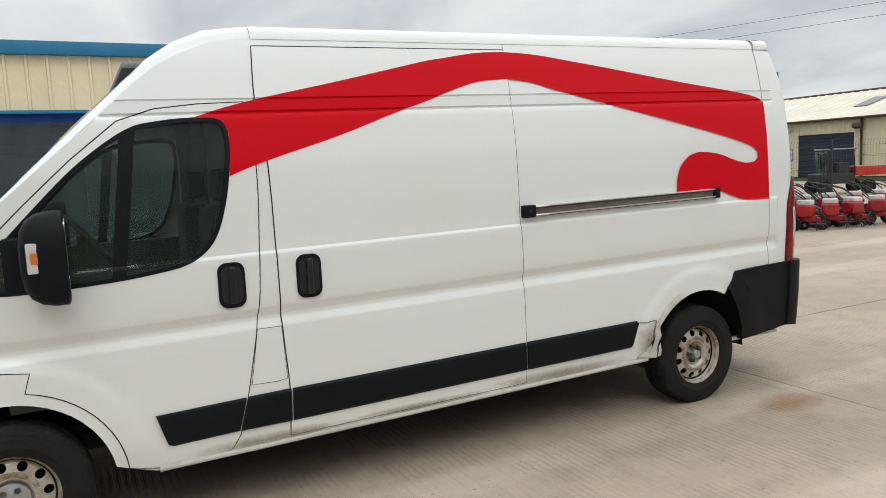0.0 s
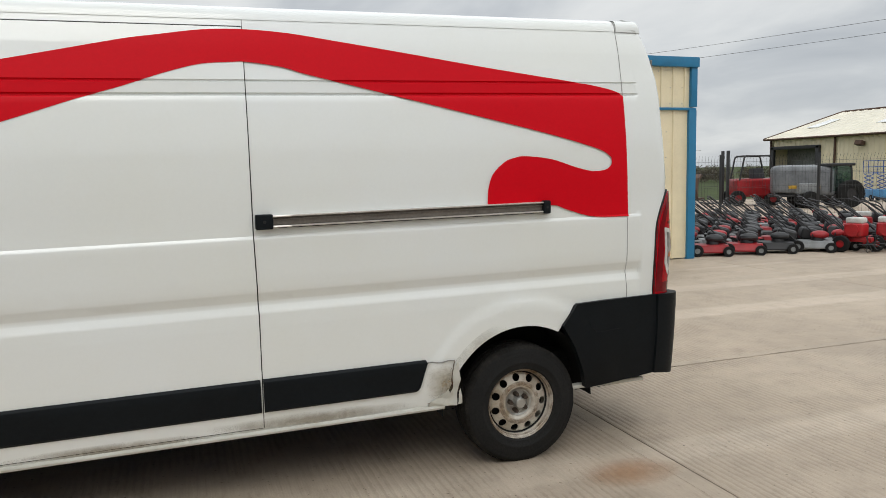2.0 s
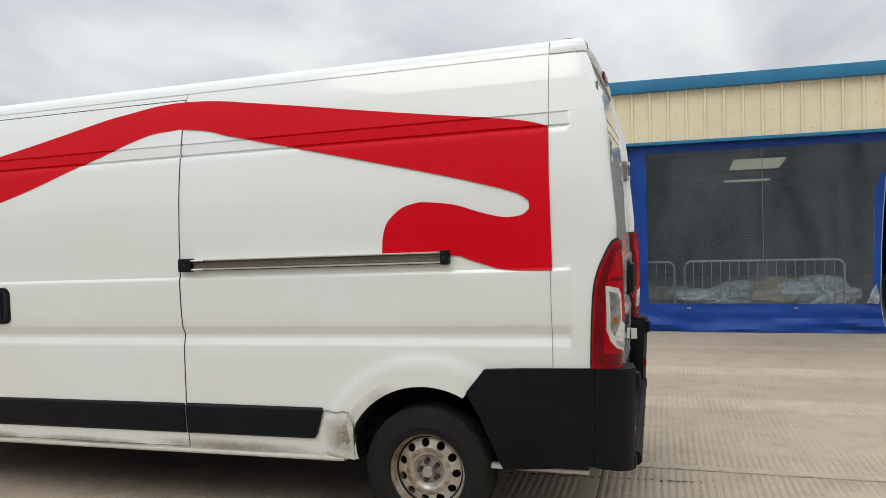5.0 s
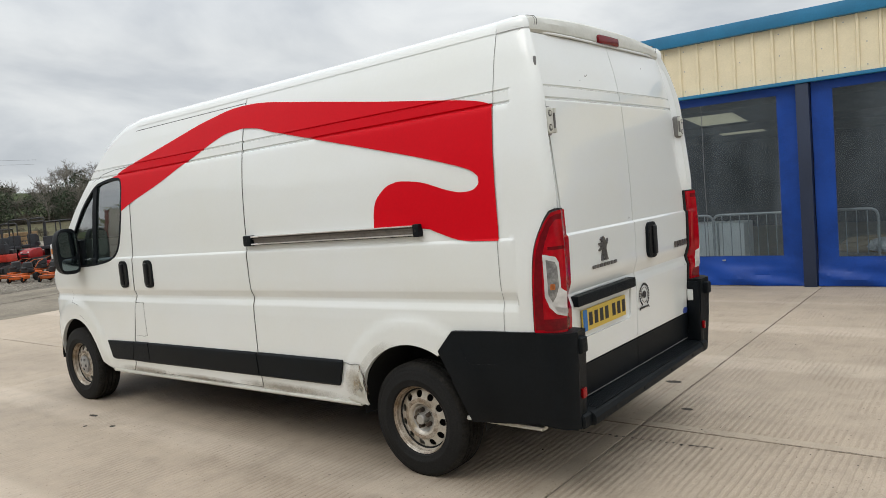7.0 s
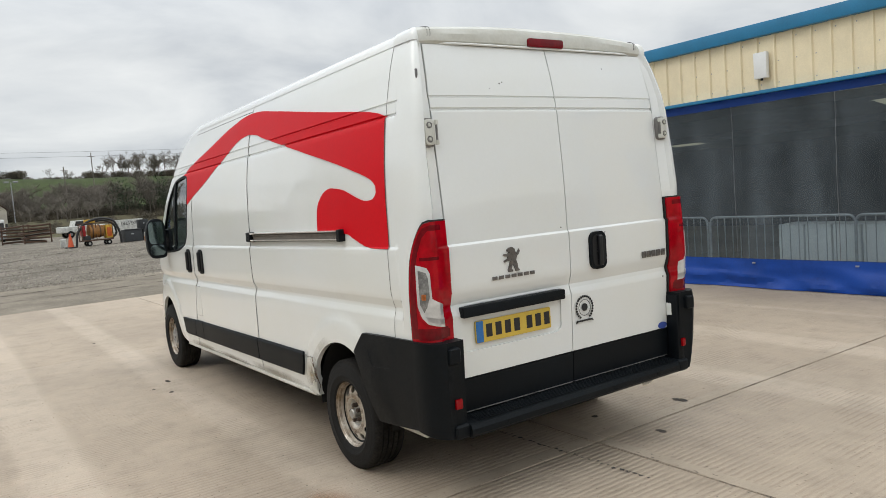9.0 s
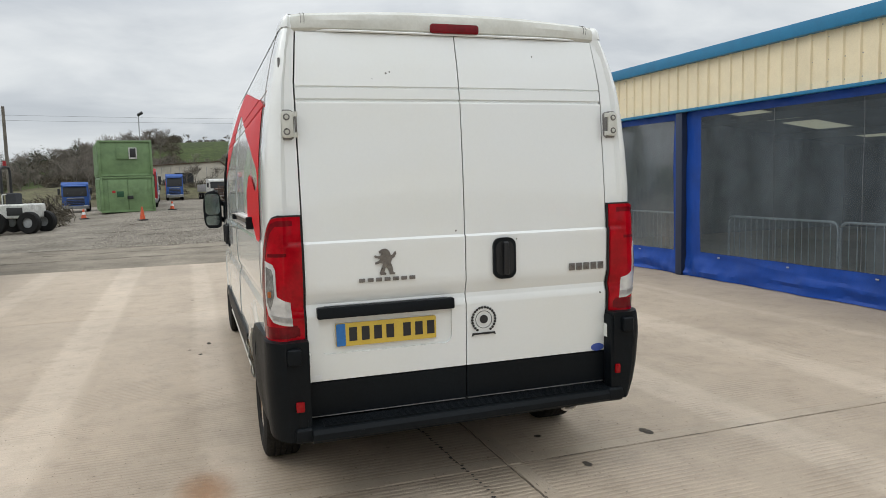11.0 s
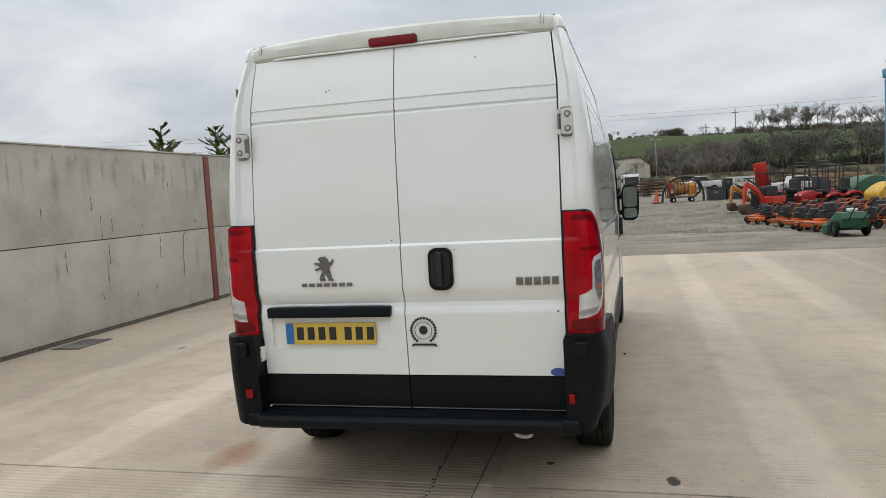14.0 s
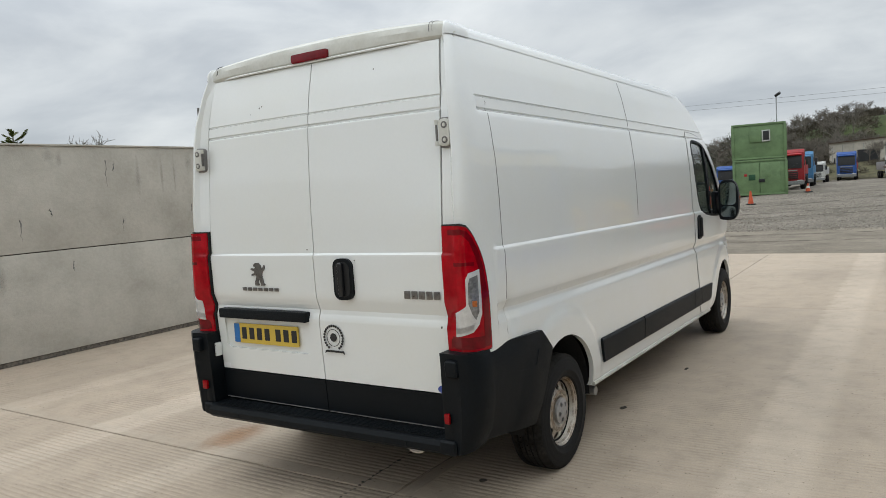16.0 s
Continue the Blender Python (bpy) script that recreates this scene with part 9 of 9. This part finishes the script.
def clump(seed, n=60, r=1.0, flat_=0.8, size=0.22, slim=0.6):
    """A loose tuft of small leaves filling a lumpy space."""
    g = random.Random(seed)
    V, F = [], []
    for _ in range(n):
        d = Vector((g.gauss(0, 1), g.gauss(0, 1), g.gauss(0, 1))).normalized() * r * g.uniform(0.35, 1.0)
        d.z *= flat_
        u = Vector((g.gauss(0, 1), g.gauss(0, 1), g.gauss(0, 1))).normalized() * size
        w = u.cross(Vector((g.gauss(0, 1), g.gauss(0, 1), g.gauss(0, 1)))).normalized() * size * slim
        b = len(V)
        V += [d - u, d + w, d + u]
        F.append((b, b + 1, b + 2))
    return np.array([tuple(v) for v in V]), np.array(F)


g = random.Random(21)
tv = [bare_tree(k, 9, 4, 4) for k in range(5)]


def polar(az, r):
    x, y = 8 + r * math.cos(radians(az)), 5 + r * math.sin(radians(az))
    return x, y, hill_z(x, y)


def belt(out, n, az0, az1, r0, r1, s0, s1, lift=0.0):
    """Adds n places between two bearings and two distances."""
    for _ in range(n):
        sc_ = g.uniform(s0, s1)
        x, y, z = polar(g.uniform(az0, az1), g.uniform(r0, r1))
        out.append((x, y, z + lift * sc_, sc_, g.uniform(0, 6.28)))


spots = []
belt(spots, 160, 138, 157.5, 99, 142, 0.50, 0.80)
belt(spots, 58, 157, 172, 93, 101, 0.36, 0.74)
belt(spots, 55, 170.5, 178, 97, 112, 0.34, 0.58)
belt(spots, 80, 175, 192, 95, 116, 0.22, 0.36)
belt(spots, 26, 172, 187, 84, 94, 0.26, 0.46)
belt(spots, 60, 181.5, 194, 100, 140, 0.35, 0.58)
scatter("bare_woodland", tv, spots, "bark", "leafless winter woodland on the hillside")
spots = []
belt(spots, 26, 161, 172, 144, 153, 0.40, 0.72)
belt(spots, 8, 172, 182, 148, 153, 0.18, 0.28)
belt(spots, 60, 181.5, 192, 146, 153, 0.28, 0.50)
belt(spots, 24, 192, 206, 146, 155, 0.22, 0.40)
scatter("skyline_trees", tv, spots, "bark", "bare hedgerow trees along the skyline")
cl = [clump(k, 300, 1.0, 0.78, 0.23, 0.2) for k in range(4)]
spots = []
belt(spots, 200, 138, 157.5, 97, 135, 1.1, 2.2, 0.4)
belt(spots, 130, 157, 171, 93, 99, 0.6, 1.15, 0.4)
belt(spots, 130, 170, 176, 94, 103, 0.6, 1.2, 0.4)
belt(spots, 340, 175.5, 187, 95, 114, 0.6, 1.2, 0.4)
belt(spots, 130, 160, 172, 147, 152, 0.7, 1.3, 0.4)
belt(spots, 60, 172, 181, 148, 152, 0.35, 0.6, 0.3)
belt(spots, 14, 175.8, 177.2, 148, 151, 0.9, 1.3, 0.7)
belt(spots, 200, 181, 192, 146, 153, 0.7, 1.4, 0.5)
belt(spots, 160, 190, 226, 146, 153, 0.7, 1.2, 0.5)
belt(spots, 60, 185, 193, 100, 140, 0.8, 1.5, 0.5)
belt(spots, 150, 160, 190, 80, 95, 0.35, 0.8, 0.2)
belt(spots, 70, 191, 201, 34, 52, 0.6, 1.2, 0.5)
belt(spots, 120, 181, 190, 98, 140, 0.8, 1.4, 0.4)
scatter("brown_scrub", cl, spots, "scrub", "brown winter scrub and hedges", "scrub")
ev = [clump(k + 20, 260, 1.0, 2.0, 0.14) for k in range(3)]
spots = []
belt(spots, 20, 146, 157.5, 98, 125, 0.9, 1.7, 1.9)
belt(spots, 24, 157, 171.5, 91, 97, 0.75, 1.45, 1.7)
belt(spots, 12, 186, 193, 108, 146, 0.7, 1.2, 1.4)
scatter("evergreen_trees", ev, spots, "evergreen", "dark ivy-clad and evergreen trees", "trees")

# single bare trees that stand apart
lone = [(-7.7, -18.2, 0.49, 31, "small bare tree showing over the wall"), (-46, -12.5, 0.55, 32, "small bare tree beyond the gate"), (-139.5, 32.2, 0.55, 33, "tall bare ash tree on the skyline"), (-138.5, 37.5, 0.60, 35, "tall bare tree on the skyline")]
for x, y, s, sd, lab in lone:
    V, F = bare_tree(sd, 9, 5 if s < 1.1 else 5, 4)
    me = bpy.data.meshes.new("bare_tree")
    me.from_pydata((V * s).tolist(), [], F.tolist())
    me.materials.append(M["bark"])
    ob = new("bare_tree", me)
    ob.location = (x, y, max(0, hill_z(x, y)))
    tagged(ob, lab, "tree")


# conifers behind the wall: drooping sprays on sweeping limbs
def conifer(x, y, h, spread, seed, label):
    r = random.Random(seed)
    e = empty("conifer", (x, y, 0), label, "tree", "conifers behind the wall")
    part("trunk", tube(B(), [(0, 0, 0), (0.03, 0.02, h * 0.5), (0, 0, h)], [0.12, 0.07, 0.01], 8), "bark", e)
    V, F = [], []

    def spray(p, d, ln):
        # a feathered frond: a thin stem with alternate leaflets
        n = int(10 + ln * 16)
        side_ = d.cross(Vector((0, 0, 1))).normalized()
        for i in range(n):
            f = (i + 1) / n
            c = p + d * ln * f + Vector((0, 0, 0.10 * ln * f * f))
            w = 0.30 * ln * (1 - f) + 0.05
            for s in (-1, 1):
                tip = c + (side_ * s * r.uniform(0.7, 1.0) + d * 0.9 + Vector((0, 0, r.uniform(-0.25, 0.3)))).normalized() * w
                q = (tip - c).cross(Vector((r.uniform(-1, 1), r.uniform(-1, 1), 1))).normalized() * 0.014
                b = len(V)
                V.extend((c - q, c + q, tip))
                F.append((b, b + 1, b + 2))
                for j in range(2):
                    cc = c + (tip - c) * (0.35 + 0.3 * j)
                    t2 = cc + ((tip - c).normalized() + Vector((r.uniform(-1, 1), r.uniform(-1, 1), r.uniform(-0.4, 0.6)))).normalized() * w * 0.45
                    b = len(V)
                    V.extend((cc - q * 0.8, cc + q * 0.8, t2))
                    F.append((b, b + 1, b + 2))
    n = int(70 * spread)
    for i in range(n):
        f = (i + 0.5) / n
        z = h * (0.25 + 0.75 * f)
        a = i * 2.4 + r.uniform(-1.0, 1.0)
        ln = spread * (1 - f) ** 0.6 * r.choice((0.45, 0.7, 0.9, 1.35)) + 0.14
        d = Vector((math.cos(a), math.sin(a), r.uniform(0.05, 0.95))).normalized()
        p = Vector((0, 0, z))
        for k in range(3):
            st = p + d * ln * 0.30 * k
            spray(st, (d + Vector((r.uniform(-0.35, 0.35), r.uniform(-0.35, 0.35), r.uniform(-0.1, 0.25)))).normalized(), ln * (0.70 - 0.1 * k) * r.uniform(0.7, 1.1))
    me = bpy.data.meshes.new("crown")
    me.from_pydata([tuple(v) for v in V], [], F)
    me.materials.append(M["conifer"])
    ob = new("crown", me)
    ob.parent = e


conifer(-10.3, -2.7, 4.4, 1.2, 1, "tall conifer with feathery green sprays behind the concrete wall")
conifer(-8.3, -2.7, 3.45, 1.45, 2, "spreading conifer behind the concrete wall")
conifer(-9.6, -2.2, 3.05, 1.25, 3, "conifer overhanging the end of the wall")
conifer(-7.0, -2.9, 3.15, 1.15, 4, "low conifer behind the concrete wall")
conifer(-9.3, -4.9, 3.75, 0.75, 5, "small conifer tip showing over the wall")
conifer(-5.6, -4.0, 3.45, 0.60, 6, "small conifer tip showing over the wall")
conifer(-1.4, -10.4, 3.7, 0.8, 8, "conifer standing well behind the wall")
conifer(-11.6, -2.75, 2.7, 0.95, 7, "low conifer beyond the wall's end")

# cables and poles
for k, (a, b, za, zb, sag) in enumerate((((-130, 60), (-110, -90), 13.5, 14.5, 1.0), ((-131, 60), (-111, -90), 12.8, 13.8, 1.0), ((-60, -60), (-49, -8.2), 7.2, 7.3, 0.5), ((-2, 130), (70, 10), 13, 13.5, 1.6), ((-1, 130), (71, 10), 12.2, 12.7, 1.6))):
    bm = B()
    n = 24
    tube(bm, [(a[0] + (b[0] - a[0]) * i / n, a[1] + (b[1] - a[1]) * i / n, za + (zb - za) * i / n - sag * 4 * (i / n) * (1 - i / n)) for i in range(n + 1)], 0.014 if k != 2 else 0.008, 4)
    part("power_cable", bm, "m_black", None, "thin overhead power cable", category="cable", group="power cables")
for x, y, h in ((-105.1, 21.1, 7.2), (-96.2, 16.2, 6.2)):
    z = hill_z(x, y)
    pp = empty("power_pole", (x, y, z), "wooden power pole on the skyline", "pole", "power poles")
    part("post", cyl(B(), (0, 0, 0), (0, 0, h), 0.075, 0.06, 8), "bark", pp)
    part("crossarm", box(B(), (0, 0, h - 0.5), (0.07, 0.9, 0.07), 0.01), "bark", pp)
fl = empty("yard_light", (-84.0, 9.2, hill_z(-84.0, 9.2)), "twin floodlight on a steel post beside the barn", "floodlight")
part("post", cyl(B(), (0, 0, 0), (0, 0, 4.4), 0.06, 0.045, 8), "galv", fl)
for q in (-0.45, 0.45):
    part("lamp_head", box(B(), (0.1, q, 4.42), (0.3, 0.5, 0.16), 0.03), "galv", fl)
pp = empty("power_pole", (-49.0, -8.2, 0), "wooden power pole behind the wall", "pole", "power poles")
part("post", cyl(B(), (0, 0, 0), (0, 0, 7.4), 0.13, 0.10, 10), "bark", pp)
for x, y in ((-1.5, 130), (70.5, 10)):
    pp = empty("power_pole", (x, y, 0), "tall wooden power pole carrying cables", "pole", "power poles")
    part("post", cyl(B(), (0, 0, 0), (0, 0, 13.8), 0.16, 0.12, 8), "bark", pp)
    part("crossarm", box(B(), (0, 0, 12.9), (1.8, 0.12, 0.14), 0.02), "bark", pp)
for x, y, h in ((90.5, 121.7, 6.0), (126.5, 157.0, 5.5), (91.2, 121.2, 3.2)):
    sl = empty("street_lamp", (x, y, 0), "tall grey street lamp far beyond the fence", "street lamp", "street lamps")
    part("column", cyl(B(), (0, 0, 0), (0, 0, h), 0.09, 0.06, 8), "galv", sl)
    part("arm", tube(B(), bend([(0, 0, h - 0.1), (0.2, 0, h + 0.2), (1.3, -0.3, h + 0.3)], 0.3), 0.04, 6), "galv", sl)
    part("head", box(B(), (1.5, -0.35, h + 0.28), (0.6, 0.2, 0.1), 0.03), "galv", sl)
# far hedge to the east
spots = []
for _ in range(200):
    a = g.uniform(28, 92)
    r = g.uniform(70, 110)
    spots.append((8 + r * math.cos(radians(a)), 5 + r * math.sin(radians(a)), 0.7, g.uniform(0.8, 1.7), g.uniform(0, 6.28)))
scatter("far_hedge", cl, spots, "scrub", "brown hedge far beyond the fence", "hedge")

# marks on the concrete
stain("rust_mark", 4.24, 3.17, 0.34, 0.20, "rust_stain", "faint orange rust mark on the concrete", 1.0)
for k, (x, y, rx, ry) in enumerate(((0.25, 3.35, 0.09, 0.03), (0.75, 3.25, 0.05, 0.03), (0.5, 3.15, 0.03, 0.02), (4.39, 5.99, 0.11, 0.05), (4.75, 5.35, 0.06, 0.03), (4.2, 5.3, 0.04, 0.03), (2.6, 5.58, 0.08, 0.03), (1.3, 5.72, 0.08, 0.02), (-3.0, 3.2, 0.05, 0.03), (1.0, 0.62, 0.10, 0.02))):
    stain("oil_spot", x, y, rx * 0.9, ry * 1.1, "oil", "small dark oil spot", 2.0 + k, 0.003)
drain = empty("drain_grate", (0, 0, 0), "rusty rectangular drain grate beside the wall", "drain")
part("frame", box(B(), (0.75, -0.98, 0.004), (0.62, 0.40, 0.012), 0.003), "dark_gap", drain)
for k in range(9):
    part("bar", box(B(), (0.49 + 0.065 * k, -0.98, 0.012), (0.03, 0.34, 0.008), 0.002), "seam", drain)
wr = part("hanging_cable", tube(B(), bend([(-2.12, -1.25, 1.28), (-2.00, -1.245, 1.22), (-1.96, -1.245, 0.85), (-1.95, -1.245, 0.55)], 0.1), 0.006, 6), "seam", None, "thin grey cable hanging on the wall", category="cable")
# dirty scrapes and runs on the wall
M["scrape"] = mat("dark_scrape", (0.185, 0.18, 0.172), 0.9, grain=0.3, gscale=40)
sc = random.Random(9)
for k in range(44):
    x, z, ln = sc.uniform(-9, 3.4), sc.choice((sc.uniform(0.3, 1.1), sc.uniform(1.4, 2.3))), sc.uniform(0.05, 0.35)
    bm = B()
    tube(bm, [(x + 0.03 * noise.noise((x, q * 1.5, k)), WYF + 0.001, z + ln * (q / 6 - 0.5)) for q in range(7)], [0.001 + 0.011 * sc.random() ** 2 for q in range(7)], 4)
    part("scrape_mark", bm, "scrape", wall)

# damp runs from the top of the wall
M["damp"] = soft_stain("damp_run", (0.16, 0.152, 0.12), 0.20, 9.0, True)
for k in range(60):
    x, w_, h_ = sc.uniform(-9.3, 3.7), sc.uniform(0.02, 0.14), sc.uniform(0.2, 0.9)
    bm = B()
    z1 = sc.choice((2.51, 2.51, 2.51, 1.24))
    vs_ = [bm.verts.new(p) for p in ((x - w_, WYF + 0.0025, z1 - h_), (x + w_, WYF + 0.0025, z1 - h_), (x + w_, WYF + 0.0025, z1), (x - w_, WYF + 0.0025, z1))]
    bm.faces.new(vs_)
    part("damp_run", bm, "damp", wall)
# loose stones over the near gravel
rs = np.random.default_rng(5)
N = 11000
px, py = -14.2 - 22 * rs.random(N) ** 1.3, 0.5 + 13 * rs.random(N)
sz = 0.012 + 0.028 * rs.random(N) ** 2.5
Vs, Fs = [], []
tet = np.array([(1, 0, -0.3), (-0.5, 0.87, -0.3), (-0.5, -0.87, -0.3), (0.1, 0.1, 0.75)])
for k in range(N):
    a = rs.random() * 6.28
    c, s_ = math.cos(a), math.sin(a)
    q = tet * sz[k] * (0.7 + 0.6 * rs.random((4, 3)))
    zz = gz(px[k], py[k])
    for v in q:
        Vs.append((px[k] + c * v[0] - s_ * v[1], py[k] + s_ * v[0] + c * v[1], zz + v[2]))
    b = 4 * k
    Fs += [(b, b + 1, b + 3), (b + 1, b + 2, b + 3), (b + 2, b, b + 3)]
me = bpy.data.meshes.new("gravel_stones")
me.from_pydata(Vs, [], Fs)
st_m = bpy.data.materials.new("loose_stone")
st_m.use_nodes = True
sb = st_m.node_tree.nodes["Principled BSDF"]
sb.inputs["Roughness"].default_value = 0.9
gi = st_m.node_tree.nodes.new("ShaderNodeNewGeometry")
st_m.node_tree.links.new(ramp(st_m.node_tree, gi.outputs["Random Per Island"], [(0, (0.15, 0.13, 0.105)), (0.5, (0.27, 0.24, 0.20)), (1, (0.42, 0.38, 0.32))]), sb.inputs["Base Color"])
me.materials.append(st_m)
tagged(new("gravel_stones", me), "loose grey stones scattered over the yard", "gravel", kind="stuff")

# ragged cracks and crumbled dirt along the slab joints
M["crack"] = mat("crack_dirt", (0.135, 0.115, 0.092), 0.95, grain=0.2, gscale=60)
ck = random.Random(31)


def crack(a, b, wide, seed, broken=0.0, dirt="crack"):
    """A thin ragged line of dirt on the slabs, wandering and changing in width."""
    bm = B()
    L = math.hypot(b[0] - a[0], b[1] - a[1])
    n = int(L / 0.035)
    ux, uy = (b[0] - a[0]) / L, (b[1] - a[1]) / L
    prev = None
    for k in range(n + 1):
        s_ = L * k / n
        off = 0.014 * noise.noise((s_ * 1.9, seed, 0)) + 0.008 * noise.noise((s_ * 11, seed, 3))
        w_ = wide * max(0.12, 0.6 + 1.3 * noise.noise((s_ * 4.5, seed, 7)) + 0.6 * noise.noise((s_ * 17, seed, 9)))
        gap = noise.noise((s_ * 1.3, seed, 12)) < broken - 0.5
        x, y = a[0] + ux * s_ - uy * off, a[1] + uy * s_ + ux * off
        pair = [bm.verts.new((x - uy * w_, y + ux * w_, 0.0032)), bm.verts.new((x + uy * w_, y - ux * w_, 0.0032))]
        if prev and not gap:
            bm.faces.new((prev[0], pair[0], pair[1], prev[1]))
        prev = pair
    bmesh.ops.delete(bm, geom=[v for v in bm.verts if not v.link_faces], context="VERTS")
    bmesh.ops.recalc_face_normals(bm, faces=bm.faces)
    for f in bm.faces:
        if f.normal.z < 0:
            f.normal_flip()
    part("joint_crack", bm, dirt, pave)


for a, b, w_, sd, br in (((4.575, 4.8), (4.575, -1.2), 0.0015, 1.0, 0.35), ((4.575, 5.0), (4.575, 10.5), 0.0032, 2.0, 0.25), ((4.6, 4.917), (16.5, 4.917), 0.0026, 3.0, 0.1), ((-8.0, 4.917), (4.5, 4.917), 0.004, 4.0, 0.2)):
    crack(a, b, w_, sd, br)

# dirt washed out in blotches along the crack and the joint behind the van
M["wet_dirt"] = mat("black_crack_dirt", (0.045, 0.040, 0.034), 0.9, grain=0.2, gscale=60)
crack((3.6, 4.607), (5.15, 4.688), 0.0022, 8.0, 0.2, "wet_dirt")
bl_ = random.Random(77)
for k in range(46):
    near = k < 32
    x = 3.72 + 0.047 * k + bl_.gauss(0, 0.006) if near else 4.7 + 1.1 * bl_.random()
    y = (4.612 + 0.052 * (x - 3.7) + 0.010 * noise.noise((x * 2.1, 8.0, 0)) + bl_.gauss(0, 0.005)) if near else 4.925 + bl_.gauss(0, 0.014)
    rx, ry = (bl_.uniform(0.006, 0.019), bl_.uniform(0.007, 0.017)) if near else (bl_.uniform(0.008, 0.024), bl_.uniform(0.003, 0.006))
    bm = B()
    bm.faces.new([bm.verts.new((x + rx * q * math.cos(a), y + ry * q * math.sin(a), 0.0034 + 0.00002 * k)) for a, q in [(2 * math.pi * i / 11, bl_.uniform(0.45, 1.25)) for i in range(11)]])
    part("dirt_blotch", bm, "wet_dirt" if near else "crack", pave)

# grit and crumbs of stone over the slabs
rg = np.random.default_rng(11)
N = 2600
px, py = -6 + 16 * rg.random(N), -1.0 + 11.5 * rg.random(N)
sz = 0.0018 + 0.006 * rg.random(N) ** 4
Vs, Fs = [], []
for k in range(N):
    a = rg.random() * 6.28
    c, s_ = math.cos(a), math.sin(a)
    for v in tet * sz[k] * (0.6 + 0.8 * rg.random((4, 3))):
        Vs.append((px[k] + c * v[0] - s_ * v[1], py[k] + s_ * v[0] + c * v[1], 0.002 + max(0.0, v[2])))
    b = 4 * k
    Fs += [(b, b + 1, b + 3), (b + 1, b + 2, b + 3), (b + 2, b, b + 3)]
me = bpy.data.meshes.new("grit")
me.from_pydata(Vs, [], Fs)
me.materials.append(st_m)
tagged(new("grit", me), "small grit and crumbs scattered over the concrete slabs", "grit", kind="stuff")

# worn tyre tracks across the asphalt and the gravel
tm = bpy.data.materials.new("tyre_track")
tm.use_nodes = True
tnt = tm.node_tree
tb_ = tnt.nodes["Principled BSDF"]
tb_.inputs["Base Color"].default_value, tb_.inputs["Roughness"].default_value = (0.115, 0.093, 0.070, 1), 0.95
ttc = tnt.nodes.new("ShaderNodeTexCoord")
tno = nd(tnt, "ShaderNodeTexNoise", vals={"Scale": 1.6, "Detail": 8.0, "Roughness": 0.75})
tnt.links.new(ttc.outputs["Object"], tno.inputs["Vector"])
tmr = nd(tnt, "ShaderNodeMapRange", vals={1: 0.42, 2: 0.70, 3: 0.0, 4: 0.90})
tnt.links.new(tno.outputs[0], tmr.inputs[0])
tnt.links.new(tmr.outputs[0], tb_.inputs["Alpha"])


def tyre_track(points, width):
    """A faint ribbon of pressed dirt following the ground."""
    line = smooth_line(points, 10)
    bm = B()
    prev = None
    for k, (x, y) in enumerate(line):
        a, b = line[max(0, k - 1)], line[min(len(line) - 1, k + 1)]
        d = Vector((b[0] - a[0], b[1] - a[1])).normalized()
        w_ = width * (0.75 + 0.4 * noise.noise((k * 0.3, width * 9, points[0][1])))
        pair = [bm.verts.new((x + q * d.y * w_, y - q * d.x * w_, max(gz(x + q * d.y * w_, y - q * d.x * w_), 0.0) + 0.012)) for q in (-1, 1)]
        if prev:
            bm.faces.new((prev[0], pair[0], pair[1], prev[1]))
        prev = pair
    bmesh.ops.recalc_face_normals(bm, faces=bm.faces)
    part("tyre_track", bm, tm, None, "faint dark tyre track in the dirt", category="track", kind="structure")


for pts, w_ in (([(-12.2, -1.0), (-12.6, 3.0), (-13.6, 7.0), (-15.5, 11.0)], 0.16), ([(-13.9, -1.0), (-14.2, 3.0), (-15.3, 7.0), (-17.2, 11.0)], 0.15), ([(-10.6, -1.0), (-10.9, 4.0), (-11.9, 9.0), (-13.5, 13.0)], 0.13), ([(-18.0, 0.0), (-19.5, 4.0), (-22.0, 8.0), (-26.0, 11.0)], 0.20), ([(-20.0, 0.0), (-21.6, 4.0), (-24.3, 8.0), (-28.0, 10.0)], 0.20), ([(-24, 1.0), (-26, 4.0), (-30, 7.0)], 0.25)):
    tyre_track(pts, w_)
